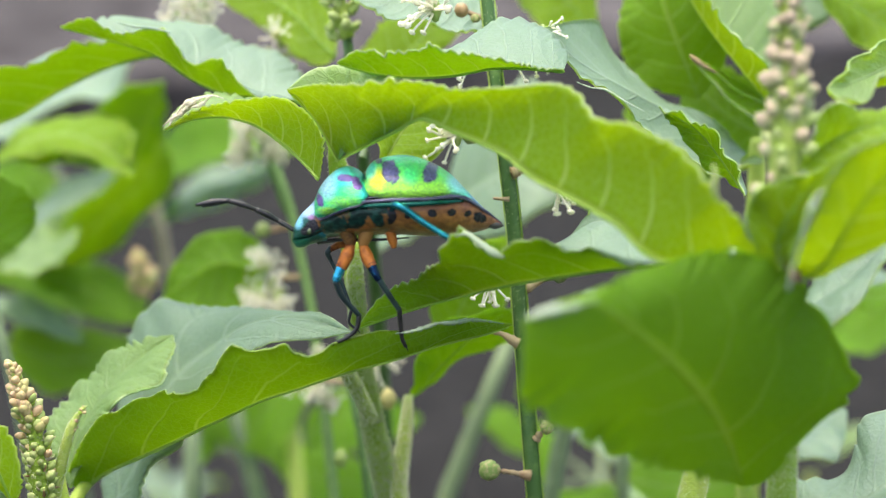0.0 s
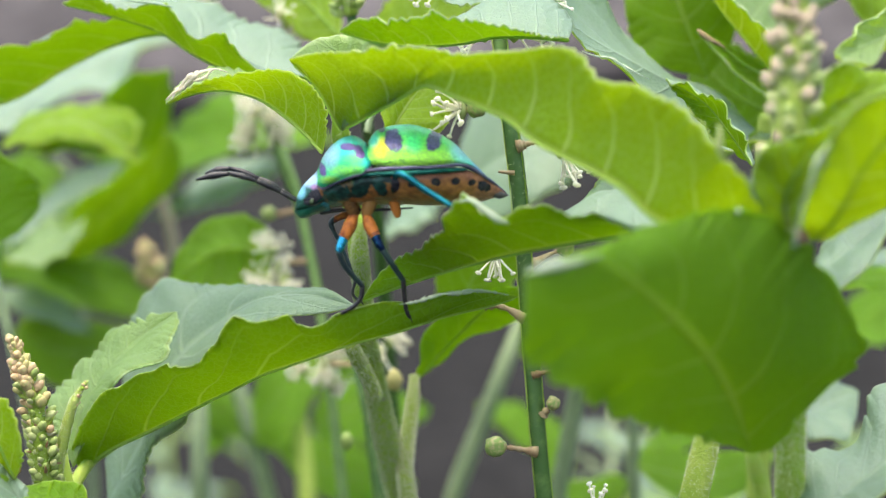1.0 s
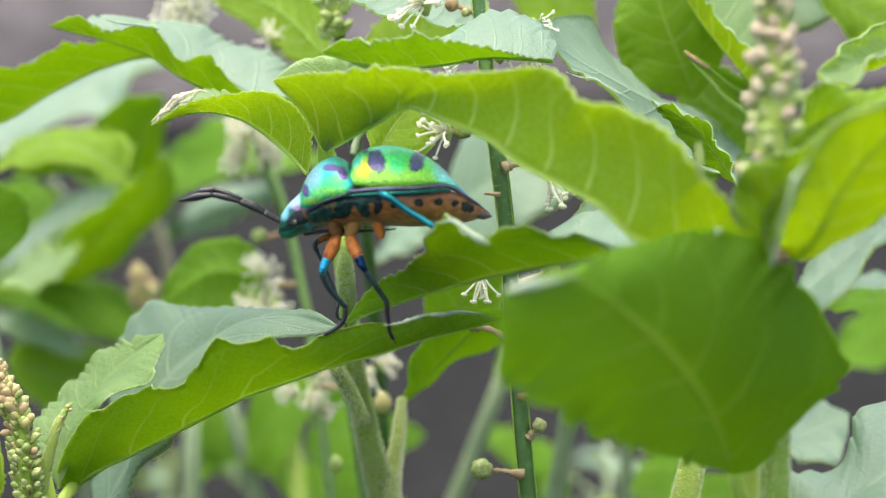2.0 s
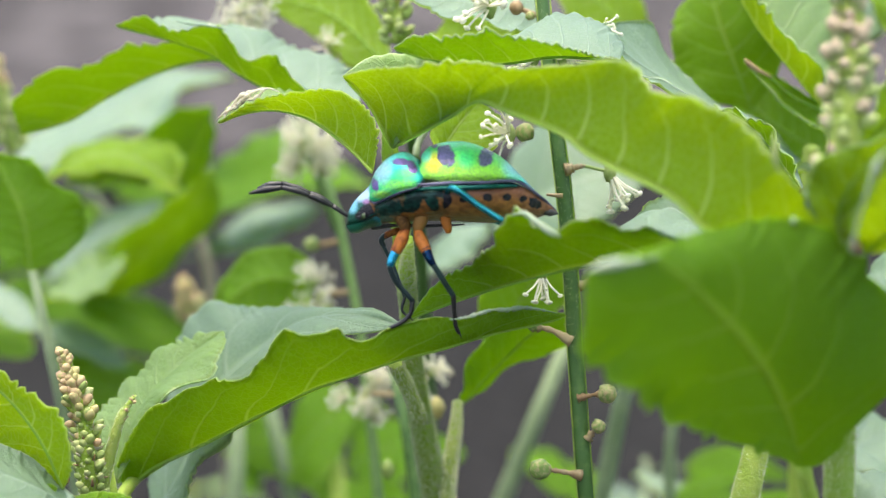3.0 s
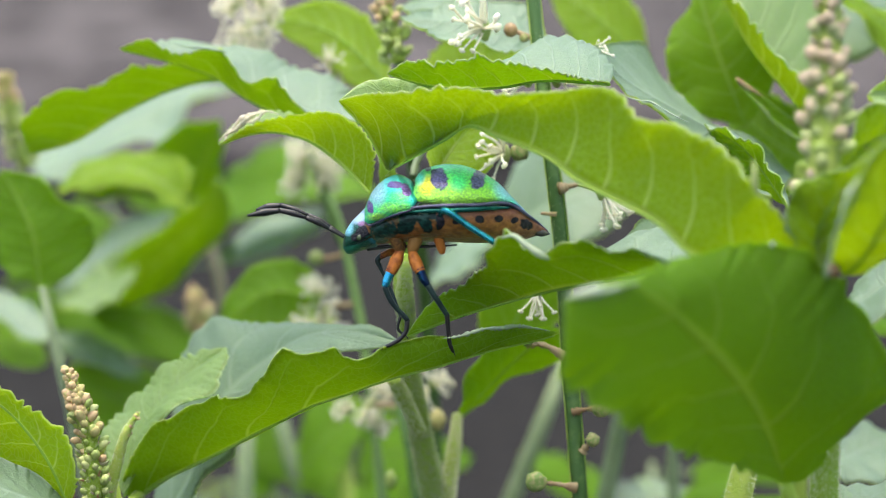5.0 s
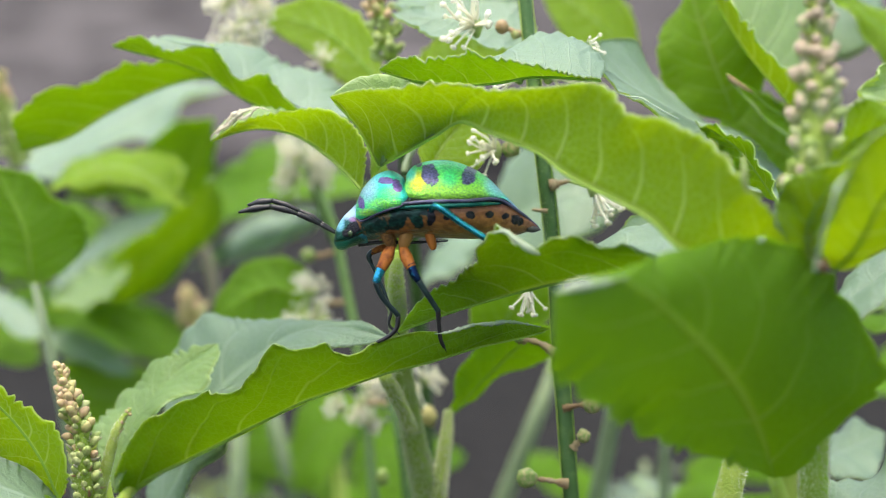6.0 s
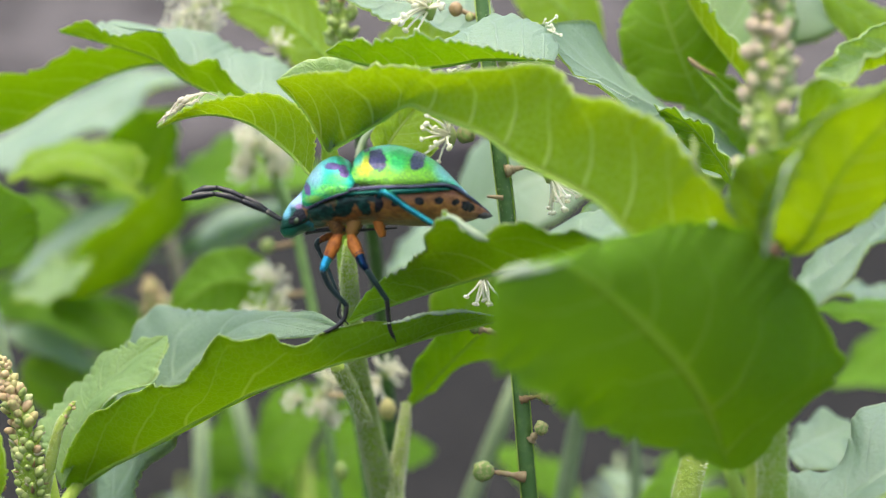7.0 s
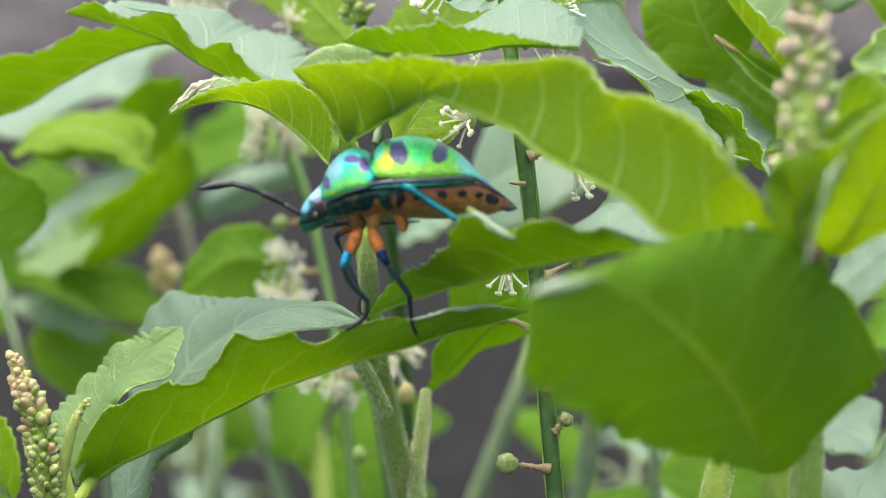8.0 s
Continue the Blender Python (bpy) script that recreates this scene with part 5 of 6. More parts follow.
def far_left_shoot():
    pl = plant((-34.8, 45.3, 357.4))
    stalk(pl, [(-36.4, 45.3, 366.8), (-35.4, 45.3, 362.1), (-34.6, 46.7, 354.3)] + to_ground((-34.6, 51.5, 338.4))[1:], [0.4, 0.45, 0.55, 1.2, 2.0], DULL_STEM, "stem", 0, 101, 30)
    blade(pl, [(-36.5, 45.2, 366.6), (-37.2, 46.2, 371.3), (-40.4, 49.4, 376.8)], [(-36.5, 45.2, 366.6), (-33.2, 44.5, 368.3), (-31.2, 44.1, 371.2), (-31.6, 44.6, 373.6), (-34.0, 45.8, 374.3), (-36.2, 47.3, 376.3), (-40.4, 49.4, 376.8)], [(-36.5, 45.2, 366.6), (-40.7, 46.6, 368.6), (-43.0, 48.6, 372.8), (-40.4, 49.4, 376.8)], 9, 0.2, seed=102, young=2, rib=0.05, up=(0, 1, 0.2))
    leaf(pl, [(-44.6, 86.3, 350.8), (-49.1, 89.8, 353.0), (-57.4, 92.3, 355.4)], (0.20, 0.86, 0.43), (-0.20, -0.84, -0.33), 2.5, 2.6, 8, seed=103)
    leaf(pl, [(-46.0, 90.5, 347.0), (-50.9, 93.8, 348.2), (-58.9, 97.0, 348.8)], (0.20, 0.63, 0.58), (-0.20, -0.63, -0.58), 2.4, 2.4, 8, seed=107, up=(0, 1, 0.2))
    leaf(pl, [(-44.5, 93.6, 344.2), (-39.8, 99.8, 339.7), (-31.5, 107.8, 338.7)], (0.00, 0.73, 0.56), (0.00, -0.71, -0.46), 5.0, 5.0, 8, seed=104, up=(0, 1, 0.2))
    bud_spike(pl, (-43.7, 74.1, 372.6), (-46.0, 76.1, 382.2), 60, 0.5, 0.42, 1.7, 105, 2.5)


def back_flowers():
    """Stems behind that carry pale flower tufts."""
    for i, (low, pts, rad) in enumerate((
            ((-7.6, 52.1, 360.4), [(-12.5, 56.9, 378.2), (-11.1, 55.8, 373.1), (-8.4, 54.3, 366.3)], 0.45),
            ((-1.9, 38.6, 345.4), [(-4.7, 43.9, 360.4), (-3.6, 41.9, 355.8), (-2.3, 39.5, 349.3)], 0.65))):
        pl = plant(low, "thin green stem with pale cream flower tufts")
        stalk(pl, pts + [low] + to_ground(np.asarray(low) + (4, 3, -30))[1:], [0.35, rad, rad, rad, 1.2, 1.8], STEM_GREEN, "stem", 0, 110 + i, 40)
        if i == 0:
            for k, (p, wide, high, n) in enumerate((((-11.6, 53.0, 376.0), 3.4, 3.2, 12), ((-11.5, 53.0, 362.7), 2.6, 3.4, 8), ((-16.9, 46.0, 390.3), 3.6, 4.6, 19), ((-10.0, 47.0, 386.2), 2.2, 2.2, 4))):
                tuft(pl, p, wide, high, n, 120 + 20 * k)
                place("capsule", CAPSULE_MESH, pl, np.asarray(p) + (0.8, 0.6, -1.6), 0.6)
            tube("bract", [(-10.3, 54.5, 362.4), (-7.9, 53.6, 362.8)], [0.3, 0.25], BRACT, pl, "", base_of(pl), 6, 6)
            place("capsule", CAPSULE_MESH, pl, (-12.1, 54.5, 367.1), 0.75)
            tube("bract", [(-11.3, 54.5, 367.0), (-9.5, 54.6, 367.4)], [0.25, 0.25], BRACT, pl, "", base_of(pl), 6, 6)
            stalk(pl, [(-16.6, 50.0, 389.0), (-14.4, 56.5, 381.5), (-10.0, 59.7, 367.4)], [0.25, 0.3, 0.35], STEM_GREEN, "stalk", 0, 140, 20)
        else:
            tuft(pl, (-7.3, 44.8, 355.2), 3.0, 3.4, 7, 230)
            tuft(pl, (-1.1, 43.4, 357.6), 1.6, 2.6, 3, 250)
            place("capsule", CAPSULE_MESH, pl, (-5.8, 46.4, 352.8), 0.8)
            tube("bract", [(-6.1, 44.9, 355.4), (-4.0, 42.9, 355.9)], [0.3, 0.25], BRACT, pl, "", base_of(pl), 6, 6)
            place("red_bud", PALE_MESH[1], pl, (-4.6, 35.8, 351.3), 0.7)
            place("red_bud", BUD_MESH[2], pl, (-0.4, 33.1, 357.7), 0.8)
    pl = plant((-4.2, 44.5, 377.7), "thin stem with a pink bud spike")
    bud_spike(pl, (-3.3, 33.5, 388.4), (-4.8, 34.8, 394.7), 46, 0.45, 0.36, 1.15, 150, 1.2)
    stalk(pl, [(-3.3, 33.5, 388.4), (-2.6, 38.1, 381.2), (-2.0, 46.2, 371.3)] + to_ground((-1.3, 53.7, 348.9))[1:], [0.4, 0.5, 0.6, 1.2, 1.8], STEM_GREEN, "stem", 0, 151, 30)
    leaf(pl, [(-4.6, 43.0, 385.3), (-9.7, 48.0, 389.2), (-16.0, 52.3, 390.3)], (0.30, 0.44, 0.62), (-0.30, -0.44, -0.62), 3.4, 2.8, 9, seed=152, up=(0, 1, 0.2), young=True)
    leaf(pl, [(-1.2, 42.5, 382.9), (3.7, 45.8, 388.4), (0.8, 46.6, 392.3)], (-0.90, 0.26, 0.25), (0.80, 0.14, 0.17), 4.0, 4.0, 9, seed=153, up=(0, 1, 0.2), young=True)
    leaf(pl, [(4.6, 40.0, 390.0), (0.8, 38.3, 392.1), (-3.2, 36.4, 392.6)], (0.00, 0.89, 0.32), (0.00, -0.87, -0.22), 3.2, 3.0, 9, seed=154)
    leaf(pl, [(19.7, 61.2, 384.1), (15.9, 62.1, 388.3), (10.6, 64.9, 391.8)], (0.30, 0.44, 0.62), (-0.30, -0.44, -0.62), 4.2, 4.2, 9, seed=155, up=(0, 1, 0.2), young=True)
    leaf(pl, [(5.2, 59.7, 367.4), (12.0, 56.6, 372.1), (20.5, 57.1, 374.4)], (0.00, 0.75, 0.66), (0.00, -0.75, -0.66), 10.5, 6.5, 9, seed=156, up=(0, -1, 0.6))
    blade(pl, [(-1.9, 92.0, 355.2), (1.1, 92.0, 358.2), (5.7, 92.0, 360.9)], [(-1.9, 98.0, 353.8), (-0.2, 98.0, 357.7), (3.1, 98.0, 360.1), (5.8, 98.0, 359.6)], [(-1.8, 86.0, 356.6), (2.4, 86.0, 358.2), (4.8, 86.0, 360.3), (5.6, 86.0, 362.1)], 9, 0.12, seed=159, rib=0, up=(0, -1, 0.6))
    leaf(pl, [(23.2, 18.8, 376.9), (18.0, 14.8, 377.5), (12.9, 10.7, 377.3)], (0.00, 0.86, 0.43), (0.00, -0.89, -0.32), 4.0, 4.0, 9, seed=157)
    leaf(pl, [(4.7, 37.9, 361.1), (7.0, 37.0, 366.3), (10.7, 35.9, 371.0)], (-0.70, 0.38, 0.33), (0.70, -0.38, -0.33), 3.4, 3.4, 9, seed=158, up=(0, 1, 0.2))


def far_growth():
    """Rows of the same herb further back."""
    rs = np.random.RandomState(7)
    spots = ((-62, 150), (-30, 170), (8, 190), (42, 160), (75, 140), (-85, 240), (-20, 300), (35, 270), (95, 260), (-130, 330), (-60, 420), (70, 430), (150, 380))
    for i, (x, y) in enumerate(spots):
        pl = thing("croton_plant", x, y, 0, PLANT, "plant", "wild herbs")
        top = (330 - y * 0.30 if y < 440 else 372 - y * 0.27) + rs.uniform(-20, 15)
        lean = rs.uniform(-12, 12)
        stalk(pl, [(x + lean, y, top), (x + lean * 0.6, y + 2, top * 0.6), (x, y, -3)], [0.6, 1.0, 1.8], STEM_HAIRY, "stem", 0, 200 + i, 16, 7)
        count = 18
        for k in range(count):
            f = k / count
            z = top * (1 - 0.8 * f) + rs.uniform(-4, 4)
            ang = k * 2.4 + rs.uniform(-0.4, 0.4)
            ln = rs.uniform(24, 44) * (0.7 + 0.5 * f) * (1.0 if y < 440 else 1.5)
            px = x + lean * (z / top)
            out = np.array([math.cos(ang), math.sin(ang), 0])
            side = np.array([-math.sin(ang), math.cos(ang), 0.25])
            p0 = np.array([px, y, z])
            rise = rs.uniform(0.1, 0.5)
            mid = [p0 + out * 2, p0 + out * ln * 0.5 + (0, 0, ln * rise * 0.5), p0 + out * ln + (0, 0, ln * (rise - 0.45))]
            leaf(pl, mid, side, side * (-1, -1, 1), ln * 0.2, ln * 0.2, 8, seed=300 + i * 20 + k, young=rs.rand() < 0.35, up=(0, 1, 0.3) if rs.rand() < 0.6 else None, ns=18, m=3, rib=0)
    low = thing("croton_plant", 0, 95, 0, PLANT, "plant", "wild herbs")
    stalk(low, [(-11.8, 87.8, 335.9), (-11.2, 87.4, 324.6), (0.0, 95.0, -3.0)], [0.8, 1.2, 2.2], STEM_HAIRY, "stem", 0, 250, 30)
    for k, (mid, wa, wb) in enumerate((([(-16.9, 87.4, 334.1), (-13.7, 88.3, 338.4), (-9.3, 91.0, 341.6)], 5, 5), ([(-10.7, 91.2, 332.8), (-5.5, 93.6, 334.7), (3.1, 97.3, 332.8)], 3.5, 4.5), ([(-12.1, 92.5, 329.5), (-17.5, 95.3, 332.8), (-25.8, 99.2, 332.1)], 3, 4),
                                       ([(-15.1, 98.2, 327.5), (-8.3, 97.7, 324.9), (1.1, 97.4, 323.6)], 5, 5), ([(-24.3, 96.3, 328.2), (-21.8, 99.4, 332.8), (-21.3, 102.7, 338.8)], 4, 3))):
        leaf(low, mid, (-0.30, 0.65, 0.63), (0.30, -0.65, -0.63), wa, wb, 8, up=(0, 1, 0.2), young=2, seed=260 + k, ns=22, m=4)
    side = thing("croton_plant", 60, 85, 0, PLANT, "plant", "wild herbs")
    stalk(side, [(25.8, 76.7, 351.5), (24.7, 76.9, 337.6), (24.9, 77.0, 328.6), (60.0, 85.0, -3.0)], [0.4, 0.6, 1.0, 2.0], DULL_STEM, "stem", 0, 251, 30)
    for k, (mid, wa, wb) in enumerate((([(25.4, 77.1, 333.7), (30.0, 79.6, 335.0), (33.6, 81.8, 334.6)], 1.6, 1.6), ([(24.2, 76.6, 331.3), (19.9, 76.2, 329.8), (15.6, 76.6, 331.3)], 2, 2),
                                       ([(23.5, 61.7, 338.6), (30.9, 61.5, 337.5), (37.7, 62.0, 339.7)], 3, 3))):
        leaf(side, mid, (-0.20, 0.74, 0.61), (0.20, -0.65, -0.63), wa, wb, 8, up=(0, 1, 0.2), young=2, seed=280 + k, ns=22, m=4)
    blade(side, [(47.1, 42.0, 363.2), (41.6, 42.0, 363.3), (36.6, 42.0, 363.7)], [(46.7, 40.0, 362.7), (41.2, 40.0, 362.7), (36.2, 40.0, 364.2)], [(48.1, 46.0, 363.1), (42.4, 46.0, 363.3), (37.3, 46.0, 362.6)], 8, 0.15, seed=283, young=2, rib=0, up=(0, 0.3, -1))
    blade(side, [(48.5, 48.0, 362.6), (43.9, 48.0, 363.4), (39.5, 48.0, 363.9)], [(49.5, 52.0, 362.8), (44.7, 52.0, 363.1), (41.5, 52.0, 363.7), (40.2, 52.0, 362.9)], [(47.9, 45.0, 362.4), (43.2, 45.0, 363.1), (38.9, 45.0, 364.6)], 8, 0.15, seed=284, rib=0, up=(0, -1, 0.6))
    blade(side, [(65.3, 110.0, 346.1), (58.5, 110.0, 340.3), (52.3, 110.0, 336.3)], [(66.8, 116.0, 344.5), (58.3, 116.0, 341.6), (53.5, 116.0, 334.6)], [(63.7, 104.0, 347.6), (59.4, 104.0, 338.4), (51.1, 104.0, 338.1)], 8, 0.15, seed=285, young=2, rib=0, up=(0, 0.3, -1))
    # leaning pale stems crossing the gaps
    for low, a, r in (((5.6, 89.5, 325.1), (14.2, 86.4, 348.9), 1.0), ((15.6, 61.4, 336.9), (19.3, 58.0, 359.4), 0.9), ((-22.1, 75.4, 330.5), (-21.5, 75.3, 344.5), 1.0), ((-16.2, 94.3, 323.3), (-20.6, 95.3, 342.4), 1.0)):
        pl = plant(low, "leaning pale green stem")
        stalk(pl, [a, (np.asarray(a) + low) / 2, low] + to_ground(np.asarray(low) + (0, 4, -20))[1:], [r * 0.8, r, r, r * 1.3, r * 1.5], DULL_STEM, "stem", 0, 400, 30)


def mid_growth(corner, right, down, count, seed, dim):
    """A bushy herb further back: many small leaves at all angles on short side stalks."""
    rs = np.random.RandomState(seed)
    corner, right, down = np.asarray(corner), np.asarray(right), np.asarray(down)
    foot = corner + (right - corner) * 0.5 + (down - corner) * 1.1
    pl = plant(foot)
    stalk(pl, [corner + (right - corner) * 0.5 + (down - corner) * 0.25, foot] + to_ground(foot + (2, 3, -25))[1:], [0.35, 0.6, 1.2, 1.8], DULL_STEM, "stem", 0, seed, 20)
    for k in range(count):
        p = corner + (right - corner) * rs.rand() + (down - corner) * rs.rand() + (0, rs.uniform(-14, 22), 0)
        ang = rs.uniform(0, 6.28)
        out = np.array([math.cos(ang), 0.6 * math.sin(ang), rs.uniform(-0.2, 0.5)])
        side = unit(np.cross(out, (rs.uniform(-0.4, 0.4), -0.75, 0.65)))
        ln = rs.uniform(9, 17)
        tip = p + out * ln
        w = ln * rs.uniform(0.14, 0.22)
        leaf(pl, [p, (p + tip) / 2 + (0, 0, ln * 0.12), tip], side, -side, w, w, 8, seed=seed * 40 + k, young=2 if dim else rs.rand() < 0.3, up=(0, 1, 0.2) if dim or rs.rand() < 0.55 else None, ns=20, m=3, rib=0)
        q = corner + (right - corner) * 0.5 + (down - corner) * min(1.0, max(0.3, ((p - corner) @ (down - corner)) / ((down - corner) @ (down - corner)) + 0.2))
        tube("petiole", [p, (p + q) / 2 + (0, 0, 1.5), q], [0.2, 0.22, 0.25], DULL_STEM, pl, "", base_of(pl), 8, 5)


upper_shoot(shoot_of_the_bug())
left_shoot()
right_shoot()
tall_stem()
right_back_shoot()
low_right_shoot()
left_back_shoot()
far_left_shoot()
back_flowers()
far_growth()
mid_growth((-58.7, 135.3, 357.5), (-26.8, 135.4, 358.3), (-58.7, 130.6, 335.3), 11, 41, True)
mid_growth((-32.6, 161.1, 325.0), (14.9, 161.1, 325.0), (-32.6, 156.7, 304.3), 4, 43, True)
mid_growth((15.9, 120.7, 327.4), (37.9, 120.7, 327.4), (15.9, 118.1, 315.1), 3, 47, True)


# ---- the insect ----
def shell_material(name, low, mid, high, rear, dark, spots, z0, z1, x0, x1, metal=0.6, rough=0.26, speckle=0.5, cell=5200, patches=(), coat=0.35):
    """Iridescent or matt cuticle: bands of colour by height, another tone towards the rear, dark spots with soft uneven rims.
    All lengths in millimetres in the insect's space."""
    m, n, l, b = material(name)
    sc = n.new("ShaderNodeVectorMath")
    sc.operation = 'SCALE'
    sc.inputs["Scale"].default_value = 1000.0
    oc = object_coord(n)
    l.new(oc, sc.inputs[0])
    sx = n.new("ShaderNodeSeparateXYZ")
    l.new(sc.outputs[0], sx.inputs[0])
    x, z = sx.outputs[0], sx.outputs[2]
    wob = math_node(n, l, 'SUBTRACT', noise_tex(n, l, 1100, 4, oc, 0.6), 0.5)
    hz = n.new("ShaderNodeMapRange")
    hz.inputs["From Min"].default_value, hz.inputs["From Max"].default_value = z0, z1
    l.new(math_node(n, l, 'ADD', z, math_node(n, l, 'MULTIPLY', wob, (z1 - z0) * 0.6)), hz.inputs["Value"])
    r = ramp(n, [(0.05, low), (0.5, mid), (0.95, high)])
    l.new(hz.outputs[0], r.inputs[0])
    hx = n.new("ShaderNodeMapRange")
    hx.inputs["From Min"].default_value, hx.inputs["From Max"].default_value = x0, x1
    l.new(math_node(n, l, 'ADD', x, math_node(n, l, 'MULTIPLY', wob, 1.2)), hx.inputs["Value"])
    col = mix_colour(n, l, hx.outputs[0], r.outputs[0], rear)
    for (cx, cz, rx, rz, _, tint) in patches:
        p = math_node(n, l, 'DIVIDE', math_node(n, l, 'SUBTRACT', x, cx), rx)
        q = math_node(n, l, 'DIVIDE', math_node(n, l, 'SUBTRACT', z, cz), rz)
        d = math_node(n, l, 'ADD', math_node(n, l, 'MULTIPLY', p, p), math_node(n, l, 'MULTIPLY', q, q))
        k = n.new("ShaderNodeMapRange")
        k.inputs["From Min"].default_value, k.inputs["From Max"].default_value = 0.2, 1.6
        k.inputs["To Min"].default_value, k.inputs["To Max"].default_value = 0.9, 0.0
        l.new(math_node(n, l, 'ADD', d, wob), k.inputs["Value"])
        col = mix_colour(n, l, k.outputs[0], col, tint)
    # fine wrinkled grain that shifts the hue
    mp = n.new("ShaderNodeMapping")
    mp.inputs["Scale"].default_value = (0.8, 1.0, 1.25)
    l.new(oc, mp.inputs["Vector"])
    grain = noise_tex(n, l, cell * 1.2, 2, mp.outputs[0], 0.6)
    g = n.new("ShaderNodeMapRange")
    g.inputs["From Min"].default_value, g.inputs["From Max"].default_value = 0.4, 0.62
    l.new(grain, g.inputs["Value"])
    col = mix_colour(n, l, math_node(n, l, 'MULTIPLY', math_node(n, l, 'SUBTRACT', 1.0, g.outputs[0]), speckle), col, tuple(c * 0.3 for c in high))
    mask = None
    for (cx, cz, rx, rz, tilt) in spots:
        c, s = math.cos(tilt), math.sin(tilt)
        dx, dz = math_node(n, l, 'SUBTRACT', x, cx), math_node(n, l, 'SUBTRACT', z, cz)
        p = math_node(n, l, 'ADD', math_node(n, l, 'MULTIPLY', dx, c / rx), math_node(n, l, 'MULTIPLY', dz, s / rx))
        q = math_node(n, l, 'ADD', math_node(n, l, 'MULTIPLY', dx, -s / rz), math_node(n, l, 'MULTIPLY', dz, c / rz))
        d = math_node(n, l, 'ADD', math_node(n, l, 'POWER', math_node(n, l, 'ABSOLUTE', p), 2.2), math_node(n, l, 'POWER', math_node(n, l, 'ABSOLUTE', q), 2.2))
        d = math_node(n, l, 'ADD', d, math_node(n, l, 'ADD', math_node(n, l, 'MULTIPLY', wob, 3.2), math_node(n, l, 'MULTIPLY', math_node(n, l, 'SUBTRACT', grain, 0.5), 1.2)))
        k = n.new("ShaderNodeMapRange")
        k.inputs["From Min"].default_value, k.inputs["From Max"].default_value = 0.85, 1.15
        k.inputs["To Min"].default_value, k.inputs["To Max"].default_value = 1.0, 0.0
        l.new(d, k.inputs["Value"])
        mask = k.outputs[0] if mask is None else math_node(n, l, 'MAXIMUM', mask, k.outputs[0])
    if mask is not None:
        # the spots have a darker rim and a grained, paler middle
        inner = n.new("ShaderNodeMapRange")
        inner.inputs["From Min"].default_value, inner.inputs["From Max"].default_value = 0.55, 1.0
        l.new(mask, inner.inputs["Value"])
        deep = mix_colour(n, l, math_node(n, l, 'MULTIPLY', g.outputs[0], inner.outputs[0]), tuple(c * 0.45 for c in dark), tuple(min(1, c * 1.5) for c in dark))
        col = mix_colour(n, l, mask, col, deep)
    l.new(col, b.inputs["Base Color"])
    b.inputs["Metallic"].default_value, b.inputs["Roughness"].default_value = metal, rough
    b.inputs["Coat Weight"].default_value, b.inputs["Coat Roughness"].default_value = coat, 0.12
    b.inputs["Specular IOR Level"].default_value = 0.2 + coat * 0.6
    bump_to(n, l, b, math_node(n, l, 'ADD', grain, math_node(n, l, 'MULTIPLY', wob, 0.8)), 0.9, 0.00013)
    return m


GREEN_SHELL = shell_material("green_shield", (0.50, 0.98, 0.08), (0.24, 0.98, 0.18), (0.05, 0.90, 0.45), (0.12, 0.88, 0.80), (0.11, 0.11, 0.28),
                             [(-0.15, 2.19, 0.54, 0.73, 0.2), (2.46, 2.16, 0.50, 0.73, -0.35), (-1.00, 2.89, 0.23, 0.19, 0)], 0.4, 3.6, 3.0, 5.2, 0.86, 0.34, 0.5, 6800,
                             patches=[(*(-1.00, 1.69, 0.58, 0.69, 0), (1.0, 0.80, 0.02)), (*(1.35, 0.96, 2.31, 0.50, 0), (0.50, 1.0, 0.10)), (*(-1.54, 2.39, 0.39, 0.62, 0), (0.08, 0.85, 0.80)), (*(0.77, 3.23, 2.69, 0.12, 0), (0.01, 0.40, 0.34)),
                                      (*(4.43, 1.46, 0.85, 0.77, 0), (0.38, 0.86, 1.0)), (*(5.70, 0.19, 0.77, 0.69, 0), (0.30, 0.55, 0.95)), (*(1.16, 2.00, 0.54, 0.69, 0), (0.10, 0.98, 0.35))])
PRONOTUM = shell_material("green_pronotum", (0.05, 0.88, 0.28), (0.03, 0.88, 0.52), (0.12, 0.78, 0.90), (0.03, 0.80, 0.85), (0.14, 0.09, 0.32),
                          [(-3.20, 1.74, 0.66, 0.28, -0.15), (-2.45, 1.42, 0.34, 0.46, 0.5), (-4.93, 0.31, 0.22, 0.48, 0.3)], 0.2, 2.6, -1.9, -1.2, 0.86, 0.33, 0.55, 6800,
                          patches=[(*(-3.23, 0.19, 1.16, 0.39, 0), (0.30, 0.95, 0.08)), (*(-2.89, 0.92, 0.69, 0.46, 0), (0.14, 0.98, 0.16)), (*(-4.47, 1.31, 0.69, 0.92, 0), (0.50, 0.82, 0.98)), (*(-2.89, 2.39, 0.92, 0.27, 0), (0.10, 0.75, 0.78)),
                                   (*(-1.85, 1.16, 0.31, 0.96, 0), (0.02, 0.55, 0.75)), (*(-4.43, -0.39, 0.69, 0.27, 0), (0.45, 0.90, 0.05))])
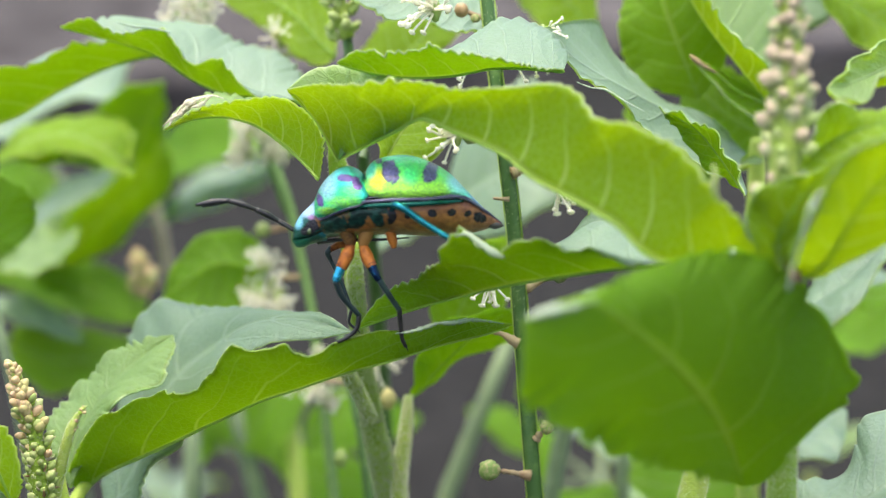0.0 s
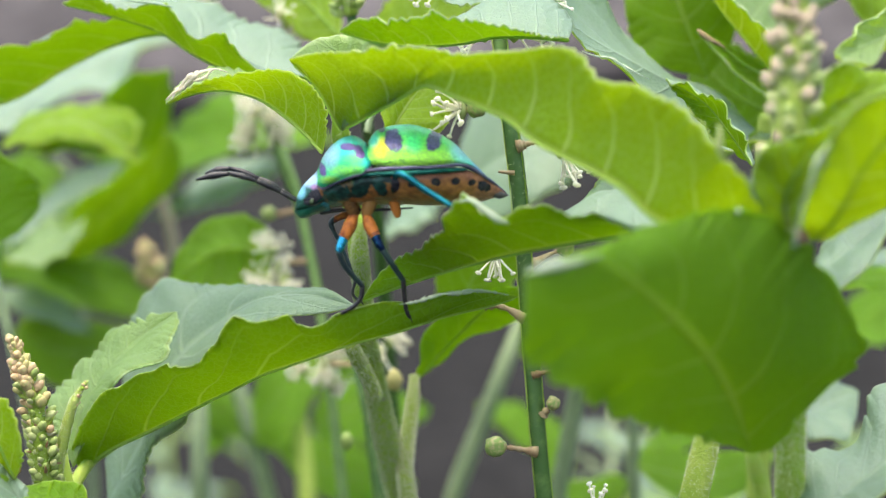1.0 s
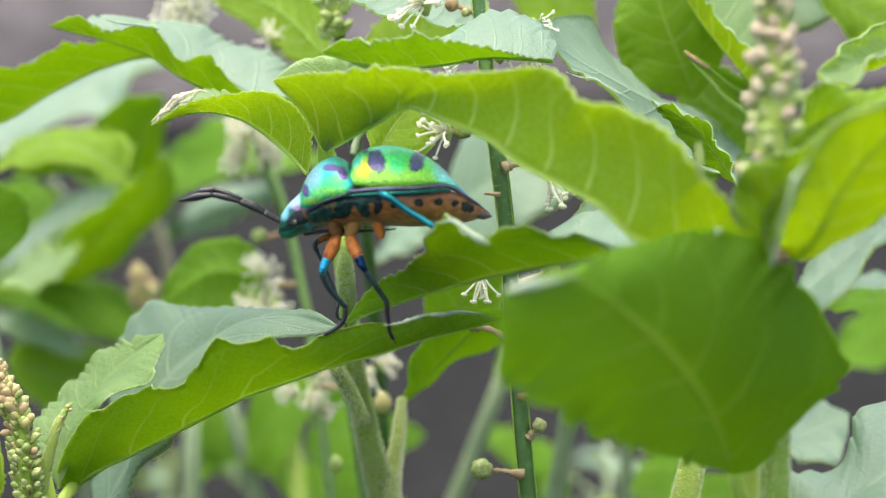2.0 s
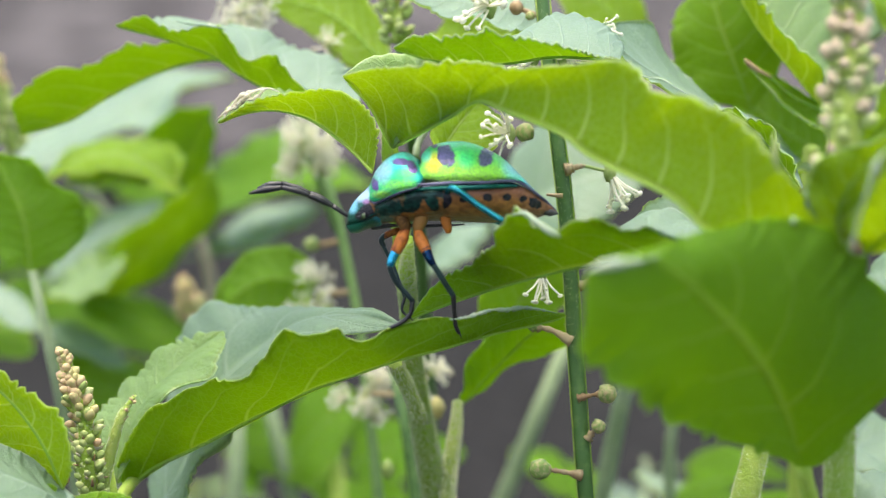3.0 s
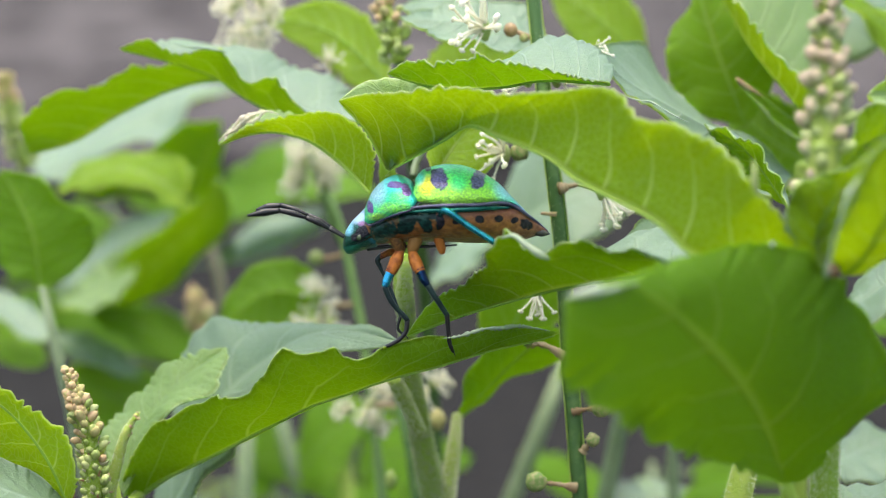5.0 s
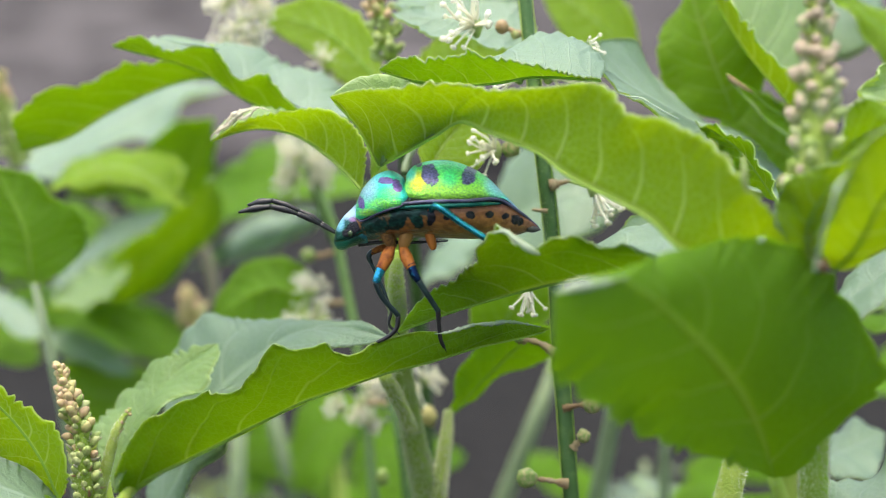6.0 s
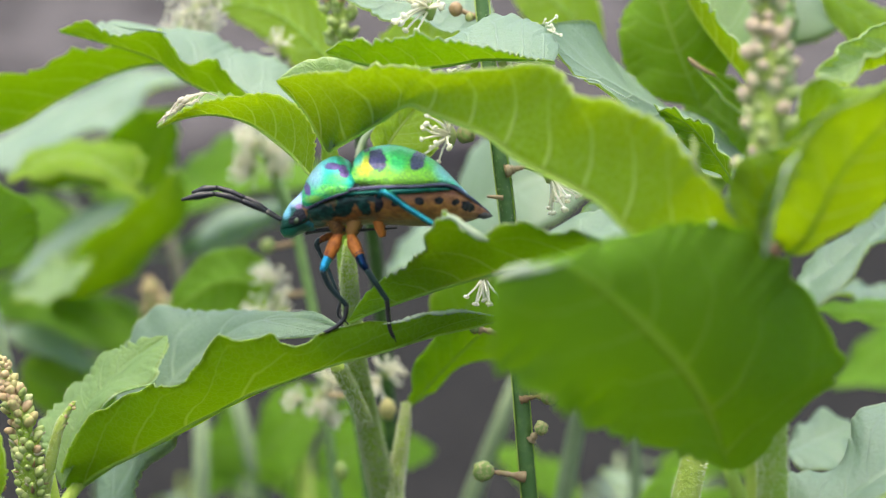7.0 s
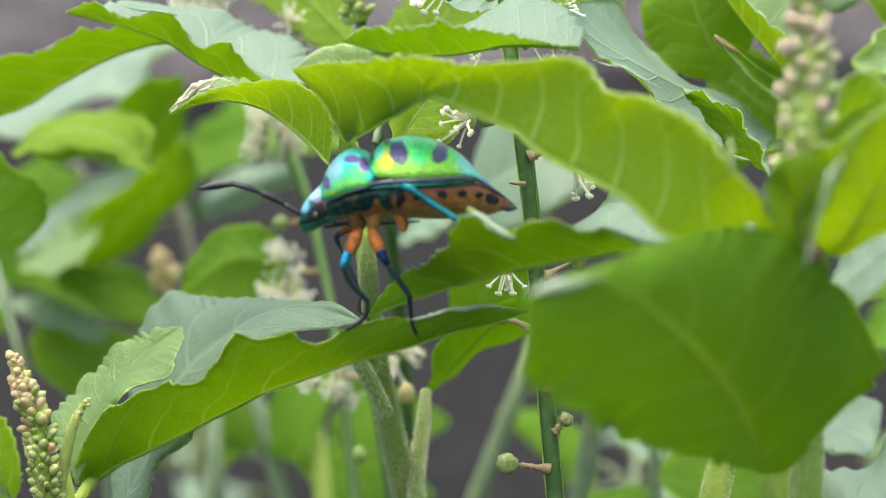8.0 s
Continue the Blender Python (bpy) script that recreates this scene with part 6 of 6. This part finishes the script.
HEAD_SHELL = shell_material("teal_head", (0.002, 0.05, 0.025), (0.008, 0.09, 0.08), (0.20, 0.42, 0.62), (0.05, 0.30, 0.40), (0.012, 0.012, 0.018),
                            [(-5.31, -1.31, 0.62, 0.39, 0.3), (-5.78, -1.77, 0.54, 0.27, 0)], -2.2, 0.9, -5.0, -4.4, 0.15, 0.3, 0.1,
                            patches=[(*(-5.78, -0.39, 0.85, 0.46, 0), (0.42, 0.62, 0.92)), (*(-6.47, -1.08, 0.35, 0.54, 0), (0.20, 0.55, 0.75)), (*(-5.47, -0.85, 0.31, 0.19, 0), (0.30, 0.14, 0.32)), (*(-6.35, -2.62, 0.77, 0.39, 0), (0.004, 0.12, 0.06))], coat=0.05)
BELLY = shell_material("orange_belly", (0.38, 0.19, 0.05), (0.34, 0.15, 0.04), (0.25, 0.10, 0.06), (0.26, 0.11, 0.07), (0.012, 0.012, 0.016),
                       [(0.96, -0.77, 0.24, 0.20, 0), (2.50, -0.62, 0.30, 0.28, 0), (3.81, -0.58, 0.32, 0.25, 0.3), (4.89, -0.70, 0.29, 0.19, 0.4), (5.75, -1.05, 0.45, 0.36, -0.4), (-0.19, -0.77, 0.34, 0.48, 0)], -2.3, 0.2, 4.5, 7.0, 0.1, 0.42, 0.45, 1800, coat=0.08)
THORAX = shell_material("banded_thorax", (0.34, 0.14, 0.04), (0.25, 0.10, 0.03), (0.012, 0.12, 0.06), (0.25, 0.10, 0.03), (0.008, 0.04, 0.032),
                        [(-4.08, -1.25, 0.95, 0.85, 0.3), (-2.45, -0.85, 0.58, 0.75, 0), (-1.46, -0.28, 2.31, 0.34, 0), (-1.10, -0.95, 0.40, 0.60, 0.4), (0.00, -0.70, 0.50, 0.72, 0)], -2.2, 0.4, 5, 6, 0.2, 0.3, 0.5, 1800,
                        patches=[(*(-2.62, -0.58, 0.31, 0.31, 0), (0.02, 0.26, 0.08)), (*(-1.35, -0.39, 0.39, 0.23, 0), (0.03, 0.28, 0.10)), (*(-4.16, -1.16, 0.46, 0.46, 0), (0.01, 0.16, 0.09))], coat=0.12)
SEAM = plain_material("black_blue_seam", (0.006, 0.010, 0.025), (0.02, 0.05, 0.09), 900, 0.25, 0.4)
DARK_CUTICLE = plain_material("dark_violet_cuticle", (0.02, 0.022, 0.05), (0.13, 0.13, 0.22), 900, 0.42, 0.5)
BLACK_CUTICLE = plain_material("black_cuticle", (0.006, 0.006, 0.008), (0.022, 0.020, 0.022), 1900, 0.38, spec=0.5)
COXA_BROWN = plain_material("brown_orange_cuticle", (0.09, 0.04, 0.012), (0.32, 0.16, 0.045), 2600, 0.5, spec=0.3, stops=(0.34, 0.62))
ORANGE_LEG = plain_material("orange_cuticle", (0.16, 0.035, 0.010), (0.48, 0.16, 0.030), 2400, 0.5, spec=0.25, stops=(0.34, 0.62))
BLUE_LEG = plain_material("metallic_blue_cuticle", (0.004, 0.02, 0.07), (0.04, 0.42, 0.68), 3600, 0.25, 0.8, stops=(0.40, 0.60))
TEAL_LEG = plain_material("metallic_teal_cuticle", (0.015, 0.20, 0.24), (0.04, 0.40, 0.42), 1400, 0.25, 0.8)
VIOLET_RING = plain_material("violet_leg_ring", (0.03, 0.012, 0.04), (0.14, 0.05, 0.09), 3000, 0.25, 0.4)
DARK_LEG = plain_material("dark_leg_cuticle", (0.012, 0.025, 0.03), (0.03, 0.06, 0.06), 1200, 0.35, 0.3)
FLANK = plain_material("green_teal_cuticle", (0.004, 0.10, 0.08), (0.05, 0.50, 0.30), 1100, 0.25, 0.6)
TAIL = plain_material("pale_grey_cuticle", (0.05, 0.045, 0.045), (0.38, 0.35, 0.32), 2600, 0.5, stops=(0.4, 0.62))
EYE = plain_material("dark_eye", (0.012, 0.02, 0.012), (0.05, 0.09, 0.03), 2500, 0.15)


def dome(name, sections, mat, parent, label="", sign=1, power=0.85, n=36, sides=22, close=0.97):
    """A closed half body: sections along x of (x, far height, rim height, half width)."""
    sec = spline(sections, n)
    verts, faces = [], []
    for x, zt, zr, hw in sec:
        hw = max(hw, 0.02)
        for k in range(sides + 1):
            w = math.pi * k / sides
            verts.append((x, -hw * math.copysign(abs(math.cos(w)) ** 0.9, math.cos(w)), zr + (zt - zr) * math.sin(w) ** power))
        # flat inner side a little inside the rim
        for k in range(1, sides):
            w = math.pi * (sides - k) / sides
            verts.append((x, -hw * close * math.copysign(abs(math.cos(w)) ** 0.9, math.cos(w)), zr))
    ring = 2 * sides
    for i in range(n):
        for k in range(ring):
            k2 = (k + 1) % ring
            q = (i * ring + k, i * ring + k2, (i + 1) * ring + k2, (i + 1) * ring + k)
            faces.append(q if sign > 0 else q[::-1])
    a, b = tuple(range(ring)), tuple(n * ring + k for k in range(ring))
    faces += [a[::-1], b] if sign > 0 else [a, b[::-1]]
    me = mesh_of(name, np.array(verts) * MM, faces, [mat])
    return part_mesh(name, me, parent, label)


def limb(name, points, radii, mat, parent, label="", n=14, sides=8):
    return tube(name, points, radii, mat, parent, label, (0, 0, 0), n, sides, 0.03, len(name))


BUG_AT = (0.4, 4.0, 381.8)
bug = thing("shield_bug", *BUG_AT, "metallic green shield bug with dark blue spots on a leaf", "insect")
bug.rotation_euler = (radians(-12), 0, 0)

scutellum = dome("scutellum", [(-2.00, 1.31, 0.92, 3.1), (-1.81, 2.31, 0.69, 3.4), (-1.35, 2.85, 0.54, 3.7), (-0.39, 3.16, 0.46, 3.9), (0.96, 3.23, 0.46, 4), (2.31, 2.85, 0.50, 3.8), (3.66, 2.08, 0.58, 3.3), (4.81, 0.92, 0.46, 2.7), (5.97, -0.31, -0.42, 1.8), (6.74, -1.04, -1.04, 1), (7.16, -1.39, -1.39, 0.3)],
                 GREEN_SHELL, bug, "glossy yellow-green shield with dark blue spots")
pronotum = dome("pronotum", [(-5.31, 0.31, -0.77, 1.7), (-5.00, 1.08, -0.85, 2.1), (-4.39, 1.89, -0.65, 2.7), (-3.66, 2.39, -0.39, 3.3), (-2.93, 2.54, -0.15, 3.7), (-2.23, 2.19, -0.00, 3.8), (-1.73, 1.39, 0.46, 3.6), (-1.58, 0.85, 0.62, 3.3)],
                PRONOTUM, bug, "green to blue front shield with violet patches", power=0.8)
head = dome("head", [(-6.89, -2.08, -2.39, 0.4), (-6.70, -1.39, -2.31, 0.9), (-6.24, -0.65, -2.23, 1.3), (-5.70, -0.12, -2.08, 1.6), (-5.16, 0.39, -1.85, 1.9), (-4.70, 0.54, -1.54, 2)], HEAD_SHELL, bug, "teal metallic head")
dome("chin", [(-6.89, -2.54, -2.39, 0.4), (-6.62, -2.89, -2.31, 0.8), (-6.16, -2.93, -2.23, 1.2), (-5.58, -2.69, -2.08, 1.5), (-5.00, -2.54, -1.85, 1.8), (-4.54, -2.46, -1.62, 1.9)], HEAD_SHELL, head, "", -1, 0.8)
for sgn in (-1, 1):
    eye = part_mesh("eye", ball_mesh("eye", EYE, 2, (0.20, 0.16, 0.22), 0.02, 0, 3), head)
    eye.location = (-5.66 * MM, sgn * 1.55 * MM, -1.81 * MM)
    eye.scale = (MM,) * 3
thorax = dome("thorax", [(-5.31, -2.35, -0.77, 1.7), (-4.24, -2.27, -0.62, 2.7), (-3.08, -2.16, -0.23, 3.3), (-1.93, -2.12, -0.00, 3.5), (-0.58, -2.12, 0.08, 3.6), (0.39, -2.16, 0.08, 3.5)], THORAX, bug, "orange underside with black-green bands", -1, 0.6)
abdomen = dome("abdomen", [(-0.77, -2.04, 0.08, 3.5), (0.39, -2.12, 0.12, 3.75), (1.93, -2.23, 0.15, 3.7), (3.46, -2.23, 0.19, 3.3), (4.81, -2.16, 0.08, 2.7), (5.97, -1.93, -0.50, 1.8), (6.74, -1.69, -1.08, 1), (7.20, -1.54, -1.42, 0.3)], BELLY, bug, "orange belly with a row of black spots", -1, 0.6)
for sgn in (-1, 1):
    limb("wing_margin", [(-2.12, sgn * 3.75, 0.19), (-0.39, sgn * 3.95, 0.31), (2.31, sgn * 3.85, 0.35), (4.43, sgn * 2.95, 0.42), (5.97, sgn * 1.85, -0.46), (7.24, sgn * 0.15, -1.46)], [0.08, 0.13, 0.13, 0.11, 0.11, 0.07], DARK_CUTICLE, bug, "dark violet rim under the shield", 40)
    limb("flank", [(-2.39, sgn * 3.66, -0.10), (-0.77, sgn * 3.84, -0.02), (0.96, sgn * 3.88, 0.02), (2.69, sgn * 3.68, 0.10), (4.6, sgn * 2.85, 0.16)], [0.06, 0.16, 0.20, 0.19, 0.08], FLANK, bug, "teal stripe along the flank", 30)
for name, pts in (("pronotum_rim", [(-5.27, -0.77, 1.75), (-4.93, -0.96, 2.2), (-3.85, -0.54, 3.15), (-2.89, -0.19, 3.75), (-2.12, 0.04, 3.85), (-1.62, 0.58, 3.5)]),):
    for sgn in (-1, 1):
        limb(name, [(a, sgn * (h + 0.02), c) for a, c, h in pts], [0.05, 0.07, 0.08, 0.08, 0.07, 0.04], DARK_CUTICLE, bug, "dark rim of the front shield", 30)
limb("neck_seam", [(-1.50 - 0.42 * math.sin(k * math.pi / 12), -3.45 * math.cos(k * math.pi / 12), 0.62 + 1.45 * math.sin(k * math.pi / 12) ** 0.8) for k in range(13)], [0.13] * 13, SEAM, bug, "dark seam between the two shields", 30)
for x0, x1, x2, low, wide, mat in ((-3.35, -3.10, -2.85, -2.85, 1.0, COXA_BROWN), (-1.60, -1.90, -2.12, -2.90, 1.0, COXA_BROWN), (-0.35, -0.22, -0.02, -2.95, 0.72, ORANGE_LEG)):
    for sgn in (-1, 1):
        limb("coxa", [(x0, sgn * 1.9, -1.2), (x1, sgn * 1.8, -2.1), (x2 * 0.8 + x1 * 0.2, sgn * 1.74, low + 0.25), (x2, sgn * 1.72, low)], [0.52 * wide, 0.48 * wide, 0.36 * wide, 0.22 * wide], mat, bug, "", 16, 10)
limb("tail", [(6.35, -0.9, -1.46), (6.85, -0.6, -1.58), (7.39, -0.1, -1.62)], [0.25, 0.28, 0.05], TAIL, bug, "pale grey tip of the abdomen")
limb("rostrum", [(-5.20, -0.2, -2.58), (-3.85, -0.4, -2.43), (-1.54, -0.4, -2.46), (1.00, -0.4, -2.35)], [0.16, 0.13, 0.11, 0.05], BLACK_CUTICLE, bug, "thin black beak folded under the body", 24)


def leg(pts, radii, mats):
    """A leg from the body to the claw: femur, knee, tibia and foot."""
    femur = limb("leg", pts[0], radii[0], mats[0], bug)
    a, k = np.array(pts[0][-2]), np.array(pts[0][-1])
    limb("femur_ring", [k + (a - k) * 0.36, k + (a - k) * 0.2, k], [radii[0][-1] * 1.04, radii[0][-1] * 1.06, radii[0][-1] * 0.95], mats[4], femur, "", 8)
    for nm, p, r, m in zip(("knee", "tibia", "foot"), pts[1:], radii[1:], mats[1:]):
        limb(nm, p, r, m, femur)
    end, before = np.array(pts[-1][-1]), np.array(pts[-1][-2])
    for s in (-0.12, 0.12):
        limb("claw", [end, end + unit(end - before) * 0.18 + (0, s, 0.02), end + unit(end - before) * 0.3 + (0, s * 1.4, -0.06)], [0.05, 0.04, 0.015], BLACK_CUTICLE, femur, "", 5, 5)


LEG_MATS = [ORANGE_LEG, BLUE_LEG, DARK_LEG, BLACK_CUTICLE, VIOLET_RING]
# near fore leg
leg([[(-2.85, -1.7, -2.62), (-3.16, -1.9, -3.39), (-3.58, -2.0, -4.24)], [(-3.54, -2.0, -4.12), (-3.85, -2.0, -4.85), (-3.97, -2.0, -5.16)],
     [(-3.97, -2.0, -5.08), (-3.70, -1.9, -5.85), (-2.43, -1.5, -7.47)], [(-2.43, -1.5, -7.43), (-2.62, -1.4, -8.39), (-3.00, -1.3, -8.78), (-4.00, -1.2, -9.32)]],
    [[0.27, 0.47, 0.36], [0.33, 0.30, 0.22], [0.21, 0.19, 0.18], [0.17, 0.16, 0.15, 0.12]], LEG_MATS)
# far fore leg
leg([[(-3.00, 1.5, -2.77), (-3.85, 1.8, -2.89), (-4.39, 1.9, -3.16)], [(-4.31, 1.9, -3.04), (-4.58, 1.9, -3.39), (-4.43, 1.9, -3.85)],
     [(-4.47, 1.9, -3.77), (-3.85, 1.9, -5.08), (-3.00, 1.8, -7.31)], [(-3.00, 1.8, -7.28), (-3.16, 1.8, -8.28), (-2.69, 1.8, -8.70)]],
    [[0.28, 0.26, 0.2], [0.2, 0.2, 0.16], [0.14, 0.13, 0.12], [0.11, 0.1, 0.08]], [ORANGE_LEG, DARK_LEG, DARK_LEG, BLACK_CUTICLE, VIOLET_RING])
# near middle leg
leg([[(-2.12, -1.7, -2.69), (-1.85, -2.0, -3.46), (-1.50, -2.2, -4.16)], [(-1.54, -2.2, -4.08), (-1.27, -2.3, -4.70), (-1.04, -2.3, -5.08)],
     [(-1.08, -2.3, -5.00), (-0.54, -2.1, -5.85), (0.27, -1.6, -7.12)], [(0.27, -1.6, -7.08), (0.35, -1.3, -8.28), (0.50, -1.0, -9.32), (0.69, -0.9, -9.70)]],
    [[0.27, 0.45, 0.36], [0.33, 0.30, 0.22], [0.21, 0.20, 0.18], [0.17, 0.15, 0.14, 0.11]], LEG_MATS)
# near and far hind legs
for sgn in (-1, 1):
    leg([[(-0.19, sgn * 3.2, -0.46), (0.15, sgn * 4.2, -0.00), (1.73, sgn * 4.4, -1.04), (3.66, sgn * 4.6, -2.27)], [(3.66, sgn * 4.6, -2.23), (3.97, sgn * 4.6, -2.62)],
         [(3.93, sgn * 4.6, -2.54), (4.81, sgn * 4.4, -3.66)], [(4.81, sgn * 4.4, -3.62), (5.20, sgn * 4.0, -4.24), (5.39, sgn * 3.8, -4.47)]],
        [[0.18, 0.27, 0.24, 0.20], [0.20, 0.16], [0.14, 0.12], [0.12, 0.11, 0.09]], [TEAL_LEG, TEAL_LEG, TEAL_LEG, BLACK_CUTICLE, TEAL_LEG])


def antenna(pts):
    """A jointed feeler; its origin lies at the head."""
    base = np.array(pts[0])
    p = [np.array(q) - base for q in pts]
    root = limb("antenna", [p[0], p[1]], [0.1, 0.13], BLACK_CUTICLE, bug, "black jointed antenna", 6)
    root.location = base * MM
    for i in range(1, len(p) - 1):
        limb("segment", [p[i] * 0.995, (p[i] + p[i + 1]) / 2 + (0, 0, 0.05), p[i + 1]], [0.12, 0.22, 0.17] if i < len(p) - 2 else [0.16, 0.27, 0.08], BLACK_CUTICLE, root, "", 10)
    return root, base * MM


feeler_near = antenna([(-6.78, -0.7, -1.77), (-7.78, -0.9, -1.16), (-9.32, -1.2, -0.39), (-11.1, -1.5, 0.14), (-13.3, -1.7, -0.22)])
feeler_far = antenna([(-6.70, 0.7, -1.77), (-7.85, 0.8, -1.04), (-9.39, 0.9, -0.23), (-11.3, 1.0, 0.46), (-13.0, 1.1, 0.12)])


def move_antennae():
    """The two feelers drift apart and close again."""
    for (root, at), rows in ((feeler_near, ((0, 2.6), (0.3, 1.0), (0.6, 0), (1.5, 0), (3, -0.5), (4, -0.3), (5.4, -0.5), (6.5, -1.0), (7.5, 0), (8, 2.4))),
                             (feeler_far, ((0, -2.0), (0.3, -0.8), (0.6, 0), (1.5, 0.3), (3, 0), (4, 0.4), (5.4, 0.6), (6.5, 1.0), (7.5, 0.4), (8, -1.2)))):
        walk(root, [(t, Matrix.Translation(at) @ pose(0, 0, 0, 0, a, 0)) for t, a in rows])


def motions():
    move_antennae()


motions()
